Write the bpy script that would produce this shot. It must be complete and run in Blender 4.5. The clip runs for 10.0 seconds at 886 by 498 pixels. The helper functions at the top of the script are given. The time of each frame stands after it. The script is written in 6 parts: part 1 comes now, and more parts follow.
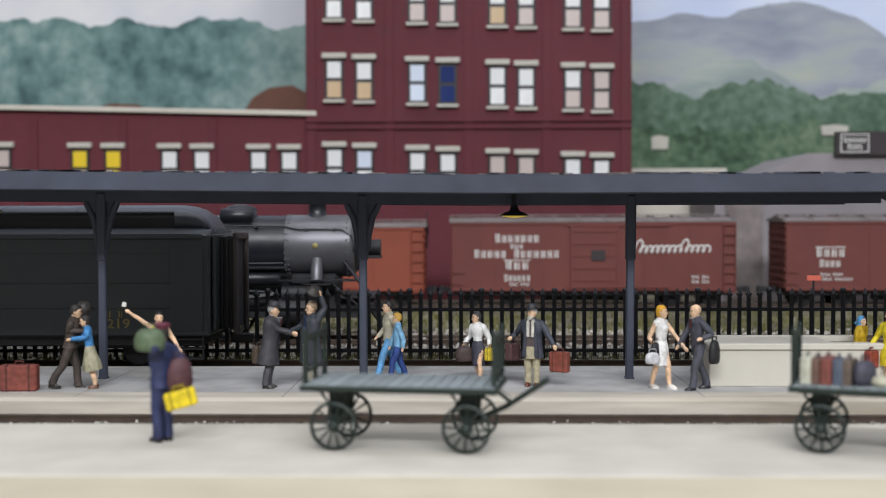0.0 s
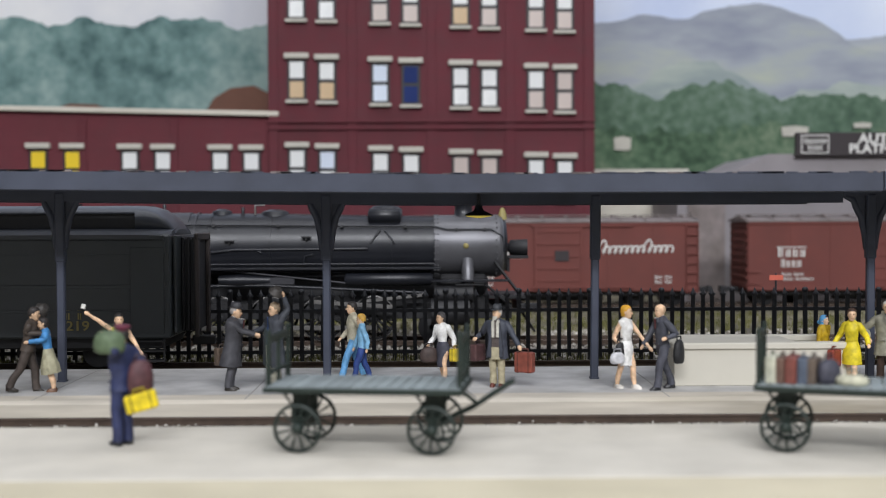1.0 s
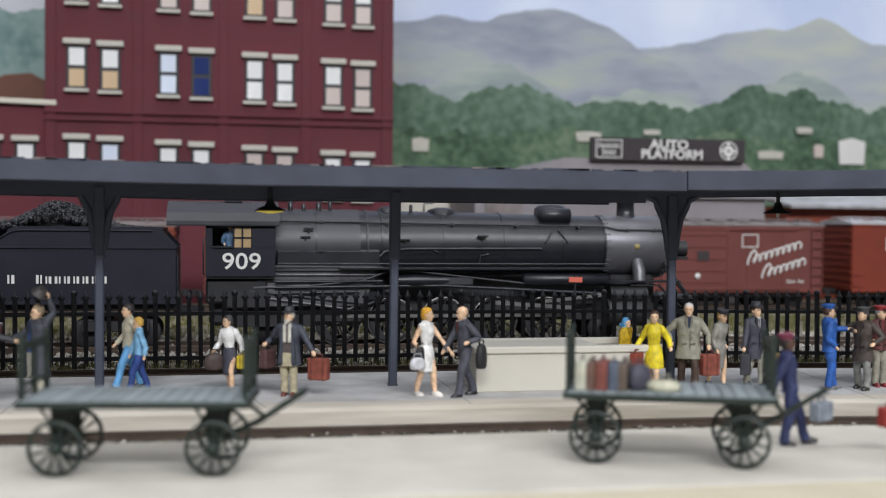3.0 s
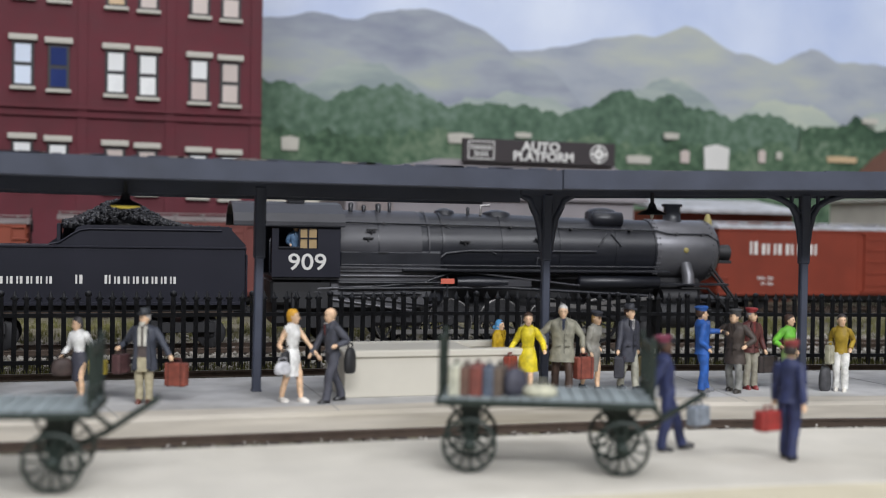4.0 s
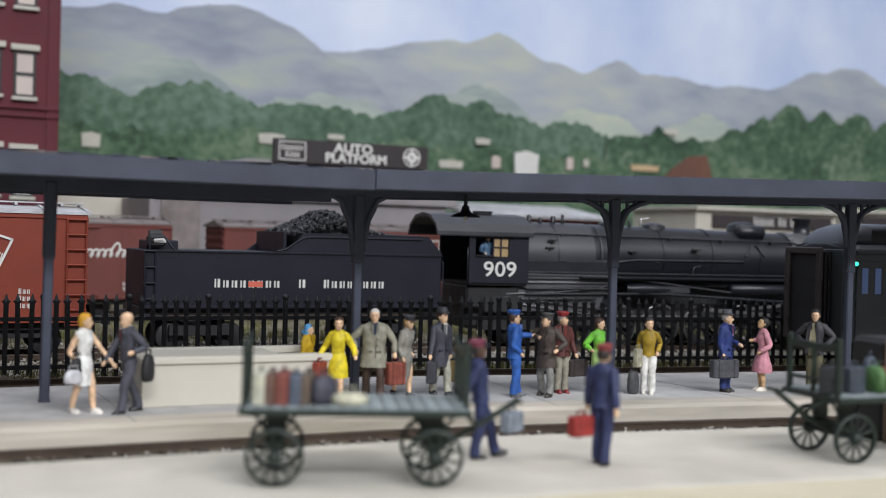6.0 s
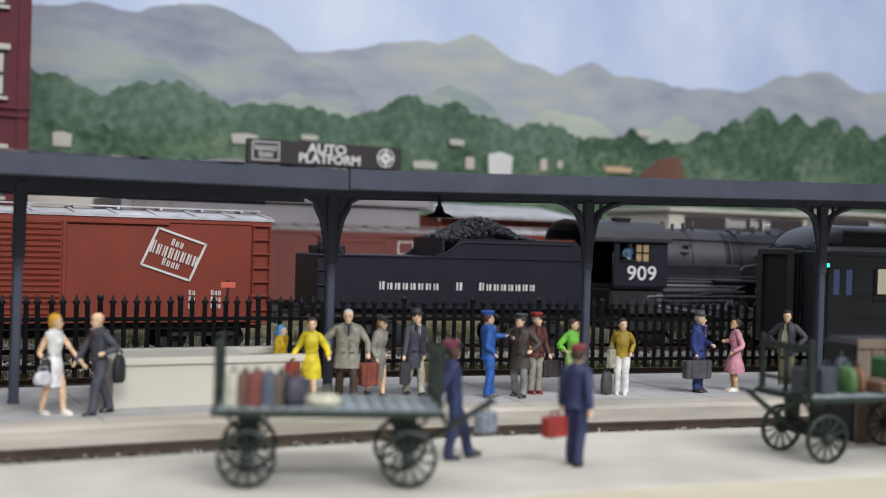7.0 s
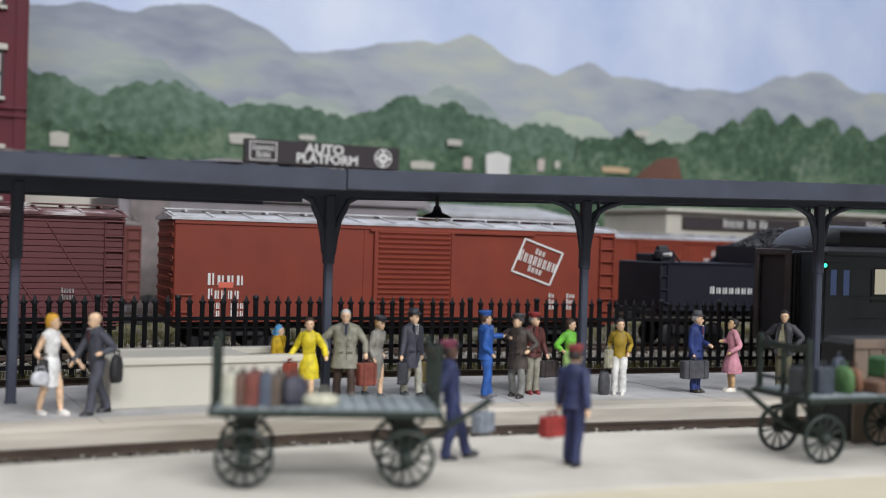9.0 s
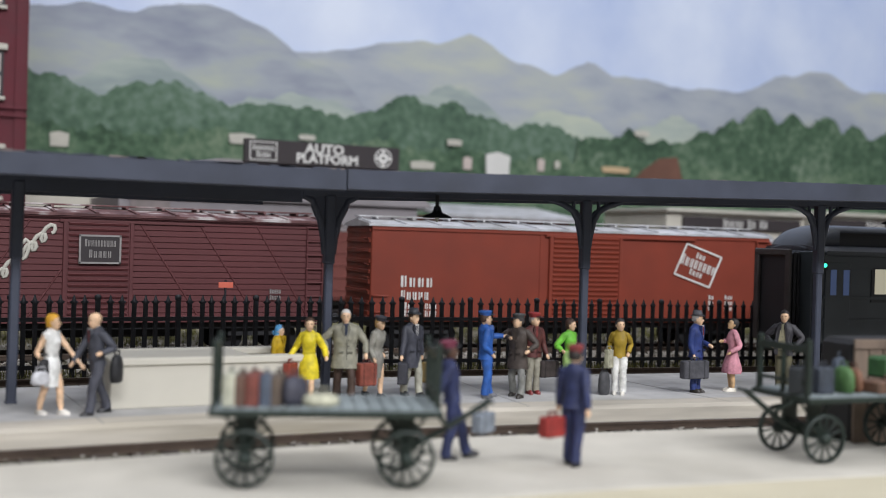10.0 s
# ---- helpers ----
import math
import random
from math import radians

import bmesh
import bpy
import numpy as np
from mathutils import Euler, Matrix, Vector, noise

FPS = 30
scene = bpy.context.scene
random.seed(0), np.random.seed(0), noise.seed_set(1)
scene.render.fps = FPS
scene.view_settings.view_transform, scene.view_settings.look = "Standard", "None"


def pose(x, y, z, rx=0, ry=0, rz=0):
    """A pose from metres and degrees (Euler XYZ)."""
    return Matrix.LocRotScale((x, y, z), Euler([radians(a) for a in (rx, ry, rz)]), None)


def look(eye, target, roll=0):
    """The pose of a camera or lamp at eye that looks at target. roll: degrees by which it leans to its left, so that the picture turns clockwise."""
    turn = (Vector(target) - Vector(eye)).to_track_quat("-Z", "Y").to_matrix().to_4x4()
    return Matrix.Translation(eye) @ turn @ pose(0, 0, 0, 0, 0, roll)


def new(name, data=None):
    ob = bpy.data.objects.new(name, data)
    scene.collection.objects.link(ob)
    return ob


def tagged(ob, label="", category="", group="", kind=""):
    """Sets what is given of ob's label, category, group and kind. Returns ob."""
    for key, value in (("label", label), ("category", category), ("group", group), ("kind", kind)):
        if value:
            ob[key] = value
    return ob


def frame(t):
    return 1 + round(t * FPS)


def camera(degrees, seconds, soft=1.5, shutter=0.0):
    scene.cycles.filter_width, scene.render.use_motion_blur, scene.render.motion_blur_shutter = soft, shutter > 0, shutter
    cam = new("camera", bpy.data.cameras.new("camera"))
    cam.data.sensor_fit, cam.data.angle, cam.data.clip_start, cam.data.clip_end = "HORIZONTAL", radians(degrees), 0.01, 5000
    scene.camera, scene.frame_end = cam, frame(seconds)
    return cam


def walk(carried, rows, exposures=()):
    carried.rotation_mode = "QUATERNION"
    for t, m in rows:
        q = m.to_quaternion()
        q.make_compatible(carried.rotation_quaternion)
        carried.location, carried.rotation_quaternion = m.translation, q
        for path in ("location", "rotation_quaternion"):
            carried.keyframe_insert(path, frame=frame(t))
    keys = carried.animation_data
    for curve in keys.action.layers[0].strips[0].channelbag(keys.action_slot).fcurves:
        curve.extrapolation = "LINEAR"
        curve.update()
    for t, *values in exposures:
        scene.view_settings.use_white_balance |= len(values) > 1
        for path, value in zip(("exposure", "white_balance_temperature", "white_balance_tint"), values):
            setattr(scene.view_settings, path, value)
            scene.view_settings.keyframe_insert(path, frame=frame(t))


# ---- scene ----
cam = camera(41.86, 10.0, soft=0.8)
K = 1 / 87.0          # the layout is built to 1:87; lengths below are full-size metres times K
# t, x, y, z of the eye, then degrees turned right, tipped down, leaning left
PATH = [
    (0.0, 0.000, 0.000, 3.625, -1.220, 1.469, -0.169),
    (0.5, -0.006, 0.073, 3.614, -0.383, 1.461, -0.186),
    (1.0, -0.031, 0.157, 3.595, 0.611, 1.404, -0.251),
    (1.5, -0.026, 0.474, 3.569, 2.204, 1.380, -0.117),
    (2.0, -0.018, 0.912, 3.530, 4.737, 1.343, 0.111),
    (2.5, 0.029, 1.319, 3.496, 7.534, 1.292, 0.246),
    (4.0, 0.356, 2.753, 3.361, 17.061, 0.998, 0.958),
    (4.5, 0.465, 2.978, 3.336, 19.715, 0.874, 1.122),
    (5.0, 0.547, 3.190, 3.316, 22.321, 0.753, 1.249),
    (5.5, 0.620, 3.366, 3.300, 24.809, 0.636, 1.425),
    (6.0, 0.665, 3.487, 3.302, 26.329, 0.589, 1.529),
    (7.5, 0.688, 3.538, 3.283, 27.748, 0.475, 1.645),
    (10.0, 0.679, 3.529, 3.289, 27.751, 0.486, 1.651),
]


def at(x, y, z, rx=0, ry=0, rz=0):
    return pose(x * K, y * K, z * K, rx, ry, rz)


walk(cam, [(t, at(x, y, z, 0, 0, -yaw) @ pose(0, 0, 0, 90 - down) @ pose(0, 0, 0, 0, 0, lean)) for t, x, y, z, yaw, down, lean in PATH])
cam.data.dof.use_dof = True
cam.data.dof.focus_distance = 29.0 * K
cam.data.dof.aperture_fstop = 20.0

# ---- light: a museum hall with long ceiling lamps over the layout ----
hall = bpy.data.worlds.new("hall")
scene.world = hall
hall.use_nodes = True
hall.node_tree.nodes["Background"].inputs["Color"].default_value = (0.75, 0.8, 0.9, 1)
hall.node_tree.nodes["Background"].inputs["Strength"].default_value = 0.3
for spot, aim, power in (((12, -100, 92), (12, 40, 0), 32), ((12, -30, 127), (12, -30, 0), 5), ((12, 34, 127), (12, 40, 0), 6.5)):
    lamp = bpy.data.lights.new("ceiling_lamp", "AREA")
    lamp.shape, lamp.size, lamp.size_y, lamp.energy = "RECTANGLE", 130 * K, 22 * K, power
    lamp.color = (0.935, 0.95, 1.0)
    ob = new("ceiling_lamp", lamp)
    ob.matrix_world = look([v * K for v in spot], [v * K for v in aim])
scene.view_settings.exposure = 0.0


# ---- materials ----
def mat(name, color, rough=0.6, metal=0.0, vary=0.15, grain=3.0, bump=0.05, tint=None, spec=0.5, stain=0.0, stretch=(1, 1, 1), rand=0.0, spread=0.16, mid=None):
    m = bpy.data.materials.new(name)
    m.use_nodes = True
    nt = m.node_tree
    b = nt.nodes["Principled BSDF"]
    b.inputs["Roughness"].default_value, b.inputs["Metallic"].default_value = rough, metal
    b.inputs["Specular IOR Level"].default_value = spec
    co = nt.nodes.new("ShaderNodeTexCoord")
    mp = nt.nodes.new("ShaderNodeMapping")
    mp.inputs["Scale"].default_value = [v / K for v in stretch]
    nt.links.new(co.outputs["Object"], mp.inputs["Vector"])
    fine = nt.nodes.new("ShaderNodeTexNoise")
    fine.inputs["Scale"].default_value, fine.inputs["Detail"].default_value = grain, 6
    nt.links.new(mp.outputs["Vector"], fine.inputs["Vector"])
    broad = nt.nodes.new("ShaderNodeTexNoise")
    broad.inputs["Scale"].default_value, broad.inputs["Detail"].default_value = grain * 0.12, 4
    nt.links.new(mp.outputs["Vector"], broad.inputs["Vector"])
    add = nt.nodes.new("ShaderNodeMath")
    add.operation = "ADD"
    nt.links.new(fine.outputs["Fac"], add.inputs[0])
    nt.links.new(broad.outputs["Fac"], add.inputs[1])
    ramp = nt.nodes.new("ShaderNodeValToRGB")
    c = np.array(color[:3], float)
    second = np.array(tint, float) if tint else c * (1 + vary)
    ramp.color_ramp.elements[0].position, ramp.color_ramp.elements[1].position = 0.5 - spread, 0.5 + spread
    ramp.color_ramp.elements[0].color = (*np.clip(c * (1 - vary), 0, 1), 1)
    ramp.color_ramp.elements[1].color = (*np.clip(second, 0, 1), 1)
    if mid:
        ramp.color_ramp.elements.new(0.5).color = (*mid, 1)
    half = nt.nodes.new("ShaderNodeMath")
    half.operation = "MULTIPLY"
    half.inputs[1].default_value = 0.5
    nt.links.new(add.outputs[0], half.inputs[0])
    nt.links.new(half.outputs[0], ramp.inputs["Fac"])
    out = ramp.outputs["Color"]
    if stain:
        s2 = nt.nodes.new("ShaderNodeTexNoise")
        s2.inputs["Scale"].default_value, s2.inputs["Detail"].default_value = grain * 0.3, 8
        nt.links.new(mp.outputs["Vector"], s2.inputs["Vector"])
        r2 = nt.nodes.new("ShaderNodeValToRGB")
        r2.color_ramp.elements[0].position, r2.color_ramp.elements[1].position = 0.5, 0.72
        r2.color_ramp.elements[0].color = (1, 1, 1, 1)
        r2.color_ramp.elements[1].color = (1 - stain, 1 - stain * 1.05, 1 - stain * 1.2, 1)
        nt.links.new(s2.outputs["Fac"], r2.inputs["Fac"])
        mx = nt.nodes.new("ShaderNodeMix")
        mx.data_type, mx.blend_type = "RGBA", "MULTIPLY"
        mx.inputs["Factor"].default_value = 1
        nt.links.new(out, mx.inputs[6])
        nt.links.new(r2.outputs["Color"], mx.inputs[7])
        out = mx.outputs[2]
    if rand:
        info = nt.nodes.new("ShaderNodeObjectInfo")
        hv = nt.nodes.new("ShaderNodeHueSaturation")
        mr = nt.nodes.new("ShaderNodeMapRange")
        mr.inputs["To Min"].default_value, mr.inputs["To Max"].default_value = 1 - rand, 1 + rand
        nt.links.new(info.outputs["Random"], mr.inputs["Value"])
        nt.links.new(mr.outputs["Result"], hv.inputs["Value"])
        nt.links.new(out, hv.inputs["Color"])
        out = hv.outputs["Color"]
    nt.links.new(out, b.inputs["Base Color"])
    if bump:
        bp = nt.nodes.new("ShaderNodeBump")
        bp.inputs["Strength"].default_value, bp.inputs["Distance"].default_value = min(1, bump * 4), 0.02 * K
        nt.links.new(fine.outputs["Fac"], bp.inputs["Height"])
        nt.links.new(bp.outputs["Normal"], b.inputs["Normal"])
    rr = nt.nodes.new("ShaderNodeMapRange")
    rr.inputs["To Min"].default_value, rr.inputs["To Max"].default_value = max(0.05, rough - 0.1), min(1, rough + 0.12)
    nt.links.new(fine.outputs["Fac"], rr.inputs["Value"])
    nt.links.new(rr.outputs["Result"], b.inputs["Roughness"])
    return m


def glow(name, color, strength):
    m = bpy.data.materials.new(name)
    m.use_nodes = True
    b = m.node_tree.nodes["Principled BSDF"]
    b.inputs["Base Color"].default_value = (*color, 1)
    b.inputs["Emission Color"].default_value = (*color, 1)
    b.inputs["Emission Strength"].default_value = strength
    return m


CONCRETE = mat("platform_concrete", (0.455, 0.447, 0.435), 0.85, vary=0.17, grain=1.6, bump=0.1, stain=0.22, spread=0.12)
EDGE = mat("edge_concrete_with_front_light", (0.53, 0.485, 0.41), 0.85, vary=0.3, grain=1.2, bump=0.1, stain=0.42, stretch=(0.3, 1, 3.5))
NEAR = mat("pale_concrete", (0.55, 0.52, 0.455), 0.85, vary=0.1, grain=0.9, bump=0.05, stain=0.14, spread=0.12)
BEIGE = mat("layout_edge_plaster", (0.55, 0.5, 0.37), 0.9, vary=0.1, grain=0.6, bump=0.05, stain=0.15)
CREAM = mat("cream_plaster", (0.58, 0.55, 0.47), 0.8, vary=0.06, grain=1.2, bump=0.04, stain=0.1)
STEEL = mat("dark_blue_grey_paint", (0.05, 0.058, 0.085), 0.5, vary=0.18, grain=2.0, bump=0.05, stain=0.2)
FENCE = mat("black_fence_paint", (0.012, 0.013, 0.017), 0.5, vary=0.2, grain=4, bump=0.05)
LOCO = mat("weathered_black", (0.0115, 0.0125, 0.017), 0.36, vary=0.25, grain=1.5, bump=0.05, stain=0.15)
TENDER = mat("tender_black", (0.0115, 0.012, 0.0205), 0.5, vary=0.15, grain=1.0, bump=0.03, spec=0.3)
GRAPHITE = mat("graphite_smokebox", (0.13, 0.13, 0.14), 0.38, 0.45, vary=0.2, grain=1.5, bump=0.05, stain=0.2)
SOOT = mat("running_gear_and_recess_black", (0.013, 0.013, 0.015), 0.6, vary=0.3, grain=3, bump=0.08)
ROD = mat("worn_steel", (0.32, 0.31, 0.3), 0.35, 0.8, vary=0.2, grain=5, bump=0.04)
COAL = mat("coal", (0.007, 0.007, 0.009), 0.4, vary=0.5, grain=8, bump=0.2)
COACH = mat("dark_green_black_coach", (0.042, 0.049, 0.054), 0.36, vary=0.15, grain=1.0, bump=0.03, stain=0.15)
COACHROOF = mat("coach_roof_grey", (0.045, 0.05, 0.062), 0.4, vary=0.15, grain=1.2, bump=0.04)
RED = mat("boxcar_orange_red", (0.195, 0.027, 0.01), 0.6, vary=0.14, grain=1.2, bump=0.04, stain=0.12)
FREIGHT = mat("faded_freight_red", (0.15, 0.04, 0.032), 0.7, vary=0.14, grain=1.0, bump=0.05, stain=0.15)
BURGUNDY = mat("burgundy_planks", (0.1, 0.024, 0.026), 0.6, vary=0.15, grain=1.5, bump=0.05, stain=0.2, stretch=(0.3, 1, 2))
ORANGE = mat("orange_caboose_red", (0.24, 0.05, 0.024), 0.6, vary=0.12, grain=1.0, bump=0.04)
ROOFWHITE = mat("galvanised_roof", (0.5, 0.5, 0.52), 0.5, 0.2, vary=0.3, grain=2, bump=0.1, stain=0.4)
ROOFGREY = mat("dusty_roof", (0.2, 0.17, 0.165), 0.7, vary=0.3, grain=2, bump=0.1, stain=0.3)
WHITE = mat("white_lettering", (0.66, 0.65, 0.62), 0.6, vary=0.06, grain=6, bump=0)
DULLGOLD = mat("dull_gold_lettering", (0.3, 0.25, 0.09), 0.6, vary=0.1, grain=6, bump=0)
BRICK = mat("maroon_brick", (0.105, 0.0155, 0.024), 0.75, vary=0.15, grain=1.4, bump=0.08, stain=0.15)
STONE = mat("pale_stone", (0.5, 0.48, 0.42), 0.8, vary=0.1, grain=2, bump=0.05)
SASH = mat("black_sash", (0.02, 0.02, 0.022), 0.5, vary=0.2, grain=3, bump=0)
PANE_W = mat("white_shade_pane", (0.78, 0.79, 0.78), 0.25, vary=0.04, grain=1, bump=0)
PANE_T = mat("tan_shade_pane", (0.55, 0.4, 0.24), 0.3, vary=0.06, grain=1, bump=0)
PANE_P = mat("greyish_shade_pane", (0.55, 0.47, 0.43), 0.3, vary=0.06, grain=1, bump=0)
PANE_B = mat("blue_pane", (0.015, 0.03, 0.13), 0.15, vary=0.1, grain=1, bump=0)
PANE_L = mat("pale_blue_pane", (0.66, 0.73, 0.84), 0.2, vary=0.05, grain=1, bump=0)
PANE_Y = mat("yellow_shade_pane", (0.8, 0.58, 0.03), 0.3, vary=0.06, grain=1, bump=0)
CART = mat("dark_green_wagon_paint", (0.011, 0.021, 0.016), 0.5, vary=0.2, grain=3, bump=0.06)
DECK = mat("grey_green_deck_boards", (0.19, 0.22, 0.225), 0.75, vary=0.28, grain=2.5, bump=0.12, stretch=(0.4, 3, 3), rand=0.15)
RAIL = mat("rusty_rail", (0.085, 0.06, 0.045), 0.6, 0.4, vary=0.3, grain=4, bump=0.06)
RAILTOP = mat("polished_rail_head", (0.4, 0.38, 0.35), 0.35, 0.9, vary=0.15, grain=4, bump=0)
TIE = mat("creosoted_timber", (0.05, 0.038, 0.03), 0.85, vary=0.3, grain=3, bump=0.12, rand=0.25)
DIRT = mat("trackside_dirt", (0.1, 0.088, 0.062), 0.95, vary=0.4, grain=1.2, bump=0.2, tint=(0.24, 0.22, 0.15), spread=0.1)
STONES = mat("ballast_stones", (0.34, 0.31, 0.27), 0.9, vary=0.35, grain=5, bump=0.1, tint=(0.55, 0.52, 0.47))
GRASS = mat("static_grass", (0.1, 0.11, 0.03), 0.9, vary=0.4, grain=4, bump=0.1, tint=(0.2, 0.19, 0.06))
GREYWALL = mat("grey_corrugated_shed", (0.26, 0.24, 0.25), 0.7, vary=0.12, grain=0.7, bump=0.05, stain=0.2)
SIGN = mat("dark_brown_signboard", (0.035, 0.028, 0.03), 0.7, vary=0.15, grain=2, bump=0.04)
SIGNRED = mat("small_red_sign", (0.62, 0.13, 0.08), 0.6, vary=0.06, grain=3, bump=0)
LAMPIN = glow("lamp_inside", (0.6, 0.47, 0.07), 0.4)
HALL = mat("hall_paint", (0.31, 0.31, 0.31), 0.9, vary=0.04, grain=0.05, bump=0)
GREENLIGHT = glow("green_signal", (0.05, 0.9, 0.5), 2.0)
REDLIGHT = glow("red_signal", (0.12, 0.01, 0.01), 0.2)
# coach panes and a blue disc glow faintly by themselves, no lamp inside
BLUEPANE = glow("glowing_blue_pane", (0.08, 0.12, 0.25), 0.25)
CREAMPANE = glow("glowing_cream_pane", (0.7, 0.66, 0.5), 0.35)
YELLOWPANE = mat("cab_window_wood", (0.4, 0.28, 0.14), 0.4, vary=0.15, grain=3, bump=0)
CASING = mat("dusty_firebox_casing", (0.034, 0.034, 0.04), 0.45, vary=0.25, grain=1.5, bump=0.05, stain=0.15)
_paints = {}


def paint(r, g, b, rough=0.6):
    key = (r, g, b, rough)
    if key not in _paints:
        _paints[key] = mat("model_paint", (r, g, b), rough, vary=0.26, grain=8, bump=0.2, spread=0.1)
    return _paints[key]


# ---- mesh building ----
class Shape:
    """Vertices and faces in full-size metres, with a material for each face."""

    def __init__(self):
        self.v, self.f, self.m, self.mats, self.smooth = [], [], [], [], []

    def slot(self, m):
        if m not in self.mats:
            self.mats.append(m)
        return self.mats.index(m)

    def add(self, verts, faces, m, smooth=False, place=None):
        n, k = len(self.v), self.slot(m)
        for p in verts:
            self.v.append(tuple(place @ Vector(p)) if place is not None else tuple(p))
        for q in faces:
            self.f.append([n + i for i in q])
            self.m.append(k)
            self.smooth.append(smooth)
        return self

    def box(self, c, s, m, rot=(0, 0, 0), bevel=0.1, place=None):
        """A box of size s round c, its edges chamfered."""
        hx, hy, hz = (d / 2 for d in s)
        b = min(s) * bevel
        pts, ids = [], {}
        for sx in (-1, 1):
            for sy in (-1, 1):
                for sz in (-1, 1):
                    for ax in range(3):
                        e = [hx, hy, hz]
                        e = [d if i == ax else d - b for i, d in enumerate(e)]
                        ids[sx, sy, sz, ax] = len(pts)
                        pts.append((sx * e[0], sy * e[1], sz * e[2]))
        fs = []
        for ax in range(3):
            o = [i for i in range(3) if i != ax]
            for s0 in (-1, 1):
                loop = []
                for a, q in ((-1, -1), (1, -1), (1, 1), (-1, 1)):
                    k = [0, 0, 0]
                    k[ax], k[o[0]], k[o[1]] = s0, a, q
                    loop.append(ids[(*k, ax)])
                fs.append(loop)
            for a in (-1, 1):
                for q in (-1, 1):
                    k0, k1 = [0, 0, 0], [0, 0, 0]
                    k0[o[0]] = k1[o[0]] = a
                    k0[o[1]] = k1[o[1]] = q
                    k0[ax], k1[ax] = -1, 1
                    fs.append([ids[(*k0, o[0])], ids[(*k1, o[0])], ids[(*k1, o[1])], ids[(*k0, o[1])]])
        for sx in (-1, 1):
            for sy in (-1, 1):
                for sz in (-1, 1):
                    fs.append([ids[sx, sy, sz, 0], ids[sx, sy, sz, 1], ids[sx, sy, sz, 2]])
        t = Matrix.Translation(c) @ Euler([radians(a) for a in rot]).to_matrix().to_4x4()
        return self.add(pts, fs, m, False, (place @ t) if place is not None else t)

    def loft(self, rings, m, caps=True, smooth=True, place=None):
        n = len(rings[0])
        v = [p for r in rings for p in r]
        f = []
        for i in range(len(rings) - 1):
            for j in range(n):
                k = (j + 1) % n
                f.append([i * n + j, i * n + k, (i + 1) * n + k, (i + 1) * n + j])
        self.add(v, f, m, smooth, place)
        if caps:
            self.add(rings[0], [list(range(n))[::-1]], m, False, place)
            self.add(rings[-1], [list(range(n))], m, False, place)
        return self

    def tube(self, pts, radii, m, n=8, flat=1.0, caps=True, place=None, smooth=True):
        """A tube along points; flat scales its second axis."""
        rings, p = [], [Vector(q) for q in pts]
        if not hasattr(radii, "__len__"):
            radii = [radii] * len(p)
        for i, q in enumerate(p):
            d = (p[min(i + 1, len(p) - 1)] - p[max(i - 1, 0)]).normalized()
            u = d.cross(Vector((0, 1, 0)) if abs(d.y) < 0.9 else Vector((1, 0, 0))).normalized()
            w = d.cross(u).normalized()
            rings.append([tuple(q + (u * math.cos(a) + w * math.sin(a) * flat) * radii[i]) for a in (2 * math.pi * j / n for j in range(n))])
        return self.loft(rings, m, caps, smooth, place)

    def stack(self, rows, m, n=12, place=None, caps=True, smooth=True):
        """Ellipses above one another: rows of z, half width x, half depth y, middle x, middle y."""
        rings = []
        for z, rx, ry, cx, cy in rows:
            rings.append([(cx + rx * math.cos(a), cy + ry * math.sin(a), z) for a in (2 * math.pi * j / n for j in range(n))])
        return self.loft(rings, m, caps, smooth, place)

    def lathe(self, prof, m, n=20, place=None, closed=False):
        """A turned form round y: rows of radius, y."""
        rings = [[(r * math.cos(a), y, r * math.sin(a)) for a in (2 * math.pi * j / n for j in range(n))] for r, y in prof]
        if closed:
            rings.append(rings[0])
        return self.loft(rings, m, not closed, True, place)

    def panel(self, poly, y0, y1, m, place=None):
        """An outline in x, z given a thickness in y."""
        n = len(poly)
        v = [(x, y0, z) for x, z in poly] + [(x, y1, z) for x, z in poly]
        f = [list(range(n)), list(range(2 * n - 1, n - 1, -1))]
        f += [[i, n + i, n + (i + 1) % n, (i + 1) % n] for i in range(n)]
        return self.add(v, f, m, False, place)

    def mesh(self, name):
        me = bpy.data.meshes.new(name)
        me.from_pydata([(x * K, y * K, z * K) for x, y, z in self.v], [], self.f)
        for m in self.mats:
            me.materials.append(m)
        me.polygons.foreach_set("material_index", self.m)
        me.polygons.foreach_set("use_smooth", self.smooth)
        b = bmesh.new()
        b.from_mesh(me)
        bmesh.ops.recalc_face_normals(b, faces=b.faces)
        b.to_mesh(me)
        b.free()
        return me


def part(name, shape, parent=None, label="", place=None):
    ob = new(name, shape if isinstance(shape, bpy.types.Mesh) else shape.mesh(name))
    ob.parent = parent
    if place is not None:
        ob.matrix_basis = place
    return tagged(ob, label)


def thing(name, label, category, place=None, group="", kind=""):
    ob = new(name)
    ob.empty_display_size = 0.2 * K
    if place is not None:
        ob.matrix_basis = place
    return tagged(ob, label, category, group, kind)


def solid(name, shape, label, category, place=None, group="", kind=""):
    ob = part(name, shape, None, label, place)
    return tagged(ob, label, category, group, kind)


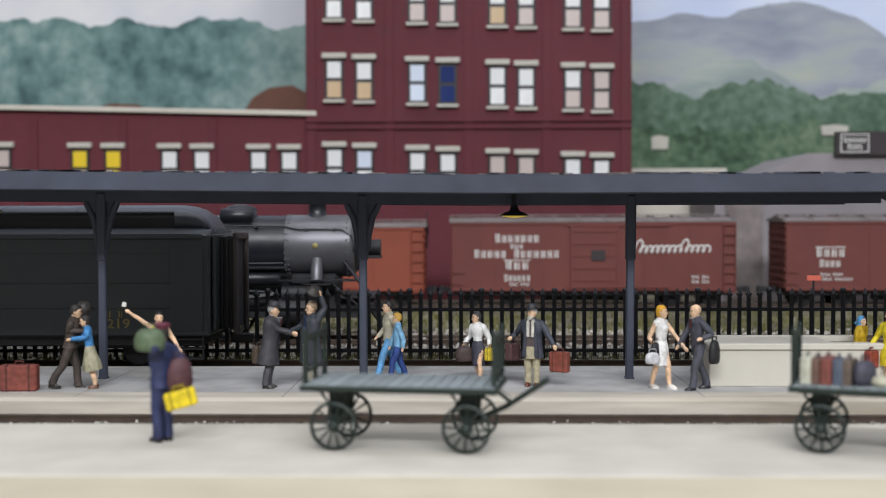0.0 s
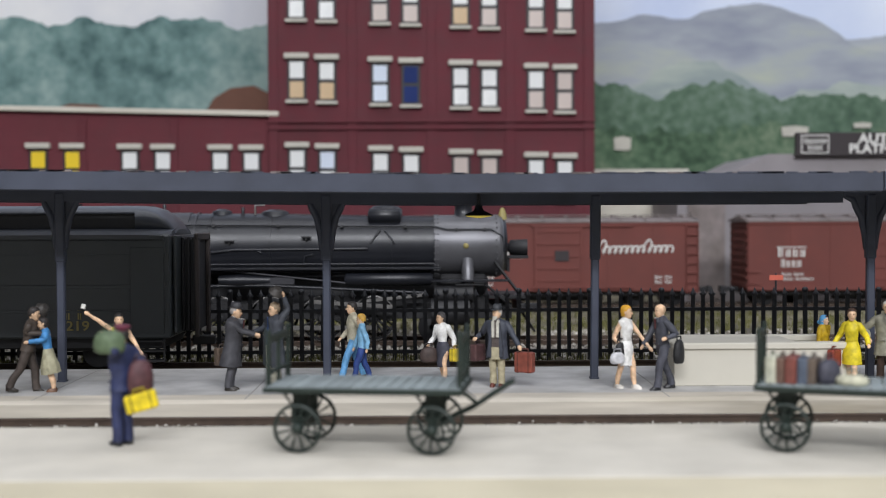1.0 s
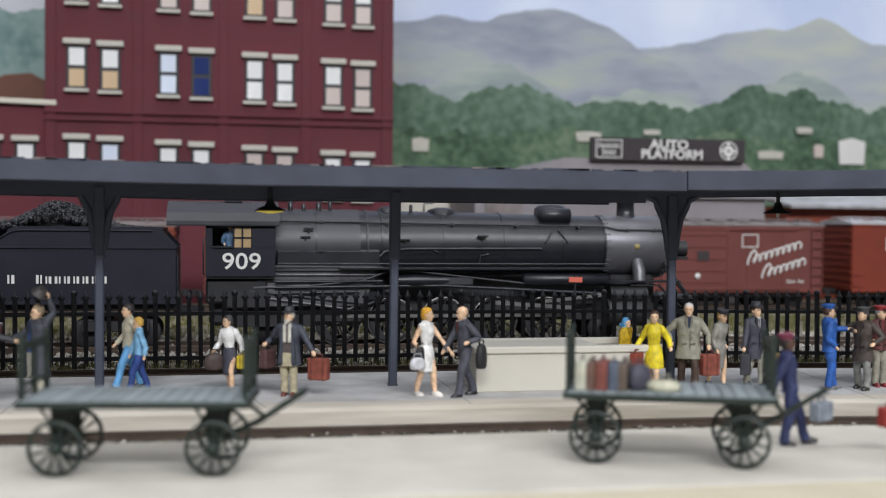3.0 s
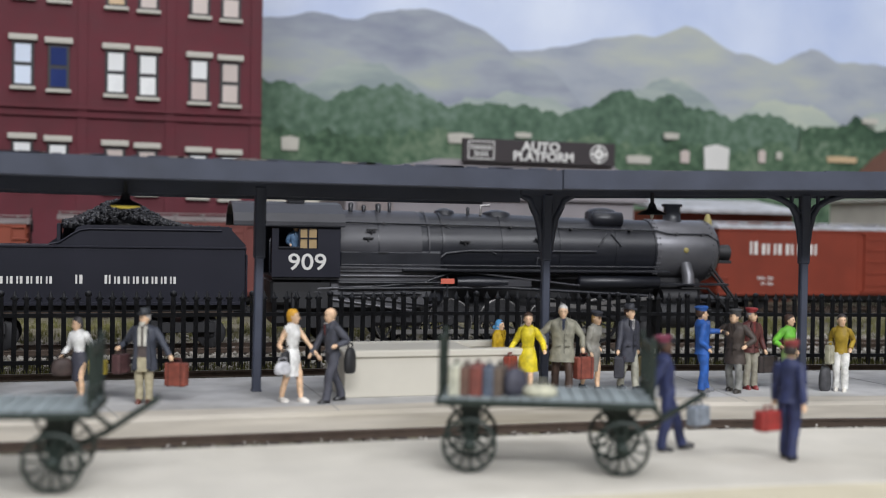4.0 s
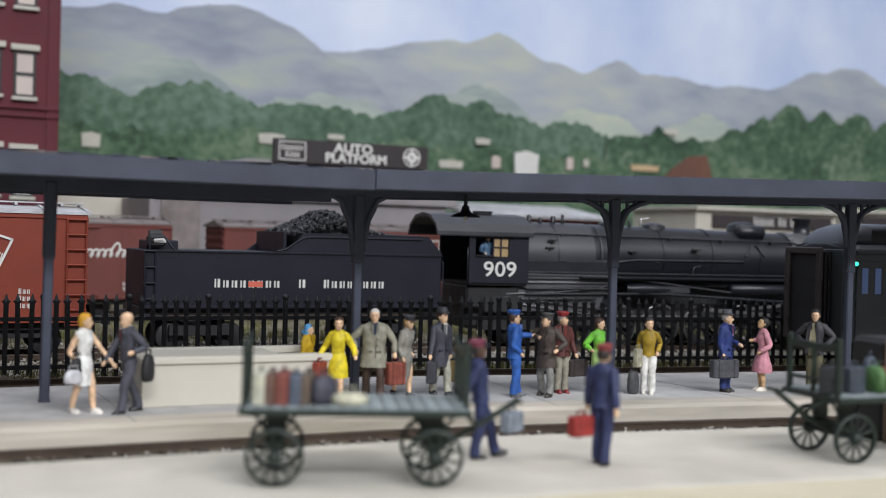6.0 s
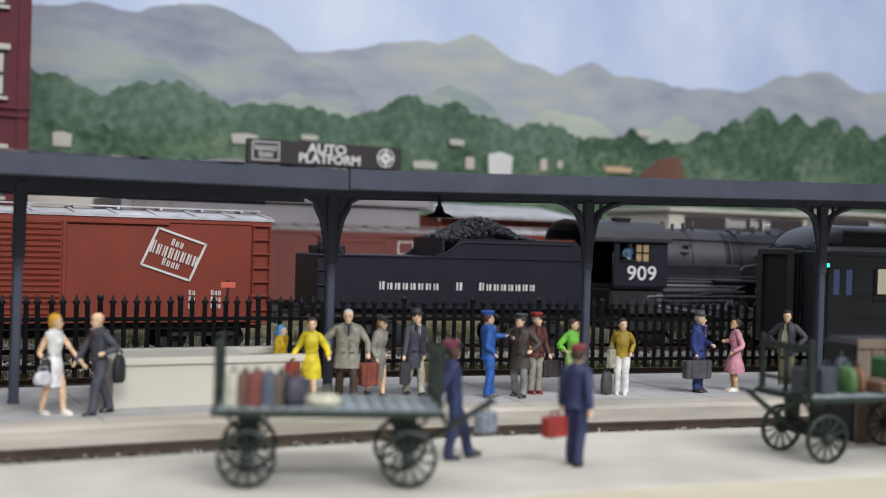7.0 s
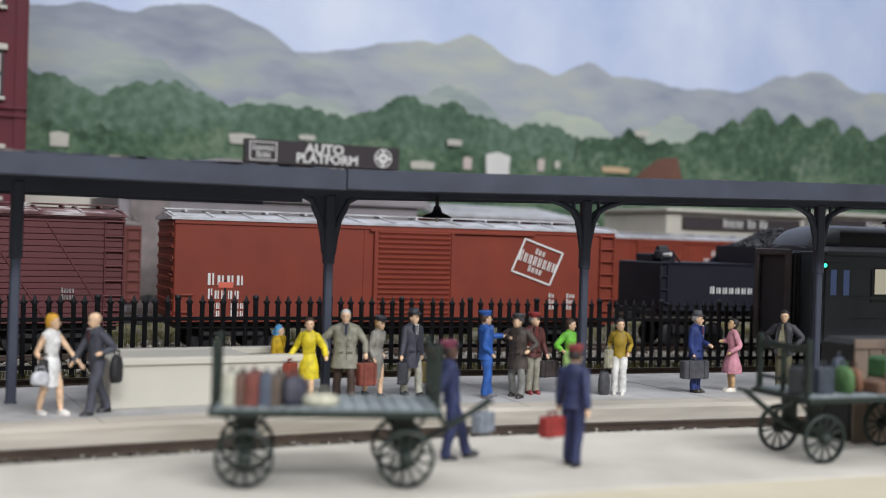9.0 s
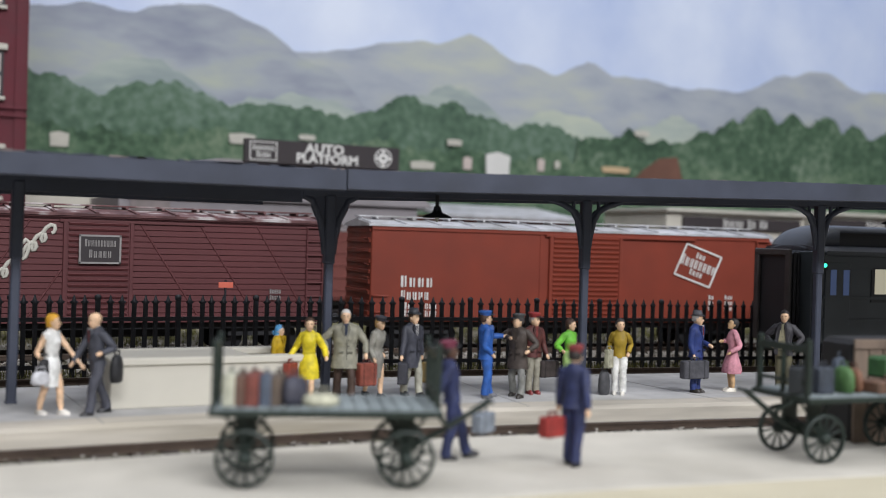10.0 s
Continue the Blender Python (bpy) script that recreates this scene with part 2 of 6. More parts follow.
def lettering(name, words, size, m, parent, place, bold=0.0, squeeze=1.0, depth=0.012, label=""):
    cu = bpy.data.curves.new(name, "FONT")
    cu.body, cu.size, cu.extrude, cu.offset = words, size * K, depth * K, bold * K
    cu.align_x, cu.align_y, cu.resolution_u = "CENTER", "CENTER", 3
    tmp = new("tmp", cu)
    dg = bpy.context.evaluated_depsgraph_get()
    me = bpy.data.meshes.new_from_object(tmp.evaluated_get(dg))
    bpy.data.objects.remove(tmp)
    for v in me.vertices:
        v.co.x *= squeeze
    me.materials.clear()
    me.materials.append(m)
    return part(name, me, parent, label, place)


def bars(shape, x, y, z, words, h, m, w=0.75, place=None):
    """Rows of plain upright bars in place of words: words is a list of letter counts."""
    rnd = random.Random(int(abs(x * 97 + z * 31) * 10))
    n = sum(words) + len(words) - 1
    step = h * w
    cx = x - n * step / 2
    for count in words:
        for j in range(count):
            hh = h * (1.0 if j else 1.22)
            a = cx + step / 2
            zz = z + (hh - h) / 2
            e = rnd.choice((-1, 1))
            shape.box((a - e * step * 0.18, y, zz), (step * 0.27, 0.02, hh), m, place=place, bevel=0)
            shape.box((a + e * step * 0.22, y, zz), (step * 0.17, 0.02, hh), m, place=place, bevel=0)
            cx += step
        cx += step
    return shape


def squiggle(shape, x0, x1, y, z, h, loops, m, rise=0.0, tall=(0,), r=0.04):
    """A slanted looping stroke in place of a script slogan; the loops named in tall stand higher."""
    pts = []
    for i in range(loops * 8 + 1):
        k, a = i / 8, 2 * math.pi * i / 8
        up = h * (1.9 if int(min(k, loops - 0.01)) in tall else 1.0)
        dz = up * 0.5 * (1 - math.cos(a))
        pts.append((x0 + (x1 - x0) * k / loops - 0.3 * h * math.sin(a) + 0.3 * dz, y, z + dz + rise * (x1 - x0) * k / loops))
    return shape.tube(pts, r, m, 5, 0.35)


# ---- plan: platform side and far track bend gently round the viewer ----
def bend(s, d, xb, ref=None):
    """Place and turn (degrees) at s along and d deep; straight up to xb, then an 8 degree curve, then straight."""
    yc, b = 1.6, radians(8)
    if s <= xb:
        return s, d, 0.0
    r = (ref or d) - yc
    a = min((s - xb) / r, b)
    x, y = xb + (d - yc) * math.sin(a), yc + (d - yc) * math.cos(a)
    over = max(0.0, s - xb - r * b)
    return x + over * math.cos(a), y - over * math.sin(a), -math.degrees(a)


def plat(s, d):
    return bend(s, d, 8.5)


def trk(s, d):
    return bend(s, d, 12.5, 36.0)


def strip(shape, way, s0, s1, section, m, step=1.0):
    """A section (rows of d, z) swept along the bend."""
    n = max(2, int((s1 - s0) / step) + 1)
    rings = []
    for i in range(n):
        s = s0 + (s1 - s0) * i / (n - 1)
        rings.append([(*way(s, d)[:2], z(s) if callable(z) else z) for d, z in section])
    return shape.loft(rings, m, True, False)


def on(way, s, d, z=0.0, turn=0.0):
    x, y, a = way(s, d)
    return at(x, y, z, 0, 0, a + turn)


# ---- setting ----
ground = Shape()
ground.add([(-52, 8, -0.42), (98, 8, -0.42), (98, 72, -0.42), (-52, 72, -0.42)], [[0, 1, 2, 3]], DIRT)
solid("ground", ground, "brown scenic dirt base of the model railway", "ground", kind="structure")

s = Shape()
strip(s, plat, -30, 34, [(23.45, 0.0), (23.3, -0.05), (23.3, -0.42), (28.55, -0.42), (28.55, -0.04), (28.5, 0.0)], CONCRETE)
# beige edge face; its strip on top also paints in the warm front light
strip(s, plat, -30, 34, [(23.46, 0.004), (23.293, -0.05), (23.293, -0.41), (24.15, -0.41), (24.15, 0.004)], EDGE)
platform = solid("platform", s, "grey concrete station platform with worn beige edge and painted front light", "platform", kind="structure")

s = Shape()
strip(s, plat, -30, 34, [(16.35, -0.02), (16.3, -0.06), (16.3, -0.42), (20.5, -0.42), (20.5, -0.05), (20.45, 0.0), (16.5, 0.0)], NEAR)
solid("near_platform", s, "pale concrete platform beside the nearest track", "platform", kind="structure")
s = Shape()
strip(s, plat, -30, 34, [(9.0, -0.025), (9.0, -0.4), (16.29, -0.4), (16.29, -0.025)], BEIGE)
solid("pavement", s, "beige plaster strip along the layout edge", "pavement", kind="structure")

# expansion joints as shallow grooves filled with darker mortar strips
JOINT = mat("joint_mortar", (0.3, 0.29, 0.27), 0.9, vary=0.15, grain=4, bump=0.05)
s = Shape()
for i in range(13):
    a = -21 + i * 4.3
    x, y, r = plat(a, 26)
    s.box((x, y, 0.002), (0.03, 5.0, 0.006), JOINT, (0, 0, r + (9 if i % 4 == 1 else 0)), bevel=0)
part("joint", s, platform)


def track(name, label, way, d, s0, s1, zr, ties):
    t = thing(name, label, "railway track", kind="structure")
    for side in (-0.72, 0.72):
        r = Shape()
        strip(r, way, s0, s1, [(d + side - 0.03, zr), (d + side - 0.035, zr - 0.04), (d + side - 0.012, zr - 0.05), (d + side - 0.012, zr - 0.13),
                               (d + side - 0.07, zr - 0.15), (d + side + 0.07, zr - 0.15), (d + side + 0.012, zr - 0.13), (d + side + 0.012, zr - 0.05),
                               (d + side + 0.035, zr - 0.04), (d + side + 0.03, zr)], RAIL)
        strip(r, way, s0, s1, [(d + side - 0.026, zr + 0.003), (d + side + 0.026, zr + 0.003), (d + side + 0.026, zr + 0.001), (d + side - 0.026, zr + 0.001)], RAILTOP)
        part("rail", r, t)
    me = Shape().box((0, 0, 0), (0.22, 2.5, 0.14), TIE, bevel=0.12).mesh("tie")
    for i in range(ties):
        part("tie", me, t, "", on(way, s0 + (s1 - s0) * (i + 0.5) / ties, d, zr - 0.215, random.uniform(-1.5, 1.5)))
    return t


track("track_1", "rusty track between the two platforms", plat, 21.9, -18, 30, -0.2, 84)
track("track_2", "weathered main track behind the iron fence", trk, 37.5, -26, 46, -0.2, 120)
track("track_3", "siding track under the parked freight cars", lambda a, d: (a, d, 0.0), 51.6, -30, 75, -0.12, 120)
track("track_4", "stub track beside the platform under the parked coaches", plat, 31.1, -30, 36, -0.25, 100)


def scatter(name, label, spots, size, m, seed):
    rnd = random.Random(seed)
    s = Shape()
    for x, y, z in spots(rnd):
        k = rnd.uniform(0.6, 1.4) * size
        p = [(1, 0, 0), (-1, 0, 0), (0, 1, 0), (0, -1, 0), (0, 0, 0.8), (0, 0, -0.5)]
        p = [(a * k * rnd.uniform(0.7, 1.3), b * k * rnd.uniform(0.7, 1.3), c * k) for a, b, c in p]
        turn = Matrix.Translation((x, y, z)) @ Matrix.Rotation(rnd.uniform(0, 6.3), 4, "Z") @ Matrix.Rotation(rnd.uniform(0, 1), 4, "X")
        s.add(p, [[0, 2, 4], [2, 1, 4], [1, 3, 4], [3, 0, 4], [2, 0, 5], [1, 2, 5], [3, 1, 5], [0, 3, 5]], m, False, turn)
    return solid(name, s, label, "ballast", kind="stuff")


def spots_near(r):
    for i in range(5200):
        d = r.choice((r.uniform(20.5, 20.85), r.uniform(20.5, 21.15), r.uniform(20.6, 23.2)))
        yield (*plat(r.uniform(-16, 27), d)[:2], -0.42 + (0.36 if d < 20.85 else 0.2 if d < 21.15 else 0.1) * r.random())


def spots_far(r):
    for i in range(9000):
        yield (*trk(r.uniform(-22, 40), r.choice((r.uniform(33.4, 36.2), r.uniform(32.6, 41.5))))[:2], -0.41 + 0.08 * r.random())


scatter("ballast", "pale grey stones beside the nearest rail", spots_near, 0.034, STONES, 3)
scatter("ballast", "grey ballast stones along the main track", spots_far, 0.09, STONES, 4)


def tufts(seed, count, way, s0, s1, d0, d1, h):
    rnd = random.Random(seed)
    s = Shape()
    for i in range(count):
        x, y, _ = way(rnd.uniform(s0, s1), rnd.uniform(d0, d1))
        for j in range(7):
            a, k = rnd.uniform(0, 6.3), rnd.uniform(0.4, 1) * h
            dx, dy = math.cos(a), math.sin(a)
            px, py = x + rnd.uniform(-0.15, 0.15), y + rnd.uniform(-0.15, 0.15)
            s.add([(px - dy * 0.02, py + dx * 0.02, -0.42), (px + dy * 0.02, py - dx * 0.02, -0.42), (px + dx * 0.08, py + dy * 0.08, -0.42 + k)], [[0, 1, 2]], GRASS)
    return s


solid("grass", tufts(5, 1500, plat, -20, 32, 32.2, 34.9, 0.3), "olive static grass tufts along the fence", "grass", kind="stuff")
solid("grass", tufts(6, 2600, trk, -24, 42, 40.2, 49.0, 0.32), "olive static grass between the tracks", "grass", kind="stuff")

solid("layout_bench", Shape().box((23, 40, -45), (149.6, 63, 88), mat("bench_plywood", (0.3, 0.2, 0.12), 0.7, vary=0.2, grain=0.3, bump=0.05, stretch=(0.2, 1, 2)), bevel=0), "plywood bench that carries the layout", "bench", kind="structure")

# ---- painted backdrop: a wall with sky, mountains and woods ----
SKY = mat("painted_sky", (0.44, 0.54, 0.8), 0.9, vary=0.1, grain=0.16, bump=0, tint=(0.68, 0.74, 0.86))
FAR = mat("painted_far_mountain", (0.3, 0.34, 0.42), 0.9, vary=0.1, grain=0.8, bump=0, tint=(0.45, 0.48, 0.42), stretch=(0.35, 1, 1.1), spread=0.15, mid=(0.37, 0.4, 0.44))
MID = mat("painted_near_mountain", (0.27, 0.3, 0.375), 0.9, vary=0.12, grain=0.8, bump=0, tint=(0.42, 0.46, 0.38), stretch=(0.35, 1, 1.1), spread=0.14, mid=(0.34, 0.37, 0.41))
FOOT = mat("painted_foothills", (0.3, 0.36, 0.36), 0.9, vary=0.12, grain=0.9, bump=0, tint=(0.47, 0.51, 0.42), stretch=(0.3, 1, 1), spread=0.13, mid=(0.39, 0.44, 0.4))
HAZE = mat("painted_haze", (0.58, 0.6, 0.68), 0.9, vary=0.1, grain=0.3, bump=0, tint=(0.72, 0.72, 0.72))
WOODS = mat("painted_woods", (0.055, 0.11, 0.075), 0.9, vary=0.35, grain=1.9, bump=0, tint=(0.17, 0.24, 0.19), spread=0.17, mid=(0.085, 0.145, 0.095))
TEAL = mat("painted_blue_woods", (0.08, 0.16, 0.16), 0.9, vary=0.3, grain=1.0, bump=0, tint=(0.26, 0.36, 0.34), spread=0.12, mid=(0.14, 0.235, 0.225))
TREES = mat("painted_trees", (0.035, 0.085, 0.05), 0.9, vary=0.4, grain=2.2, bump=0, tint=(0.19, 0.25, 0.18), spread=0.17, mid=(0.065, 0.12, 0.07))
EARTH = mat("painted_earth", (0.15, 0.072, 0.05), 0.9, vary=0.2, grain=1, bump=0)


def wavy(x, seed, a=0.25, f=0.35):
    return a * noise.noise((x * f, seed, 0.3)) + a * 0.5 * noise.noise((x * f * 2.7, seed, 1.3)) + a * 0.25 * noise.noise((x * f * 7, seed, 2.1))


def ridge(peaks, base, power=1.7):
    return lambda x: base + sum((h * math.exp(-abs((x - c) / w) ** power)) ** 9 for c, h, w in peaks) ** (1 / 9)


def layer(name, label, x0, x1, y, top, bottom, m, step=0.35, thick=0.05):
    n = int((x1 - x0) / step)
    s, v = Shape(), []
    for i in range(n + 1):
        a = x0 + (x1 - x0) * i / n
        v += [(a, y, bottom), (a, y, top(a)), (a, y + thick, top(a))]
    s.add(v, [[3 * i + k, 3 * i + 3 + k, 3 * i + 4 + k, 3 * i + 1 + k] for i in range(n) for k in (0, 1)], m)
    return part(name, s, backdrop, label)


backdrop = thing("backdrop", "painted landscape backdrop with mountains, woods and sky", "backdrop", kind="structure")
part("sky_panel", Shape().box((23, 71.3, 24), (150, 0.6, 62), SKY, bevel=0), backdrop, "pale blue painted sky")
far = ridge([(37.9, 2.25, 3.6), (33.9, 1.6, 4.6), (42.2, 0.85, 2.4), (47.3, 1.45, 2.3), (51.5, 0.8, 4.5), (69.3, 2.7, 6.0), (65.6, 2.1, 3.0), (77, 1.8, 7), (95, 3, 12), (60, 0.5, 5)], 14.55)
layer("far_mountain", "hazy grey painted mountain range", 4, 98, 70.9, lambda x: far(x) + wavy(x, 3, 0.25), 0, FAR)
near = ridge([(18.9, 7.55, 6.6), (13.6, 6.85, 5.2), (9.0, 6.6, 6.0), (22.3, 6.65, 5.3), (26.5, 4.8, 4.2)], 9.0, 2.8)
layer("near_mountain", "grey-green painted mountain", 2, 40, 70.7, lambda x: near(x) + wavy(x, 5, 0.3), 0, MID)
foot = ridge([(26, 2.0, 5), (36, 3.2, 5), (45, 2.4, 5), (55, 2.6, 5), (66, 3.0, 7), (84, 3.4, 9), (16, 3.2, 5)], 10.0)
layer("foothills", "pale green painted foothills", 6, 98, 70.6, lambda x: foot(x) + wavy(x, 8, 0.5, 0.5), 0, FOOT)
layer("haze", "pale painted haze over the wooded hill", -52, 9, 70.8, lambda x: 21 + wavy(x, 6, 1.5, 0.1), 0, HAZE)
layer("blue_woods", "misty blue-green painted wooded hill", -52, 9, 70.5, lambda x: 15.6 - 0.025 * (x + 20) + wavy(x, 7, 0.6, 0.4), 0, TEAL, 0.2)
woods = ridge([(17.4, 1.55, 3.6), (10.2, 1.5, 4), (25, 0.75, 4), (33, 2.1, 2.6), (36.2, 1.85, 2.2), (38.6, 1.2, 2.2), (43, 0.95, 3)], 10.42)
layer("woods", "dark green painted woods", 6, 60, 70.4, lambda x: woods(x) + wavy(x, 9, 0.34, 1.5), 0, WOODS, 0.15)
trees = ridge([(62.6, 3.4, 2.6), (60, 2.3, 2.0), (66, 3.2, 2.5), (69.4, 3.3, 2.6), (72.5, 2.7, 2.6), (77, 2.4, 4), (57.3, 1.3, 1.6), (83, 3, 4), (50.4, 0.85, 1.1), (54, 0.3, 2)], 10.55)
SAGE = mat("painted_sage_bushes", (0.045, 0.1, 0.055), 0.9, vary=0.4, grain=2.2, bump=0, tint=(0.17, 0.23, 0.15), spread=0.14, mid=(0.08, 0.14, 0.082))
bush = ridge([(9, 0.9, 2), (13.5, 0.5, 2), (20, 0.8, 2.4), (26, 0.3, 2), (31, 0.9, 2.2), (37, 0.6, 2.5), (44, 0.8, 2), (50, 0.5, 2), (56, 0.9, 3), (64, 0.4, 3), (72, 0.9, 3), (80, 0.6, 3)], 8.6)
layer("bushes", "light green painted bushes", 6, 98, 70.15, lambda x: bush(x) + wavy(x, 13, 0.5, 1.4), 0, SAGE, 0.15)
layer("trees", "painted clump of tall green trees", 46, 98, 70.2, lambda x: trees(x) + wavy(x, 11, 0.36, 1.1), 0, TREES, 0.15)
# small painted houses and clearings
for name, label, c, w, h, m in (("painted_house", "small white painted house", (11.57, 8.2), 0.95, 0.8, STONE), ("painted_house", "white painted house", (39.6, 8.3), 1.7, 1.6, WHITE),
                                ("painted_house", "pale painted roofs", (22.0, 8.9), 1.5, 0.6, STONE), ("painted_house", "white painted roof", (51.4, 11.2), 1.2, 0.4, STONE),
                                ("painted_house", "tan painted wall", (49.2, 8.5), 2.2, 0.4, PANE_T), ("painted_house", "tiny painted roof", (36.3, 9.6), 1.0, 0.4, STONE), ("painted_house", "tiny painted roof", (34.0, 8.0), 1.6, 0.5, STONE), ("painted_house", "small pale painted roof", (26.1, 9.25), 1.0, 0.3, STONE), ("painted_house", "tan painted gable", (37.3, 8.3), 0.6, 0.8, PANE_P), ("painted_house", "small tan painted gable", (43.0, 8.5), 0.5, 0.8, PANE_P), ("painted_house", "small pale painted gable", (44.3, 8.6), 0.4, 0.5, STONE)):
    part(name, Shape().panel([(c[0] - w / 2, c[1] - h / 2), (c[0] + w / 2, c[1] - h / 2), (c[0] + w * 0.55, c[1] + h * 0.4), (c[0], c[1] + h * 0.55), (c[0] - w * 0.55, c[1] + h * 0.42)], 70.0, 70.1, m), backdrop, label)
hump = Shape()
hump.panel([(50.5, 7.6), (55.3, 7.6), (54.6, 9.7), (53.0, 9.5), (51.6, 8.6)], 70.0, 70.1, EARTH)
part("painted_hill", hump, backdrop, "rust brown painted hillside")
hump = Shape()
hump.panel([(-13.6, 10.0), (-9.6, 10.0), (-9.7, 11.3), (-10.6, 11.75), (-12.0, 11.6), (-13.0, 11.0)], 70.0, 70.1, EARTH)
part("painted_hill", hump, backdrop, "brown painted rock above the roof")
hump = Shape()
hump.panel([(-23.0, 10.3), (-19.3, 10.3), (-20.0, 10.65), (-21.6, 10.7)], 70.0, 70.1, EARTH)
part("painted_hill", hump, backdrop)

# hall round the layout
for name, c, z in (("wall_south", (23, -121, 20.5), (156, 2, 219)), ("wall_west", (-54, -24, 20.5), (2, 196, 219)), ("wall_east", (100, -24, 20.5), (2, 196, 219)),
                   ("wall_north", (23, 75, 20.5), (156, 2, 219)), ("ceiling", (23, -23, 131), (156, 198, 2)), ("floor", (23, -23, -90), (156, 198, 2))):
    solid(name, Shape().box(c, z, HALL, bevel=0), "plain grey hall " + name.split("_")[0], name.split("_")[0], kind="structure")


# ---- station canopy ----
def rise(s):
    return max(0.0, s - 9.9) * 0.02 + max(0.0, -s) * 0.012


canopy = thing("station_canopy", "dark blue-grey platform canopy on iron posts", "canopy")
s = Shape()
strip(s, plat, -26, 9.28, [(23.9, lambda q: 4.55 + rise(q)), (23.9, lambda q: 4.17 + rise(q)), (24.0, lambda q: 4.15 + rise(q)), (24.0, lambda q: 4.5 + rise(q)), (28.9, lambda q: 4.5 + rise(q)), (28.9, lambda q: 4.55 + rise(q))], STEEL)
part("roof", s, canopy, "flat roof with a deep front fascia")
s = Shape()
strip(s, plat, 9.3, 34, [(23.88, lambda q: 4.57 + rise(q)), (23.88, lambda q: 4.19 + rise(q)), (23.98, lambda q: 4.17 + rise(q)), (23.98, lambda q: 4.52 + rise(q)),
                          (28.9, lambda q: 4.52 + rise(q)), (28.9, lambda q: 4.57 + rise(q))], STEEL)
part("roof", s, canopy, "flat roof with a deep front fascia")
for s0, s1, drop in ((-26, 9.28, 3.96), (9.3, 34, 4.12)):
    for d in (26.3, 28.8):
        s = Shape()
        strip(s, plat, s0, s1, [(d - 0.08, lambda q: 4.495 + rise(q)), (d - 0.08, lambda q: drop + rise(q)), (d + 0.08, lambda q: drop + rise(q)), (d + 0.08, lambda q: 4.495 + rise(q))], STEEL)
        part("beam", s, canopy)
s = Shape()
for i in range(34):
    x, y, r = plat(-24 + i * 1.7, 26.4)
    s.box((x, y, 4.43 + rise(-24 + i * 1.7)), (0.1, 4.8, 0.12), STEEL, (0, 0, r))
part("rafter", s, canopy)
rim = Shape()
rnd = random.Random(8)
for i in range(160):
    q = rnd.uniform(-12, 28)
    x, y, r = plat(q, 23.93)
    rim.box((x, y, 4.56 + rise(q)), (rnd.uniform(0.05, 0.5), 0.08, rnd.uniform(0.01, 0.04)), rnd.choice((ROOFGREY, STEEL, STEEL)), (0, 0, r), bevel=0)
part("roof_edging", rim, canopy, "ragged tar paper edge")


def arm(sh, side, reach, drop, top):
    pts = [(0.1 * side, 0, top - drop), (0.125 * side, 0, top - drop * 0.72), (0.2 * side, 0, top - drop * 0.42), (0.33 * side, 0, top - drop * 0.22), (reach * 0.62 * side, 0, top - drop * 0.1), (reach * side, 0, top - 0.01)]
    sh.tube(pts, [0.06, 0.08, 0.085, 0.08, 0.075, 0.06], STEEL, 6)


for q, kind in ((-14.4, 1), (-8.35, 1), (-2.38, 1), (3.66, 0), (9.92, 1), (15.96, 2), (22.4, 2), (28.6, 2)):
    top = 4.15 + rise(q)
    p = part("post", Shape().box((0, 0, 1.5), (0.175, 0.175, 3.0), STEEL, bevel=0.15).box((0, 0, (2.7 + top) / 2), (0.225, 0.225, top - 2.68), STEEL, bevel=0.15).box((0, 0, 0.02), (0.2, 0.2, 0.04), STEEL), canopy, "iron post",
             on(plat, q, 26.3, 0) @ pose(0, 0, 0, 0, 0.5 if kind == 0 else 0))
    for side in (-1, 1):
        if kind == 0:
            break
        a = Shape()
        arm(a, side, 0.62 if kind == 1 else 0.92, 1.25 if kind == 1 else 1.1, top)
        if kind == 1:
            a.panel([(0.12 * side, top - 1.18), (0.12 * side, top), (0.5 * side, top), (0.24 * side, top - 0.45)], -0.03, 0.03, STEEL)
        else:
            for d, z in ((0.32, 0.24), (0.52, 0.13)):
                a.tube([(d * side, 0, top - z), (d * side, 0, top)], 0.05, STEEL, 6)
            a.tube([(0.1 * side, 0, top - 0.42), (0.26 * side, 0, top - 0.24)], 0.04, STEEL, 6)
        part("bracket", a, p, "curved iron bracket")


def canopy_lamp(q, d, lit):
    base = 4.17 + rise(q)
    t = thing("hanging_lamp", "black enamel lamp shade hanging from the canopy", "lamp", on(plat, q, d, base), "lamps under the canopy")
    part("stem", Shape().tube([(0, 0, 0.02), (0, 0, -0.3)], 0.045, FENCE, 8), t)
    pr = [(-0.22, 0.07), (-0.3, 0.09), (-0.36, 0.12), (-0.4, 0.22), (-0.45, 0.31), (-0.47, 0.32), (-0.44, 0.28), (-0.4, 0.2)]
    part("shade", Shape().stack([(z, r, r, 0, 0) for z, r in pr], FENCE, 20), t)
    if lit:
        part("bulb", Shape().stack([(-0.44, 0.05, 0.05, 0, 0), (-0.465, 0.285, 0.285, 0, 0), (-0.485, 0.27, 0.27, 0, 0), (-0.52, 0.06, 0.06, 0, 0)], LAMPIN, 16), t, "dim yellow lamp inside")
    else:
        part("bulb", Shape().stack([(-0.4, 0.03, 0.03, 0, 0), (-0.47, 0.045, 0.045, 0, 0), (-0.53, 0.04, 0.04, 0, 0), (-0.56, 0.015, 0.015, 0, 0)], STONE, 10), t, "small pale unlit bulb")


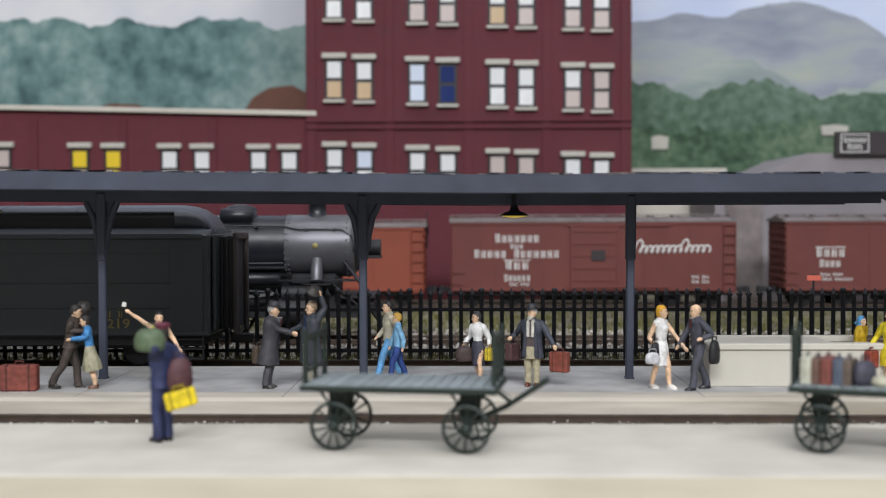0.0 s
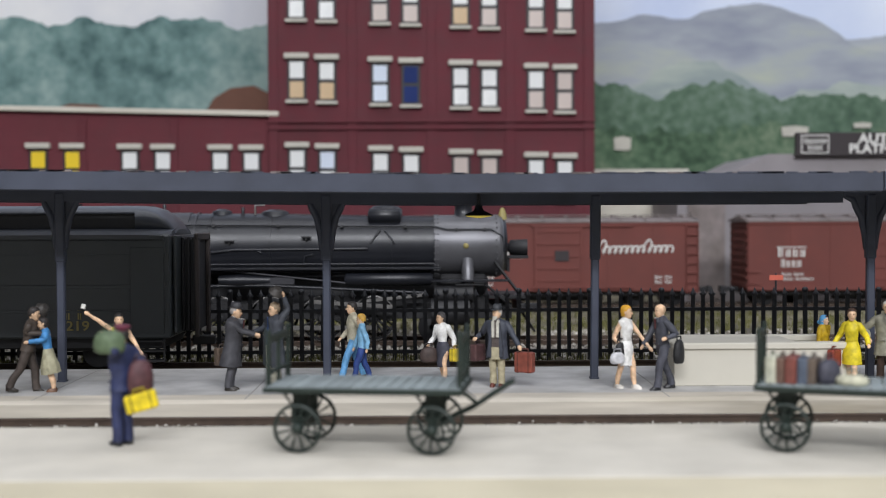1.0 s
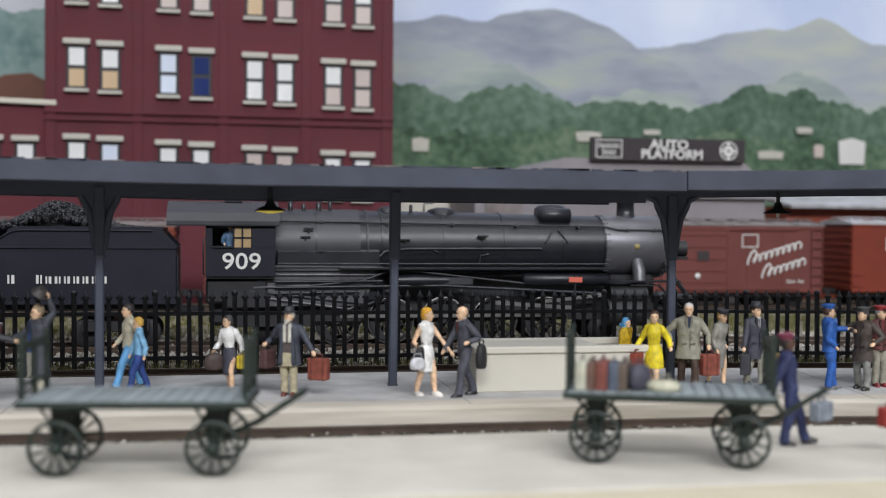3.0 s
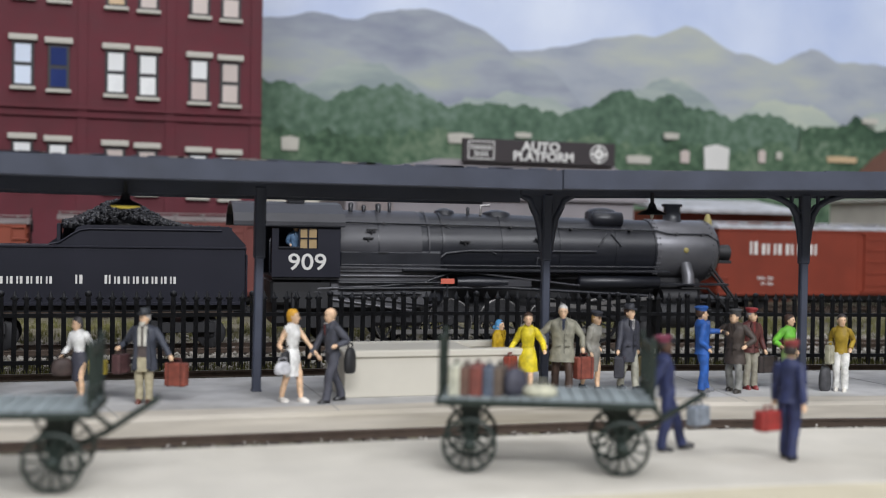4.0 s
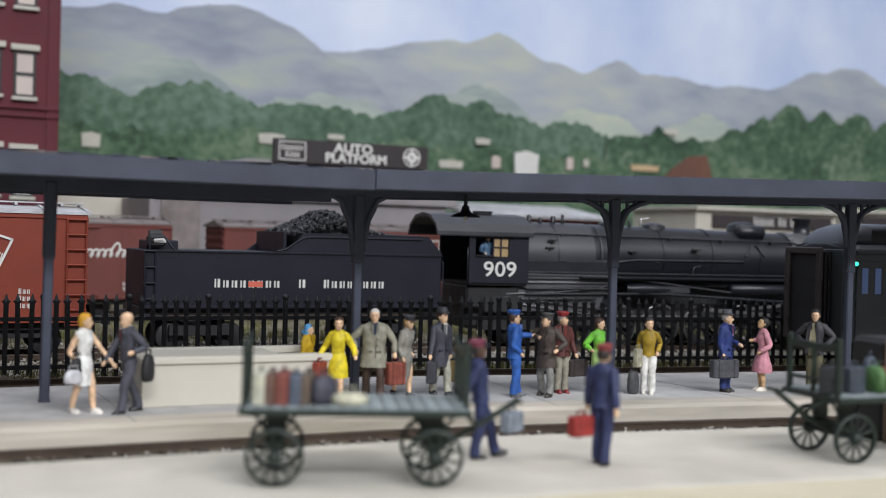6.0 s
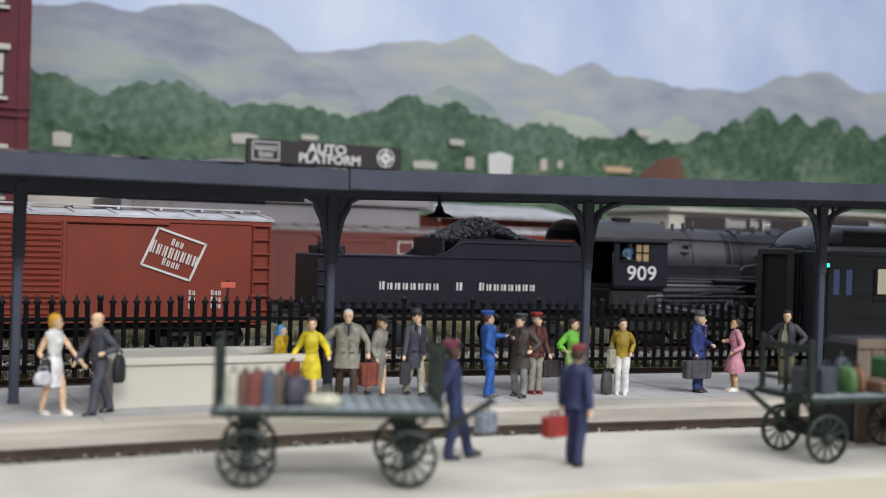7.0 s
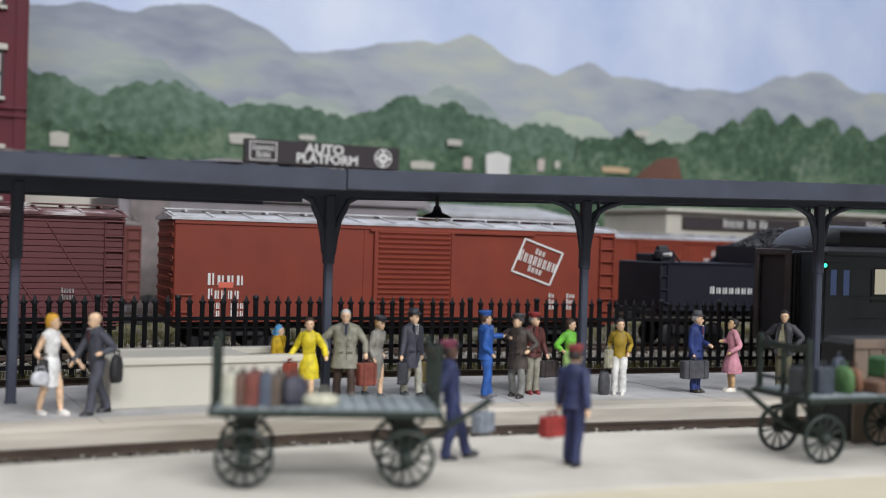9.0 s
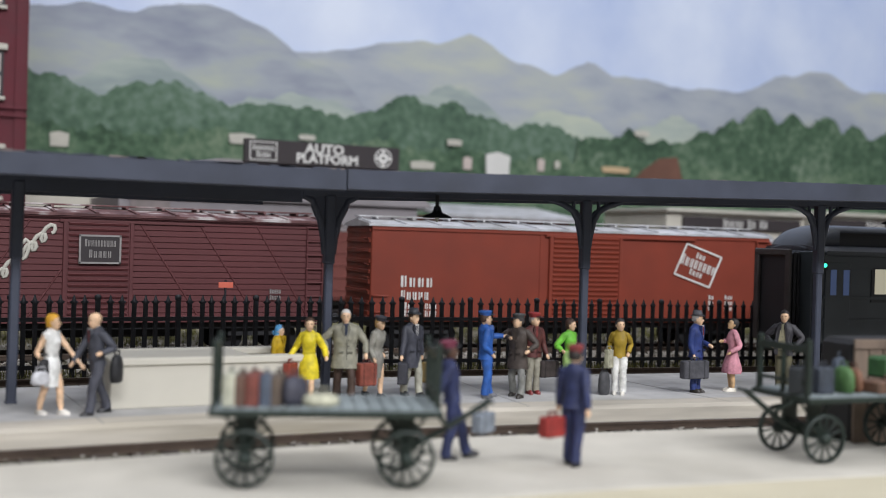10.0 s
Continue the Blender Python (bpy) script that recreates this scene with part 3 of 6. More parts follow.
for q, lit in ((-10.9, True), (1.05, True), (12.25, False), (24.5, False)):
    canopy_lamp(q, 26.1, lit)

# ---- iron fence ----
fence = thing("iron_fence", "black iron picket fence with spear points", "fence")
picket = Shape().box((0, 0, 0.78), (0.115, 0.06, 1.95), FENCE)
picket.stack([(1.72, 0.06, 0.05, 0, 0), (1.77, 0.11, 0.05, 0, 0), (1.81, 0.055, 0.045, 0, 0), (1.95, 0.012, 0.012, 0, 0)], FENCE, 6)
picket_mesh = picket.mesh("picket")
tall = Shape().box((0, 0, 0.8), (0.12, 0.1, 2.12), FENCE).stack([(1.8, 0.05, 0.05, 0, 0), (1.84, 0.085, 0.085, 0, 0), (1.92, 0.085, 0.085, 0, 0), (1.96, 0.03, 0.03, 0, 0)], FENCE, 8)
tall_mesh = tall.mesh("fence_post")
for i in range(172):
    part("picket" if i % 7 else "fence_post", picket_mesh if i % 7 else tall_mesh, fence, "", on(plat, -18 + i * 0.292, 33.0, -0.29) @ pose(0, 0, 0, random.uniform(-1, 1), random.uniform(-1, 1), 0))
for z in (-0.12, 1.05):
    s = Shape()
    strip(s, plat, -18, 32.2, [(32.95, z + 0.05), (32.95, z - 0.05), (33.05, z - 0.05), (33.05, z + 0.05)], FENCE)
    part("fence_rail", s, fence)
sg = thing("trackside_sign", "small red sign on a thin post by the fence", "sign", on(plat, 10.17, 34.3, -0.42))
part("sign_post", Shape().tube([(0, 0, 0), (0, 0, 2.42)], 0.03, FENCE, 6), sg)
part("sign_board", Shape().box((0, -0.04, 2.29), (0.4, 0.03, 0.15), SIGNRED), sg)

# ---- stair parapet on the platform ----
well = thing("stair_parapet", "cream plaster parapet wall round a platform stair", "parapet wall")
for name, c, z, turn in (("front_wall", (7.08, 25.15, 0.4), (3.74, 0.24, 0.8), 0), ("back_wall", (7.08, 26.75, 0.4), (3.74, 0.2, 0.8), 0), ("end_wall", (5.31, 25.95, 0.4), (0.2, 1.36, 0.8), 0)):
    w = part(name, Shape().box((0, 0, 0), z, CREAM, bevel=0.06), well, "", at(*c, 0, 0, turn))
    part("coping", Shape().box((0, 0, 0.46), (z[0] + 0.06, z[1] + 0.1, 0.14), CREAM, bevel=0.15), w)
part("landing", Shape().box((0, 0, 0), (2.5, 1.36, 0.12), CREAM, bevel=0.06), well, "", at(6.7, 25.95, 0.86))
for i in range(5):
    part("step", Shape().box((0, 0, 0), (0.32, 1.4, 0.17), CREAM, bevel=0.08), well, "", at(8.75 - 0.34 * i, 25.88, 0.09))


# ---- brick warehouse ----
def window_unit(parent, x, z, w, h, top, low, face):
    """A sash window with stone lintel and sill, on the wall face at y = face."""
    u = part("window", Shape().box((0, 0.06, 0), (w + 0.14, 0.14, h + 0.1), SASH), parent, "", at(x, face - 0.05, z))
    part("upper_pane", Shape().box((0, -0.02, h * 0.26), (w - 0.12, 0.05, h * 0.42), top), u)
    part("lower_pane", Shape().box((0, -0.012, -h * 0.25), (w - 0.12, 0.05, h * 0.42), low), u)
    part("lintel", Shape().box((0, -0.05, h / 2 + 0.24), (w + 0.42, 0.3, 0.26), STONE), u, "pale stone lintel")
    part("sill", Shape().box((0, -0.05, -h / 2 - 0.12), (w + 0.28, 0.3, 0.15), STONE), u, "pale stone sill")
    return u


ware = thing("warehouse", "tall maroon brick warehouse with paired sash windows", "building")
FY = 58.0
s = Shape()
s.box((0.05, FY + 3, 11.0), (16.25, 6, 22.9), BRICK, bevel=0)
part("wall", s, ware, "maroon brick wall")
for c in (-7.8, -3.9, 0.05, 3.95, 7.85):
    part("pilaster", Shape().box((c, FY - 0.02, 11.0), (0.42, 0.1, 22.8), BRICK, bevel=0.05), ware)
for z in (8.55, 8.2):
    part("belt_course", Shape().box((0.05, FY - 0.05, z), (16.25, 0.2, 0.12), BRICK), ware)
W, T, P_, B_, L_, Y_ = PANE_W, PANE_T, PANE_P, PANE_B, PANE_L, PANE_Y
cols = (-6.65, -5.15, -2.5, -0.98, 1.5, 2.93, 5.25, 6.68)
rows = ((6.2, ((W, W), (L_, W), (W, W), (W, W), (P_, P_), (P_, P_), (W, W), (W, W))),
        (10.35, ((W, T), (W, T), (L_, L_), (B_, B_), (W, W), (W, W), (W, P_), (P_, P_))),
        (14.35, ((W, W), (W, W), (W, P_), (W, P_), (W, T), (W, P_), (W, P_), (W, P_))),
        (18.35, ((W, W), (W, W), (L_, W), (W, P_), (W, W), (W, T), (W, W), (W, W))))
for z, panes in rows:
    for x, (a, b) in zip(cols, panes):
        window_unit(ware, x, z - 0.045 * x + (-0.3 if z < 7 else -0.04), 0.8, 1.9, a, b, FY)

annex = thing("warehouse_annex", "low maroon brick wing with a cream parapet", "building")
part("wall", Shape().box((-22.2, FY + 3.2, 4.55), (28.2, 6, 9.2), BRICK, (0, 1.4, 0), bevel=0), annex, "maroon brick wall")
part("parapet_cap", Shape().box((-22.0, FY + 3.1, 9.29), (28.9, 6.4, 0.24), CREAM, (0, 1.4, 0)), annex, "cream parapet cap")
for c in (-30.5, -26.0, -21.9, -17.35, -12.8):
    part("pilaster", Shape().box((c, FY + 0.16, 4.2), (0.4, 0.1, 9.0), BRICK), annex)
for i, x in enumerate((-23.5, -19.55, -17.85, -15.0, -13.35, -10.5, -8.95, -28.2, -26.5)):
    a = Y_ if i in (1, 2) else (P_ if i == 0 else W)
    b = Y_ if i == 2 else (T if i == 1 else P_ if i == 0 else W)
    window_unit(annex, x, 5.98 - 0.012 * x, 0.8, 1.9, a, b, FY + 0.2)
MORTAR = mat("faded_mortar", (0.2, 0.05, 0.06), 0.85, vary=0.2, grain=3, bump=0)
courses = Shape()
for i in range(60):
    z = 0.2 + i * 0.15
    courses.box((-22.2, FY + 0.195, z + 0.35), (28.1, 0.012, 0.025), MORTAR, (0, 1.4, 0), bevel=0)
tagged(part("mortar", courses, annex), kind="stuff")

# ---- shed with signboard ----
shed = thing("freight_shed", "grey shed with a rooftop signboard", "building")
part("wall", Shape().box((19.5, 60.5, 2.2), (15, 8, 5.3), GREYWALL, bevel=0), shed, "stained grey wall")
roof = Shape()
roof.panel([(12.2, 4.85), (27.8, 4.85), (25.6, 6.75), (16.4, 6.75)], 56.2, 64.5, GREYWALL)
part("roof", roof, shed, "grey hipped roof")
part("corner_stain", Shape().box((13.4, 56.42, 2.2), (1.8, 0.06, 5.0), ROOFGREY), shed, "rusty stained sheet")
board = part("signboard", Shape().box((0, 0, 0), (8.0, 0.3, 1.12), SIGN, bevel=0.05), shed, "dark signboard with white lettering", at(21.6, 56.0, 7.2, 0, 0, 0))
lettering("wording", "AUTO", 0.62, WHITE, board, at(0.0, -0.17, 0.24, 90, 0, 0), 0.02, 1.15)
lettering("wording", "PLATFORM", 0.62, WHITE, board, at(0.15, -0.17, -0.24, 90, 0, 0), 0.02, 1.05)
e = Shape()
for c, z in (((-3.1, -0.17, 0.42), (1.3, 0.03, 0.05)), ((-3.1, -0.17, -0.42), (1.3, 0.03, 0.05)), ((-3.75, -0.17, 0), (0.05, 0.03, 0.88)), ((-2.45, -0.17, 0), (0.05, 0.03, 0.88))):
    e.box(c, z, WHITE, bevel=0)
bars(e, -3.1, -0.17, 0.14, [10], 0.22, WHITE, w=0.5)
bars(e, -3.1, -0.17, -0.18, [5], 0.24, WHITE, w=0.6)
part("emblem", e, board, "white framed square emblem")
e = Shape().lathe([(0.47, -0.17), (0.47, -0.19), (0.4, -0.19), (0.4, -0.17)], WHITE, 28, None, True)
e.box((3.2 - 3.2, -0.18, 0), (0.8, 0.03, 0.14), WHITE, bevel=0).box((0, -0.18, 0), (0.14, 0.03, 0.8), WHITE, bevel=0)
e.box((0, -0.178, 0), (0.46, 0.03, 0.46), WHITE, bevel=0)
part("emblem", e, board, "round white cross emblem", at(3.1, 0, 0))

cream = thing("cream_shed", "low cream shed behind the freight cars", "building")
part("wall", Shape().box((10.6, 66, 2.9), (6.2, 6, 6.4), CREAM, bevel=0), cream)
part("roof", Shape().box((10.6, 65.8, 6.2), (6.6, 6.6, 0.25), STONE), cream)
for nm, x, w, z in (("depot", 47.9, 10.6, 5.5), ("depot", 59.6, 11.0, 5.7)):
    dep = thing(nm, "cream depot building with a dark name board", "building")
    part("wall", Shape().box((x, 59, z / 2 - 0.2), (w, 6, z), CREAM, bevel=0), dep)
    part("roof", Shape().box((x, 58.9, z - 0.15), (w + 0.5, 6.6, 0.2), STONE), dep)
    nb = part("name_board", Shape().box((x + 0.3, 55.9, z - 0.85), (w - 1.6, 0.2, 0.75), SIGN), dep)
    bb = Shape()
    bars(bb, x + 0.4, 55.78, z - 0.85, [5, 2, 2], 0.42, WHITE)
    part("wording", bb, nb)
loaf = thing("loading_dock", "rusty sheet-metal lean-to roof", "building")
part("roof", Shape().box((34, 61, 4.9), (9, 5, 0.2), ROOFWHITE, (8, 0, 0)), loaf)
part("wall", Shape().box((34, 61.5, 2.1), (8.6, 4.2, 5.0), ORANGE, bevel=0), loaf)


# ---- freight cars ----
def truck_gear(parent, x):
    t = part("truck", Shape().box((0, -0.95, 0.62), (1.9, 0.16, 0.3), SOOT).box((0, 0.95, 0.62), (1.9, 0.16, 0.3), SOOT).box((0, 0, 0.62), (0.4, 2.0, 0.3), SOOT), parent, "", at(x, 0, -0.2))
    for a in (-0.85, 0.85):
        w = Shape()
        for y in (-0.72, 0.72):
            w.lathe([(0.05, y - 0.06), (0.4, y - 0.06), (0.43, y - 0.04), (0.43, y + 0.05), (0.05, y + 0.06)], SOOT, 20)
        w.tube([(0, -0.9, 0), (0, 0.9, 0)], 0.07, SOOT, 8)
        part("wheelset", w, t, "", at(a, 0, 0.43))


def ladder(x, y, z0, z1, w, m):
    s = Shape()
    for a in (-w / 2, w / 2):
        s.tube([(x + a, y, z0), (x + a, y, z1)], 0.025, m, 5)
    n = int((z1 - z0) / 0.4)
    for i in range(n + 1):
        z = z0 + (z1 - z0) * i / n
        s.tube([(x - w / 2 - 0.03, y, z), (x + w / 2 + 0.03, y, z)], 0.03, m, 5)
    return s


def boxcar(label, length, m, roofm, door, ribs, z0=0.75, z1=3.62, group="parked freight cars", louvre=False):
    """A car whose middle stands over the rails at its origin."""
    c = thing("boxcar", label, "freight car", None, group)
    h = length / 2
    part("body", Shape().box((0, 0, (z0 + z1) / 2), (length - 0.2, 2.9, z1 - z0), m, bevel=0.01), c)
    r = Shape()
    r.panel([(-1.52, z1 - 0.02), (1.52, z1 - 0.02), (1.52, z1 + 0.05), (0, z1 + 0.22), (-1.52, z1 + 0.05)], -h, h, roofm, Matrix.Rotation(radians(90), 4, "Z"))
    n = int(length / 1.1)
    for i in range(n + 1):
        x = -h + 0.1 + (length - 0.2) * i / n
        for sy in (-1, 1):
            r.box((x, sy * 0.76, z1 + 0.15), (0.09, 1.5, 0.06), roofm, (-sy * 6.4, 0, 0))
    part("roof", r, c, "ribbed sheet roof")
    w = Shape()
    for k in (-0.18, 0, 0.18):
        w.box((0, k, z1 + 0.3), (length, 0.15, 0.04), roofm)
    for i in range(12):
        w.box((-h + length * (i + 0.5) / 12, 0, z1 + 0.25), (0.08, 0.6, 0.07), roofm)
    part("running_board", w, c)
    f = Shape().box((0, 0, z0 - 0.14), (length - 0.4, 2.4, 0.22), SOOT).box((0, 0, z0 - 0.34), (length * 0.35, 0.5, 0.4), SOOT)
    f.box((0, -1.42, z0 + 0.02), (length - 0.2, 0.1, 0.12), m).box((0, -1.44, z1 - 0.08), (length - 0.2, 0.1, 0.12), m)
    for e in (-1, 1):
        f.box((e * (h + 0.35), 0, z0 - 0.05), (0.8, 0.22, 0.22), SOOT)
        f.box((e * (h + 0.68), -0.04, z0 - 0.05), (0.22, 0.34, 0.3), SOOT)
    part("underframe", f, c)
    d = Shape()
    dx, dw = door
    zc, zh = (z0 + z1) / 2, z1 - z0 - 0.3
    d.box((dx, -1.48, zc), (dw, 0.07, zh), m, bevel=0.1)
    d = part("door", d, c)
    k = 17 if louvre else 5
    slat = Shape().box((0, 0, 0), (dw - 0.3, 0.06, 0.07 if louvre else 0.06), m).mesh("door_slat")
    for i in range(k):
        part("door_slat", slat, d, "", at(dx, -1.525, zc - zh / 2 + zh * (i + 0.5) / k, 25 if louvre else 0, 0, 0))
    for e in (-1, 1):
        part("door_stile", Shape().box((dx + e * (dw / 2 - 0.06), -1.52, zc), (0.1, 0.06, zh), m), d)
    part("door_track", Shape().box((dx + dw * 0.5, -1.5, z1 - 0.16), (dw * 2.1, 0.09, 0.08), m).box((dx + dw * 0.5, -1.5, z0 + 0.12), (dw * 2.1, 0.09, 0.08), m), c)
    for e in ribs:
        part("side_rib", Shape().box((e, -1.455, zc), (0.07, 0.03, zh + 0.1), m), c)
    for e in (-1, 1):
        if e > 0:
            part("ladder", ladder(e * (h - 0.38), -1.53, z0 - 0.1, z1 - 0.15, 0.5, m), c)
        for z in (z0 + 0.25, z0 + 0.75) if e < 0 else ():
            part("grab_iron", Shape().tube([(-h + 0.15, -1.46, z), (-h + 0.17, -1.53, z), (-h + 0.65, -1.53, z), (-h + 0.67, -1.46, z)], 0.022, m, 5), c)
        el = Shape()
        for i in range(7):
            el.tube([(e * (h - 0.06), -1.3, z0 + 0.1 + i * 0.4), (e * (h - 0.06), -0.8, z0 + 0.1 + i * 0.4)], 0.03, m, 5)
        for i in range(9):
            el.box((e * (h - 0.09), 0, z0 + 0.2 + i * 0.32), (0.07, 2.7, 0.12), m)
        part("end_corrugation", el, c)
    bw = Shape().tube([(h - 0.02, 0.5, 2.3), (h - 0.02, 0.5, 3.9)], 0.03, SOOT, 6).lathe([(0.24, -0.02), (0.26, 0), (0.24, 0.02)], SOOT, 16, Matrix.Translation((h + 0.03, 0.5, 3.2)) @ Matrix.Rotation(radians(90), 4, "Z"), True)
    part("brake_wheel", bw, c)
    for e in (-1, 1):
        truck_gear(c, e * (h - 1.9))
    return c


def wording(car, rows, label="white lettering", y=-1.475, m=None):
    for x, z, words, h, w in rows:
        tagged(part("wording", bars(Shape(), x, y, z, words, h, m or WHITE, w=w), car, label), kind="stuff")


CARY = 51.6
cnw = boxcar("faded red wooden boxcar with white lettering, parked on the siding", 12.46, FREIGHT, ROOFGREY, (0.05, 2.1), (-4.2, -2.1, 2.2, 4.2), 0.55, 3.5)
cnw.matrix_basis = at(5.43, CARY, 0)
wording(cnw, [(-3.3, 2.77, [7], 0.31, 0.9), (-3.3, 2.43, [3], 0.18, 1.1), (-3.32, 2.1, [5, 7], 0.31, 0.92), (-3.3, 1.6, [3], 0.3, 1.2), (-3.3, 1.06, [6], 0.26, 0.75), (-3.2, 0.8, [4, 4], 0.12, 0.8), (4.6, 1.1, [3, 3], 0.12, 0.9), (4.6, 0.9, [3, 3], 0.12, 0.9)])
part("wording_rule", Shape().box((-3.3, -1.475, 1.84), (1.15, 0.02, 0.04), WHITE, bevel=0), cnw)
part("script_wording", squiggle(Shape(), 1.75, 4.95, -1.475, 2.14, 0.3, 13, WHITE, 0.01, (0, 8), 0.045), cnw, "white looping script slogan")
part("placard", Shape().box((0.2, -1.56, 2.05), (0.6, 0.03, 0.45), SIGN), cnw, "small dark placard on the door")

cbq = boxcar("faded red steel boxcar with script slogan, parked on the siding", 13.2, FREIGHT, ROOFGREY, (0.4, 3.2), (-4.6, -2.9, 2.9, 4.6), 0.55, 3.5)
cbq.matrix_basis = at(20.2, CARY, 0)
wording(cbq, [(-4.6, 2.12, [4], 0.32, 1.0), (-4.62, 1.66, [4], 0.28, 0.85), (-4.55, 1.2, [5, 5], 0.11, 0.8), (-4.3, 1.0, [5, 9], 0.11, 0.8), (5.2, 1.0, [4, 3], 0.12, 0.9)])
part("wording_rule", Shape().box((-4.6, -1.475, 2.38), (1.3, 0.02, 0.04), WHITE, bevel=0), cbq)
part("placard", Shape().box((0.75, -1.56, 2.15), (0.55, 0.03, 0.42), SIGN), cbq, "small dark placard on the door")
part("route_disc", Shape().lathe([(0.02, -1.56), (0.13, -1.56), (0.13, -1.53), (0.02, -1.53)], WHITE, 14, Matrix.Translation((0.5, 0, 1.25))), cbq, "small white disc")
scr = Shape()
squiggle(scr, 2.9, 5.4, -1.475, 1.75, 0.32, 9, WHITE, 0.3, (0,), 0.05)
squiggle(scr, 3.6, 5.6, -1.475, 1.15, 0.32, 7, WHITE, 0.3, (0,), 0.05)
for c, z in (((3.0, -1.475, 3.1), (0.75, 0.02, 0.05)), ((3.0, -1.475, 2.55), (0.75, 0.02, 0.05)), ((2.63, -1.475, 2.82), (0.05, 0.02, 0.6)), ((3.37, -1.475, 2.82), (0.05, 0.02, 0.6))):
    scr.box(c, z, WHITE, bevel=0)
part("script_wording", scr, cbq, "white slanted script slogan and square emblem")

wab = boxcar("bright red boxcar with a white emblem, parked on the siding", 17.8, RED, ROOFWHITE, (0.6, 3.0), (-1.2, 2.4), 0.55, 3.62)
wab.matrix_basis = at(37.0, CARY, 0)
wording(wab, [(-5.35, 2.66, [6], 0.5, 1.28), (-6.3, 1.3, [4, 3], 0.12, 0.9), (-6.2, 1.05, [2, 3], 0.12, 0.9), (4.6, 2.9, [6], 0.24, 1.0), (4.6, 2.6, [3, 5, 2, 7], 0.14, 0.85)])
part("emblem", Shape().lathe([(0.8, -1.475), (0.8, -1.49), (0.02, -1.49), (0.02, -1.475)], WHITE, 28, Matrix.Translation((7.3, 0, 2.45))), wab, "white round emblem")
org = boxcar("orange-red boxcar parked behind the locomotive", 11.6, ORANGE, ROOFGREY, (0.0, 2.0), (-3.5, 3.5), 0.55, 3.3)
org.matrix_basis = at(-7.6, CARY, 0)
far2 = boxcar("orange-red freight car further along the siding", 12.0, ORANGE, ROOFGREY, (0.0, 2.0), (-3.5, 3.5), 0.55, 3.4)
far2.matrix_basis = at(54.0, CARY, 0)


# ---- passenger coaches ----
RUSTY = mat("rusty_black_plate", (0.045, 0.036, 0.034), 0.6, vary=0.3, grain=3, bump=0.06, stain=0.2)


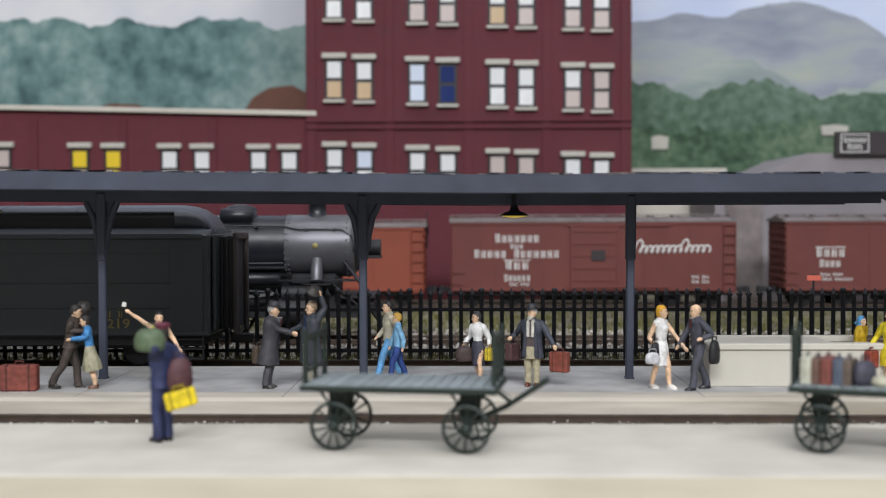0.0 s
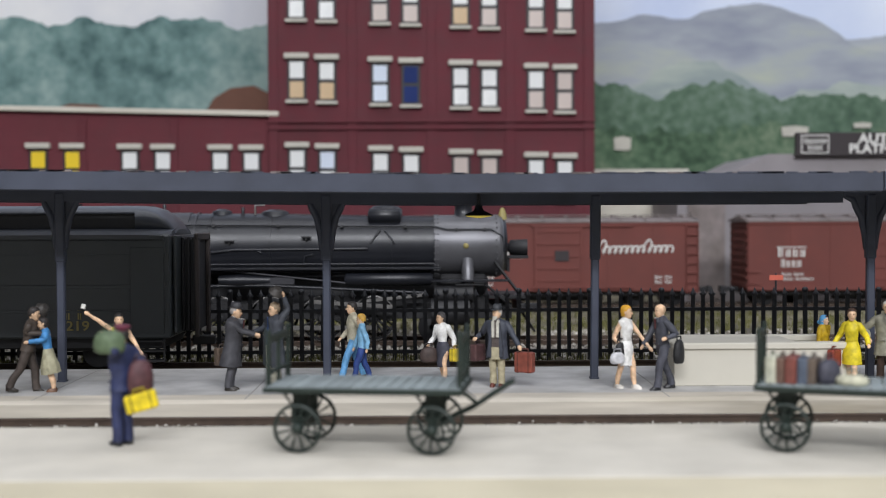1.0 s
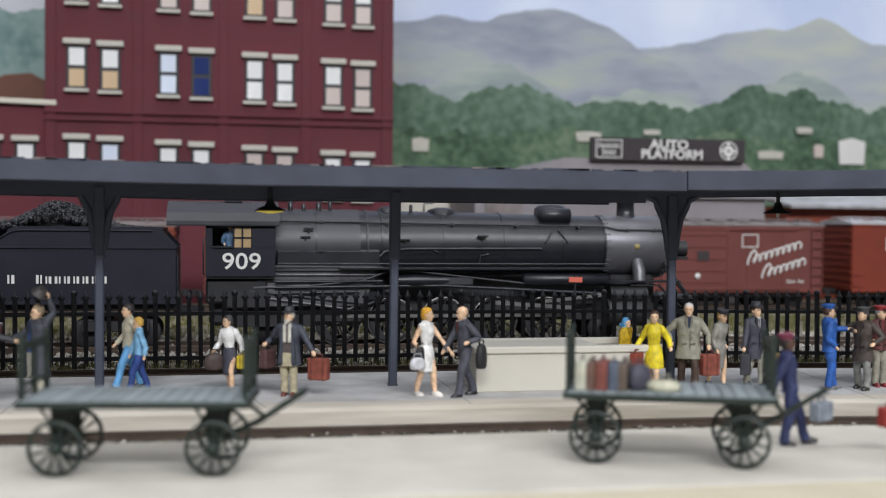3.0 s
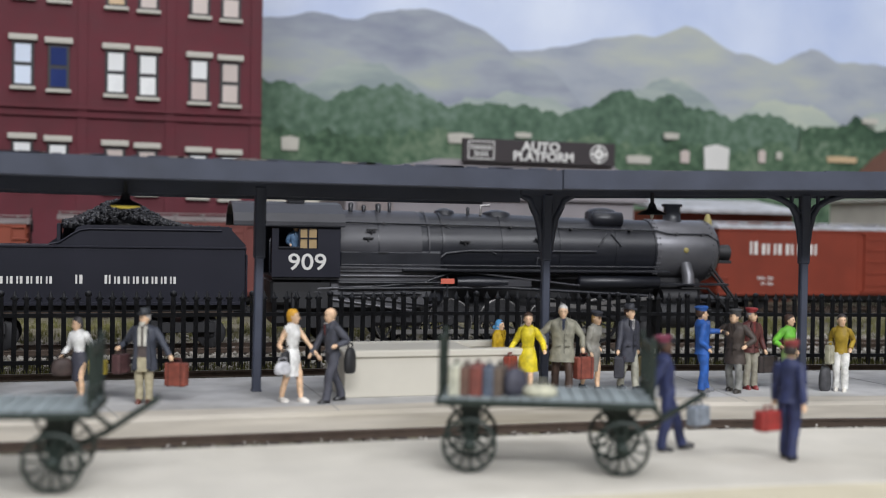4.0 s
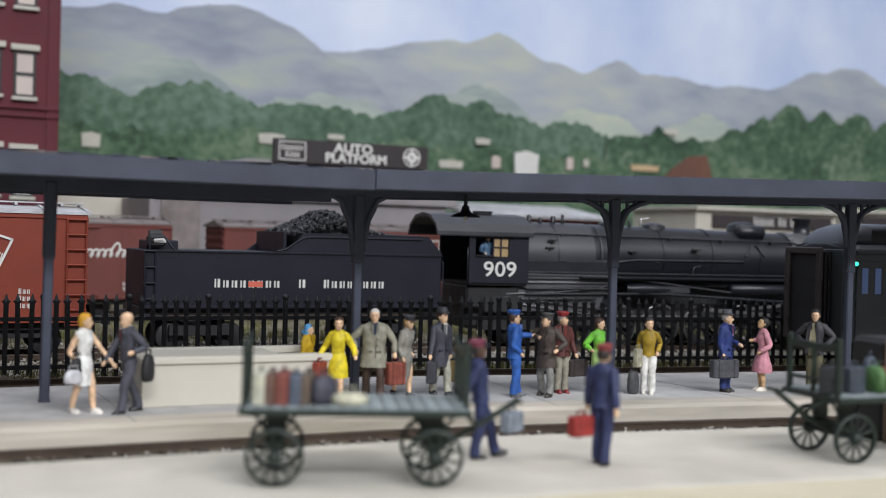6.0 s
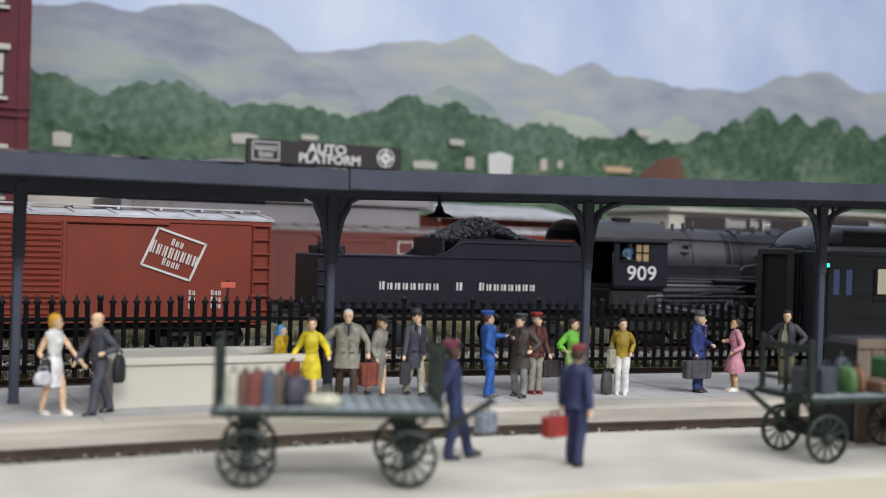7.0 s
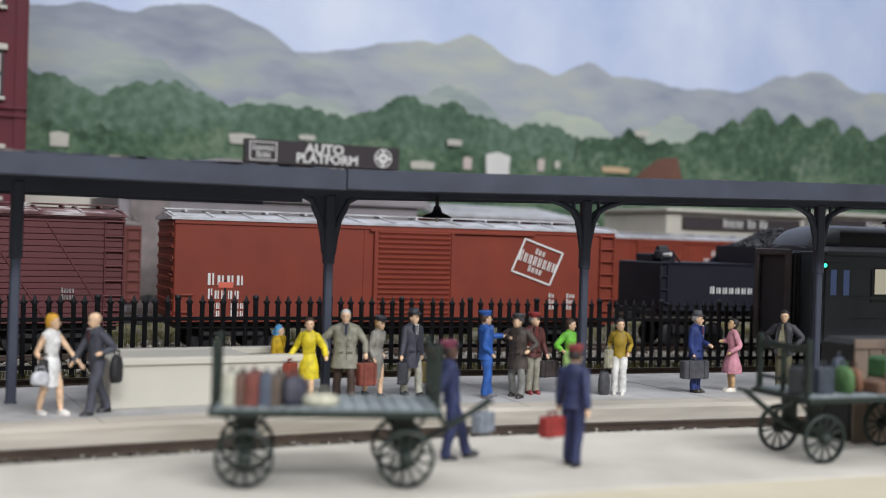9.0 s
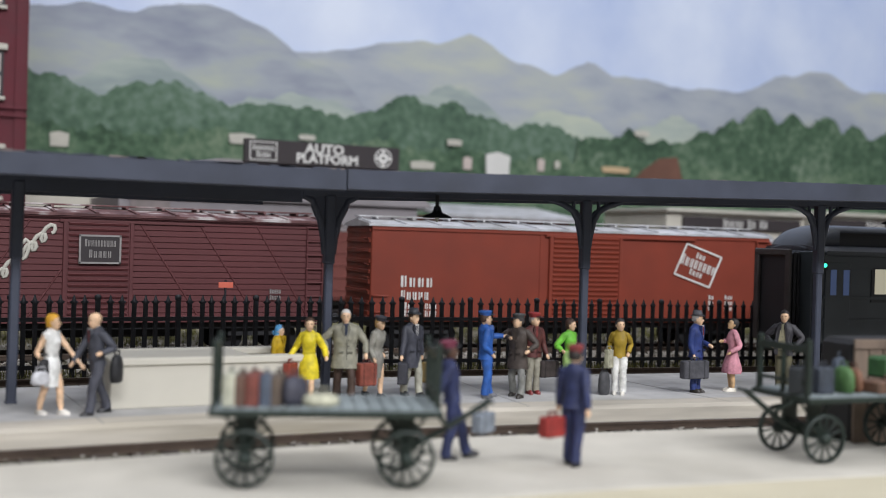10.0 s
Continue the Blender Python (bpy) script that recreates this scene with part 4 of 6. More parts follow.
def coach(label, length, windows, place):
    c = thing("passenger_coach", label, "railway coach", place, "parked coaches")
    part("body", Shape().box((length / 2, 0, 1.95), (length, 2.96, 2.65), COACH, bevel=0.02), c)
    low = [(-1.56, 3.2), (-1.57, 3.27), (-1.35, 3.37), (-0.9, 3.42), (0.9, 3.42), (1.35, 3.37), (1.57, 3.27), (1.56, 3.2)]
    part("lower_roof", Shape().loft([[(x, y * k, z) for y, z in low] for x, k in ((0.02, 0.8), (0.3, 0.97), (0.6, 1), (length - 0.6, 1), (length - 0.3, 0.97), (length - 0.02, 0.8))], COACHROOF, True, False), c)
    part("clerestory", Shape().box((length / 2, 0, 3.6), (length - 1.8, 1.84, 0.5), SOOT, bevel=0.02), c, "dark clerestory wall")
    crown = [(-1.0, 3.8), (-1.02, 3.86), (-0.78, 3.96), (-0.4, 4.02), (0.4, 4.02), (0.78, 3.96), (1.02, 3.86), (1.0, 3.8)]
    part("roof", Shape().loft([[(x, y, z) for y, z in crown] for x in (0.98, length - 0.98)], COACHROOF, True, True), c, "rounded grey roof")
    for x0, e in ((0.0, 1), (length, -1)):
        part("roof_hood", Shape().loft([[(x0 + e * x, y * k, max(3.3, z - d) if 0 < n < 7 else 3.3) for n, (y, z) in enumerate(crown)]
                                        for x, k, d in ((0.0, 0.86, 0.62), (0.06, 0.92, 0.48), (0.2, 0.97, 0.3), (0.45, 1, 0.12), (0.75, 1, 0.03), (1.0, 1, 0))], COACHROOF, True, True), c, "roof end curved down over the vestibule")
    for i in range(int(length / 2.0) - 1):
        part("roof_seam", Shape().loft([[(1.6 + i * 2.0 + dx, y * 1.004, z + 0.012) for y, z in crown] for dx in (0, 0.05)], COACHROOF, False), c)
    part("eave", Shape().box((length / 2, -1.5, 3.2), (length - 0.3, 0.12, 0.1), COACH), c)
    part("belt_rail", Shape().box((length / 2, -1.49, 1.95), (length - 0.2, 0.06, 0.08), COACH).box((length / 2, -1.49, 1.32), (length - 0.2, 0.06, 0.06), COACH), c)
    part("letterboard", Shape().box((length / 2, -1.49, 2.95), (length - 0.2, 0.05, 0.36), COACH), c)
    part("underframe", Shape().box((length / 2, 0, 0.5), (length - 0.5, 2.5, 0.3), SOOT).box((length / 2, -0.9, 0.2), (length * 0.3, 0.7, 0.45), SOOT).box((length * 0.3, -1.0, 0.15), (1.4, 0.5, 0.5), SOOT), c)
    for e, x in ((-1, -0.02), (1, length + 0.02)):
        v = part("vestibule", Shape().box((x + e * 0.02, 0, 2.0), (0.06, 2.4, 2.4), COACH, bevel=0.2), c, "folded diaphragm at the coach end")
        # solid folds; all but the first painted near-black as the frame's shaded opening
        for i, (o, w, h) in enumerate(((0.06, 2.5, 2.5), (0.15, 1.5, 2.45), (0.22, 1.36, 2.4), (0.29, 1.5, 2.45), (0.36, 1.36, 2.4), (0.43, 1.5, 2.45))):
            part("diaphragm_fold", Shape().box((x + e * o, 0, 0.75 + h / 2), (0.075, w, h), COACH if i == 0 else SOOT, bevel=0.2), v)
        fr = Shape()
        for y in (-0.74, 0.74):
            fr.box((x + e * 0.52, y, 1.9), (0.1, 0.22, 2.6), RUSTY, bevel=0.2)
        fr.box((x + e * 0.52, 0, 3.2), (0.1, 1.7, 0.2), RUSTY, bevel=0.3)
        part("striker_plate", fr, v, "brown-edged open frame of the diaphragm")
        part("coupler", Shape().box((x + e * 0.55, 0, 0.45), (0.6, 0.24, 0.24), SOOT), c)
        st = Shape()
        for i in range(3):
            st.box((x - e * 0.55, -1.3, 0.55 - i * 0.25), (0.7, 0.3, 0.05), SOOT)
        for d in (0.2, 0.9):
            st.tube([(x - e * d, -1.42, 0.6), (x - e * d, -1.42, 0.03)], 0.03, SOOT, 5)
        part("step", st, c)
        part("vestibule_door", Shape().box((x - e * 0.6, -1.5, 1.85), (0.85, 0.05, 2.2), COACH, bevel=0.2), c)
        truck_gear(c, x - e * 2.9)
    for i, x in enumerate(windows):
        w = part("window", Shape().box((0, 0, 0), (0.78, 0.05, 1.0), SASH, bevel=0.1), c, "", at(x, -1.49, 2.32))
        part("pane", Shape().box((0, -0.02, 0.1), (0.56, 0.03, 0.72), CREAMPANE), w)
    return c


left = coach("dark green-black passenger coach with grey roof, parked beside the platform", 17.2, (), at(-23.85, 31.1, 0))
num = Shape()
bars(num, 14.75, -1.495, 1.22, [1, 1], 0.2, DULLGOLD)
part("wording", num, left, "dull gold initials")
lettering("wording", "219", 0.34, DULLGOLD, left, at(14.85, -1.5, 0.95, 90, 0, 0), 0.006, 1.2)
right = coach("dark grey-green passenger coach with faintly glowing panes, parked beside the platform", 17.2, (2.15, 3.4, 4.7, 6.0, 7.3, 8.6), on(plat, 25.72, 31.1, 0))
for x in (0.42, 0.86):
    part("door_window", Shape().box((x, -1.52, 2.38), (0.2, 0.04, 0.72), BLUEPANE, bevel=0.1).box((x, -1.5, 2.38), (0.34, 0.03, 0.86), SASH, bevel=0.1), right, "glowing blue door window")
mk = Shape().box((-0.02, -1.56, 2.82), (0.34, 0.12, 0.22), SOOT)
mk.lathe([(0.01, -1.64), (0.06, -1.63), (0.06, -1.6), (0.01, -1.6)], GREENLIGHT, 12, Matrix.Translation((0.05, 0, 2.86)))
mk.lathe([(0.02, -1.64), (0.07, -1.63), (0.07, -1.6), (0.02, -1.6)], REDLIGHT, 12, Matrix.Translation((-0.14, 0, 2.82)))
part("marker_lamp", mk, right, "marker lamp showing green")
part("signal_disc", Shape().lathe([(0.02, -1.6), (0.2, -1.6), (0.2, -1.55), (0.02, -1.55)], BLUEPANE, 16, Matrix.Translation((5.6, 0, 0.9))), right, "small blue disc")


# ---- moving train ----
loco = thing("steam_locomotive", "weathered black steam locomotive with graphite smokebox, rolling past the platform", "locomotive")
BZ = 2.78


def ringx(x, r, z, n=28, flat=1.0):
    return [(x, r * math.cos(a), z + r * flat * math.sin(a)) for a in (2 * math.pi * j / n for j in range(n))]


part("boiler", Shape().loft([ringx(x, r, z) for x, r, z in ((0.95, 1.12, 2.75), (3.4, 1.12, 2.75), (3.5, 1.1, 2.76), (6.5, 1.06, BZ), (9.2, 1.0, BZ), (11.25, 0.97, BZ))], LOCO), loco, "weathered black boiler")
part("firebox_casing", Shape().loft([ringx(x, 1.135, 2.75) for x in (1.0, 3.55)], CASING, True), loco, "dusty grey firebox casing")
part("firebox", Shape().box((2.6, 0, 1.9), (3.3, 2.3, 1.7), LOCO, bevel=0.08), loco)
sm = Shape().loft([ringx(x, r, BZ) for x, r in ((11.25, 0.985), (11.3, 1.0), (13.35, 1.0), (13.47, 0.95), (13.52, 0.85))], GRAPHITE)
smoke = part("smokebox", sm, loco, "grey graphite smokebox")
part("smokebox_front", Shape().loft([ringx(x, r, BZ) for x, r in ((13.51, 0.86), (13.6, 0.8), (13.64, 0.45), (13.68, 0.1))], LOCO), smoke)
rv = Shape()
for i in range(30):
    a = 2 * math.pi * i / 30
    for x in (11.32, 11.42, 13.28):
        rv.box((x, 1.0 * math.cos(a), BZ + 1.0 * math.sin(a)), (0.05, 0.05, 0.05), GRAPHITE)
tagged(part("rivets", rv, smoke), kind="stuff")
part("builder_plate", Shape().lathe([(0.02, -1.02), (0.09, -1.015), (0.09, -0.98), (0.02, -0.98)], DULLGOLD, 14, Matrix.Translation((12.3, 0, BZ + 0.02))), smoke, "small round gold builder plate")
for i, x in enumerate((2.2, 4.2, 6.1, 8.0, 9.9, 11.25)):
    r = (1.13, 1.1, 1.08, 1.045, 1.0, 0.99)[i]
    part("boiler_band", Shape().loft([ringx(x, r + 0.012, 2.75 if i < 1 else 2.775), ringx(x + 0.07, r + 0.012, 2.75 if i < 1 else 2.775)], LOCO), loco)
for x, r, z0, z1, n in ((12.25, 0.29, 3.72, 4.3, "smokestack"), (9.75, 0.5, 3.5, 4.12, "sand_dome"), (6.2, 0.42, 3.6, 3.98, "steam_dome"), (4.5, 0.3, 3.65, 4.0, "turret")):
    sh = Shape()
    if n == "smokestack":
        sh.stack([(z0 - 0.1, r + 0.18, r + 0.18, x, 0), (z0 + 0.08, r, r, x, 0), (z1 - 0.1, r - 0.02, r - 0.02, x, 0), (z1 - 0.08, r + 0.05, r + 0.05, x, 0), (z1, r + 0.05, r + 0.05, x, 0)], LOCO, 20)
    else:
        sh.stack([(z0, r * 1.25, r * 1.2, x, 0), (z0 + (z1 - z0) * 0.3, r * 1.08, r * 1.05, x, 0), (z0 + (z1 - z0) * 0.75, r * 1.05, r, x, 0), (z1 - 0.05, r * 0.8, r * 0.75, x, 0), (z1, r * 0.35, r * 0.3, x, 0)], LOCO, 20)
    part(n, sh, loco)
# compressors and tanks on the top and side of the boiler
part("top_tank", Shape().tube([(9.2, -0.55, 3.75), (9.25, -0.55, 3.75), (10.2, -0.55, 3.75), (10.25, -0.55, 3.75)], [0.1, 0.24, 0.24, 0.1], LOCO, 14), loco)
part("air_tank", Shape().tube([(8.5, -1.28, 1.78), (8.56, -1.28, 1.78), (11.2, -1.28, 1.78), (11.26, -1.28, 1.78)], [0.1, 0.2, 0.2, 0.1], LOCO, 14), loco, "long air tank under the running board")
part("pump", Shape().tube([(4.6, -1.25, 1.75), (5.2, -1.25, 1.75), (6.2, -1.25, 1.75)], [0.16, 0.2, 0.14], LOCO, 12), loco)
part("running_board", Shape().box((7.2, -1.25, 2.12), (8.6, 0.55, 0.06), LOCO).box((7.2, 1.25, 2.12), (8.6, 0.55, 0.06), LOCO).box((12.4, -1.2, 1.72), (2.4, 0.5, 0.06), LOCO), loco)
for pts, r in (([(1.1, -1.14, 2.25), (11.3, -1.12, 2.25)], 0.03), ([(1.1, -1.2, 2.02), (8.5, -1.2, 2.0), (11.2, -1.2, 2.0)], 0.035), ([(1.0, -0.92, 3.52), (11.3, -0.84, 3.42), (11.7, -0.9, 3.32), (13.1, -0.9, 3.32), (13.45, -0.92, 3.1), (13.5, -0.9, 2.6)], 0.03),
               ([(3.8, -1.1, 2.2), (4.3, -1.1, 2.62), (5.0, -1.08, 2.7), (9.2, -1.02, 2.72)], 0.045), ([(4.2, -0.85, 3.5), (5.9, -1.08, 2.6)], 0.035), ([(9.6, -0.9, 3.3), (9.3, -1.03, 2.9)], 0.03), ([(9.75, -0.9, 3.3), (10.05, -1.03, 2.9)], 0.03),
               ([(2.0, -1.3, 1.6), (3.6, -1.3, 1.75), (4.4, -1.3, 2.05)], 0.05), ([(1.0, -1.32, 1.55), (6.0, -1.32, 1.6), (11.0, -1.32, 1.35)], 0.05), ([(1.0, -1.33, 1.72), (4.2, -1.33, 1.74)], 0.04), ([(1.0, -1.34, 1.38), (3.5, -1.34, 1.42)], 0.04), ([(7.2, -1.05, 2.2), (7.25, -1.06, 2.5), (7.5, -1.05, 2.55)], 0.03)):
    part("pipe", Shape().tube(pts, r, LOCO, 6), loco)
for x in (2.4, 4.4, 6.4, 8.4, 10.4, 12.0, 12.9):
    z = 3.515 - 0.0097 * (x - 1) if x < 11.5 else 3.32
    part("handrail_stanchion", Shape().tube([(x, -0.68, z - 0.06), (x, -0.94, z)], 0.05, SOOT, 6), loco)
part("steam_pipe", Shape().tube([(12.35, -0.85, 2.35), (12.35, -1.05, 2.0), (12.35, -1.1, 1.3)], [0.18, 0.2, 0.2], GRAPHITE, 12), loco, "grey steam pipe down to the cylinder")
part("bell", Shape().tube([(13.5, -0.1, 4.0), (13.5, -0.1, 3.8), (13.5, -0.1, 3.62)], [0.05, 0.13, 0.15], DULLGOLD, 10), loco, "small brass bell")
hd = Shape().tube([(13.6, 0, 2.72), (13.7, 0, 2.72), (13.75, 0, 2.72), (14.3, 0, 2.72)], [0.12, 0.14, 0.24, 0.27], SOOT, 16)
part("headlight", hd, loco, "black headlight")
part("headlight_bracket", Shape().box((13.95, 0, 2.42), (0.75, 0.5, 0.1), SOOT).box((13.68, 0, 2.2), (0.1, 0.4, 0.5), SOOT), loco)
cab = part("cab", Shape().box((0, -1.48, 2.31), (2.0, 0.08, 0.84), TENDER, bevel=0.05).box((0, 1.48, 2.7), (2.0, 0.08, 1.6), TENDER, bevel=0.05).box((0.95, 0, 2.7), (0.08, 2.95, 1.6), TENDER)
           .box((-0.9, -1.48, 3.05), (0.2, 0.08, 0.68), TENDER).box((0.66, -1.48, 3.05), (0.68, 0.08, 0.68), TENDER).box((0, -1.48, 3.36), (2.0, 0.08, 0.12), TENDER).box((0, 0, 1.86), (1.96, 2.9, 0.08), SOOT), loco, "black cab")
part("cab_roof", Shape().loft([[(x, y, z) for y, z in ((-1.6, 3.36), (-1.6, 3.5), (-1.42, 3.74), (-0.8, 4.02), (0, 4.1), (0.8, 4.02), (1.42, 3.74), (1.6, 3.5), (1.6, 3.36), (1.5, 3.42), (1.3, 3.7), (0.7, 3.93), (0, 4.0), (-0.7, 3.93), (-1.3, 3.7), (-1.5, 3.42))] for x in (-2.1, 1.12)], CASING, True, False), cab, "dusty grey curved cab roof")
part("roof_vent", Shape().box((-0.2, -0.4, 4.1), (0.5, 0.45, 0.1), LOCO).box((-0.2, -0.4, 4.16), (0.56, 0.5, 0.03), LOCO), cab, "sliding roof vent")
part("gutter", Shape().box((-0.5, -1.615, 3.38), (3.2, 0.03, 0.05), LOCO), cab)
part("arm_rest", Shape().box((-0.5, -1.54, 2.75), (0.62, 0.09, 0.05), LOCO), cab)
part("grab_iron", Shape().tube([(-1.03, -1.5, 1.95), (-1.06, -1.53, 2.0), (-1.06, -1.53, 2.95), (-1.03, -1.5, 3.0)], 0.022, LOCO, 6), cab)
part("cab_window", Shape().box((0.05, -1.46, 3.02), (0.5, 0.06, 0.58), YELLOWPANE).box((0.05, -1.5, 3.02), (0.05, 0.05, 0.58), TENDER).box((0.05, -1.5, 3.02), (0.5, 0.05, 0.04), TENDER).box((-0.2, -1.49, 3.02), (0.05, 0.05, 0.6), TENDER), cab, "wooden sash cab window")
lettering("number", "909", 0.67, WHITE, cab, at(0.03, -1.53, 2.31, 90, 0, 0), 0.006, 1.14, label="white cab number")
# dark boxes added to close the see-through gaps under cab and boiler
part("ash_pan", Shape().box((1.4, 0, 1.0), (4.6, 1.9, 1.2), SOOT, bevel=0.1).box((-0.1, 0, 1.45), (1.8, 2.6, 0.75), SOOT, bevel=0.1), loco)
part("gap_fill_and_saddle", Shape().box((7.0, 0, 1.25), (9.6, 1.1, 1.3), SOOT, bevel=0.1).box((12.2, 0, 1.3), (1.6, 1.5, 1.2), SOOT, bevel=0.1), loco)
part("firebox_side", Shape().panel([(0.6, 1.0), (3.6, 1.0), (3.95, 1.75), (3.95, 2.18), (1.0, 2.18), (0.6, 1.7)], -1.24, -1.12, GRAPHITE), loco, "grey dusted firebox side")
for k, (x0, z0, x1, z1) in enumerate(((1.0, 2.06, 4.0, 2.06), (0.9, 1.93, 4.0, 1.93), (0.5, 1.75, 3.9, 1.8), (0.4, 1.55, 2.2, 1.62), (0.3, 1.45, 3.8, 1.05), (0.3, 1.3, 3.2, 0.9))):
    part("pipe", Shape().tube([(x0 - 0.15, -1.2, z0 - 0.1), (x0, -1.28, z0), (x1, -1.28, z1), (x1 + 0.15, -1.2, z1 + 0.06)], 0.04, GRAPHITE if k % 2 else CASING, 6), loco)
for x in (2.25, 3.75):
    part("casing_seam", Shape().loft([ringx(x + dx, 1.15, 2.75) for dx in (0, 0.05)], CASING, False), loco)
for x, z in ((1.9, 3.05), (2.35, 2.62), (2.0, 3.3), (4.9, 2.98), (7.3, 3.1)):
    part("step_bracket", Shape().box((x, -1.12, z), (0.3, 0.12, 0.05), SOOT).box((x, -1.1, z - 0.05), (0.06, 0.1, 0.1), SOOT), loco)
for x, r, h in ((1.5, 0.07, 4.12), (1.9, 0.06, 4.05), (2.35, 0.08, 4.1), (2.7, 0.05, 4.16), (5.2, 0.05, 4.05)):
    part("safety_valve", Shape().stack([(3.75, r * 1.4, r * 1.4, x, -0.25), (3.88, r, r, x, -0.25), (h - 0.04, r * 1.2, r * 1.2, x, -0.25), (h, r * 0.5, r * 0.5, x, -0.25)], LOCO, 10), loco)
part("whistle", Shape().tube([(5.6, -0.3, 3.8), (5.6, -0.3, 4.1), (5.9, -0.3, 4.12)], 0.04, ROD, 6), loco, "small steel whistle")
part("reverse_rod", Shape().tube([(1.0, -1.36, 2.18), (4.2, -1.36, 2.14), (9.0, -1.36, 1.62)], 0.03, CASING, 6), loco, "dark steel reach rod")
part("valve_gear", Shape().box((5.6, -1.34, 1.72), (1.0, 0.08, 0.16), LOCO).box((6.5, -1.34, 1.74), (0.9, 0.06, 0.22), CASING).box((10.1, -1.34, 1.2), (1.9, 0.07, 0.1), ROD, (0, -6, 0)).box((8.8, -1.36, 1.0), (2.6, 0.07, 0.12), ROD, (0, 4, 0)), loco, "steel valve gear rods")
part("front_step", Shape().box((12.4, -1.25, 1.6), (0.9, 0.3, 0.05), SOOT).tube([(12.9, -1.3, 1.6), (13.7, -1.2, 0.9)], 0.04, SOOT, 6).tube([(13.2, -0.95, 2.3), (14.0, -1.1, 1.25)], 0.045, SOOT, 6), loco)
part("frame", Shape().box((6.5, -0.75, 0.75), (14.5, 0.12, 0.5), SOOT).box((6.5, 0.75, 0.75), (14.5, 0.12, 0.5), SOOT), loco)
part("cylinder", Shape().tube([(11.2, -1.25, 0.75), (12.4, -1.25, 0.75)], 0.42, SOOT, 18).tube([(11.3, -1.25, 1.3), (12.5, -1.25, 1.3)], 0.27, SOOT, 14), loco)
part("pilot_deck", Shape().box((13.6, 0, 1.2), (1.2, 2.4, 0.1), SOOT).box((14.0, 0, 0.85), (0.25, 2.6, 0.3), SOOT).tube([(13.2, -0.6, 2.3), (14.0, -0.9, 1.25)], 0.05, SOOT, 6), loco)
pl = Shape()
for i in range(11):
    pl.tube([(14.05, -1.1 + i * 0.22, 0.75), (14.5, -0.5 + i * 0.1, 0.05)], 0.035, SOOT, 5)
part("pilot", pl, loco, "slatted pilot")
part("coupler", Shape().box((14.4, 0, 0.8), (0.7, 0.22, 0.25), SOOT), loco)
DRIVERS = [2.9 + 1.62 * i for i in range(5)]
WR = 0.72


def driver():
    s = Shape()
    for y in (-0.74, 0.74):
        s.lathe([(WR - 0.1, y - 0.07), (WR, y - 0.07), (WR, y + 0.07), (WR - 0.1, y + 0.07)], SOOT, 28, None, True)
        s.lathe([(0.03, y - 0.09), (0.16, y - 0.09), (0.16, y + 0.08), (0.03, y + 0.08)], SOOT, 14)
        for i in range(14):
            a = 2 * math.pi * i / 14
            s.tube([(0.14 * math.cos(a), y, 0.14 * math.sin(a)), (0.64 * math.cos(a), y, 0.64 * math.sin(a))], 0.035, SOOT, 5)
        s.panel([(0.62 * math.cos(a), 0.62 * math.sin(a)) for a in (math.pi + radians(d) for d in range(-50, 51, 20))], y - 0.05, y + 0.05, SOOT)
    s.tube([(0, -0.9, 0), (0, 0.9, 0)], 0.1, SOOT, 10)
    s.lathe([(WR - 0.03, -0.83), (WR - 0.005, -0.83), (WR - 0.005, -0.815), (WR - 0.03, -0.815)], ROD, 28, None, True)
    return s


dm = driver().mesh("driving_wheelset")
drivers = [part("driving_wheelset", dm, loco, "spoked driving wheelset", at(x, 0, WR - 0.2)) for x in DRIVERS]
rod = part("side_rod", Shape().box((DRIVERS[2], 0, 0), (6.9, 0.07, 0.14), ROD, bevel=0.2), loco, "steel side rod", at(0.3, -0.95, WR - 0.2))
for x, r in ((0.9, 0.5), (11.2, 0.42)):
    part("carrying_wheelset", Shape().lathe([(0.05, -0.8), (r, -0.8), (r, -0.66), (0.05, -0.66)], SOOT, 20).lathe([(0.05, 0.66), (r, 0.66), (r, 0.8), (0.05, 0.8)], SOOT, 20).tube([(0, -0.8, 0), (0, 0.8, 0)], 0.07, SOOT, 8), loco, "", at(x, 0, r - 0.2))
part("trailing_truck", Shape().box((0.8, -0.95, 0.55), (2.6, 0.14, 0.36), SOOT).box((0.2, -1.2, 1.2), (1.2, 0.3, 0.5), SOOT), loco)

tender = thing("tender", "black coal tender with white lettering, coupled behind the locomotive", "tender")
part("tank", Shape().box((-4.58, 0, 1.92), (9.16, 2.9, 1.62), TENDER, bevel=0.02), tender)
part("rim", Shape().box((-4.58, -1.47, 2.71), (9.16, 0.05, 0.05), TENDER).box((-4.58, -1.47, 1.13), (9.16, 0.06, 0.08), TENDER), tender)
bk = Shape().panel([(-5.35, 2.7), (-0.1, 2.7), (0.0, 2.78), (-0.5, 3.31), (-4.45, 3.31), (-4.62, 3.24), (-4.78, 2.98), (-5.1, 2.78)], -1.45, -1.38, TENDER).panel([(-5.5, 2.7), (-0.1, 2.7), (0.0, 2.75), (-0.5, 3.31), (-4.7, 3.31)], 1.38, 1.45, TENDER)
bk.box((-5.1, 0, 3.02), (0.1, 2.8, 0.64), TENDER).box((-0.45, 0, 3.0), (0.1, 2.8, 0.58), TENDER)
bk.tube([(-5.35, -1.47, 2.76), (-5.08, -1.47, 2.82), (-4.76, -1.47, 3.04), (-4.55, -1.47, 3.16), (-4.3, -1.47, 3.2), (-0.7, -1.47, 3.2)], 0.03, TENDER, 5)
part("coal_bunker", bk, tender)
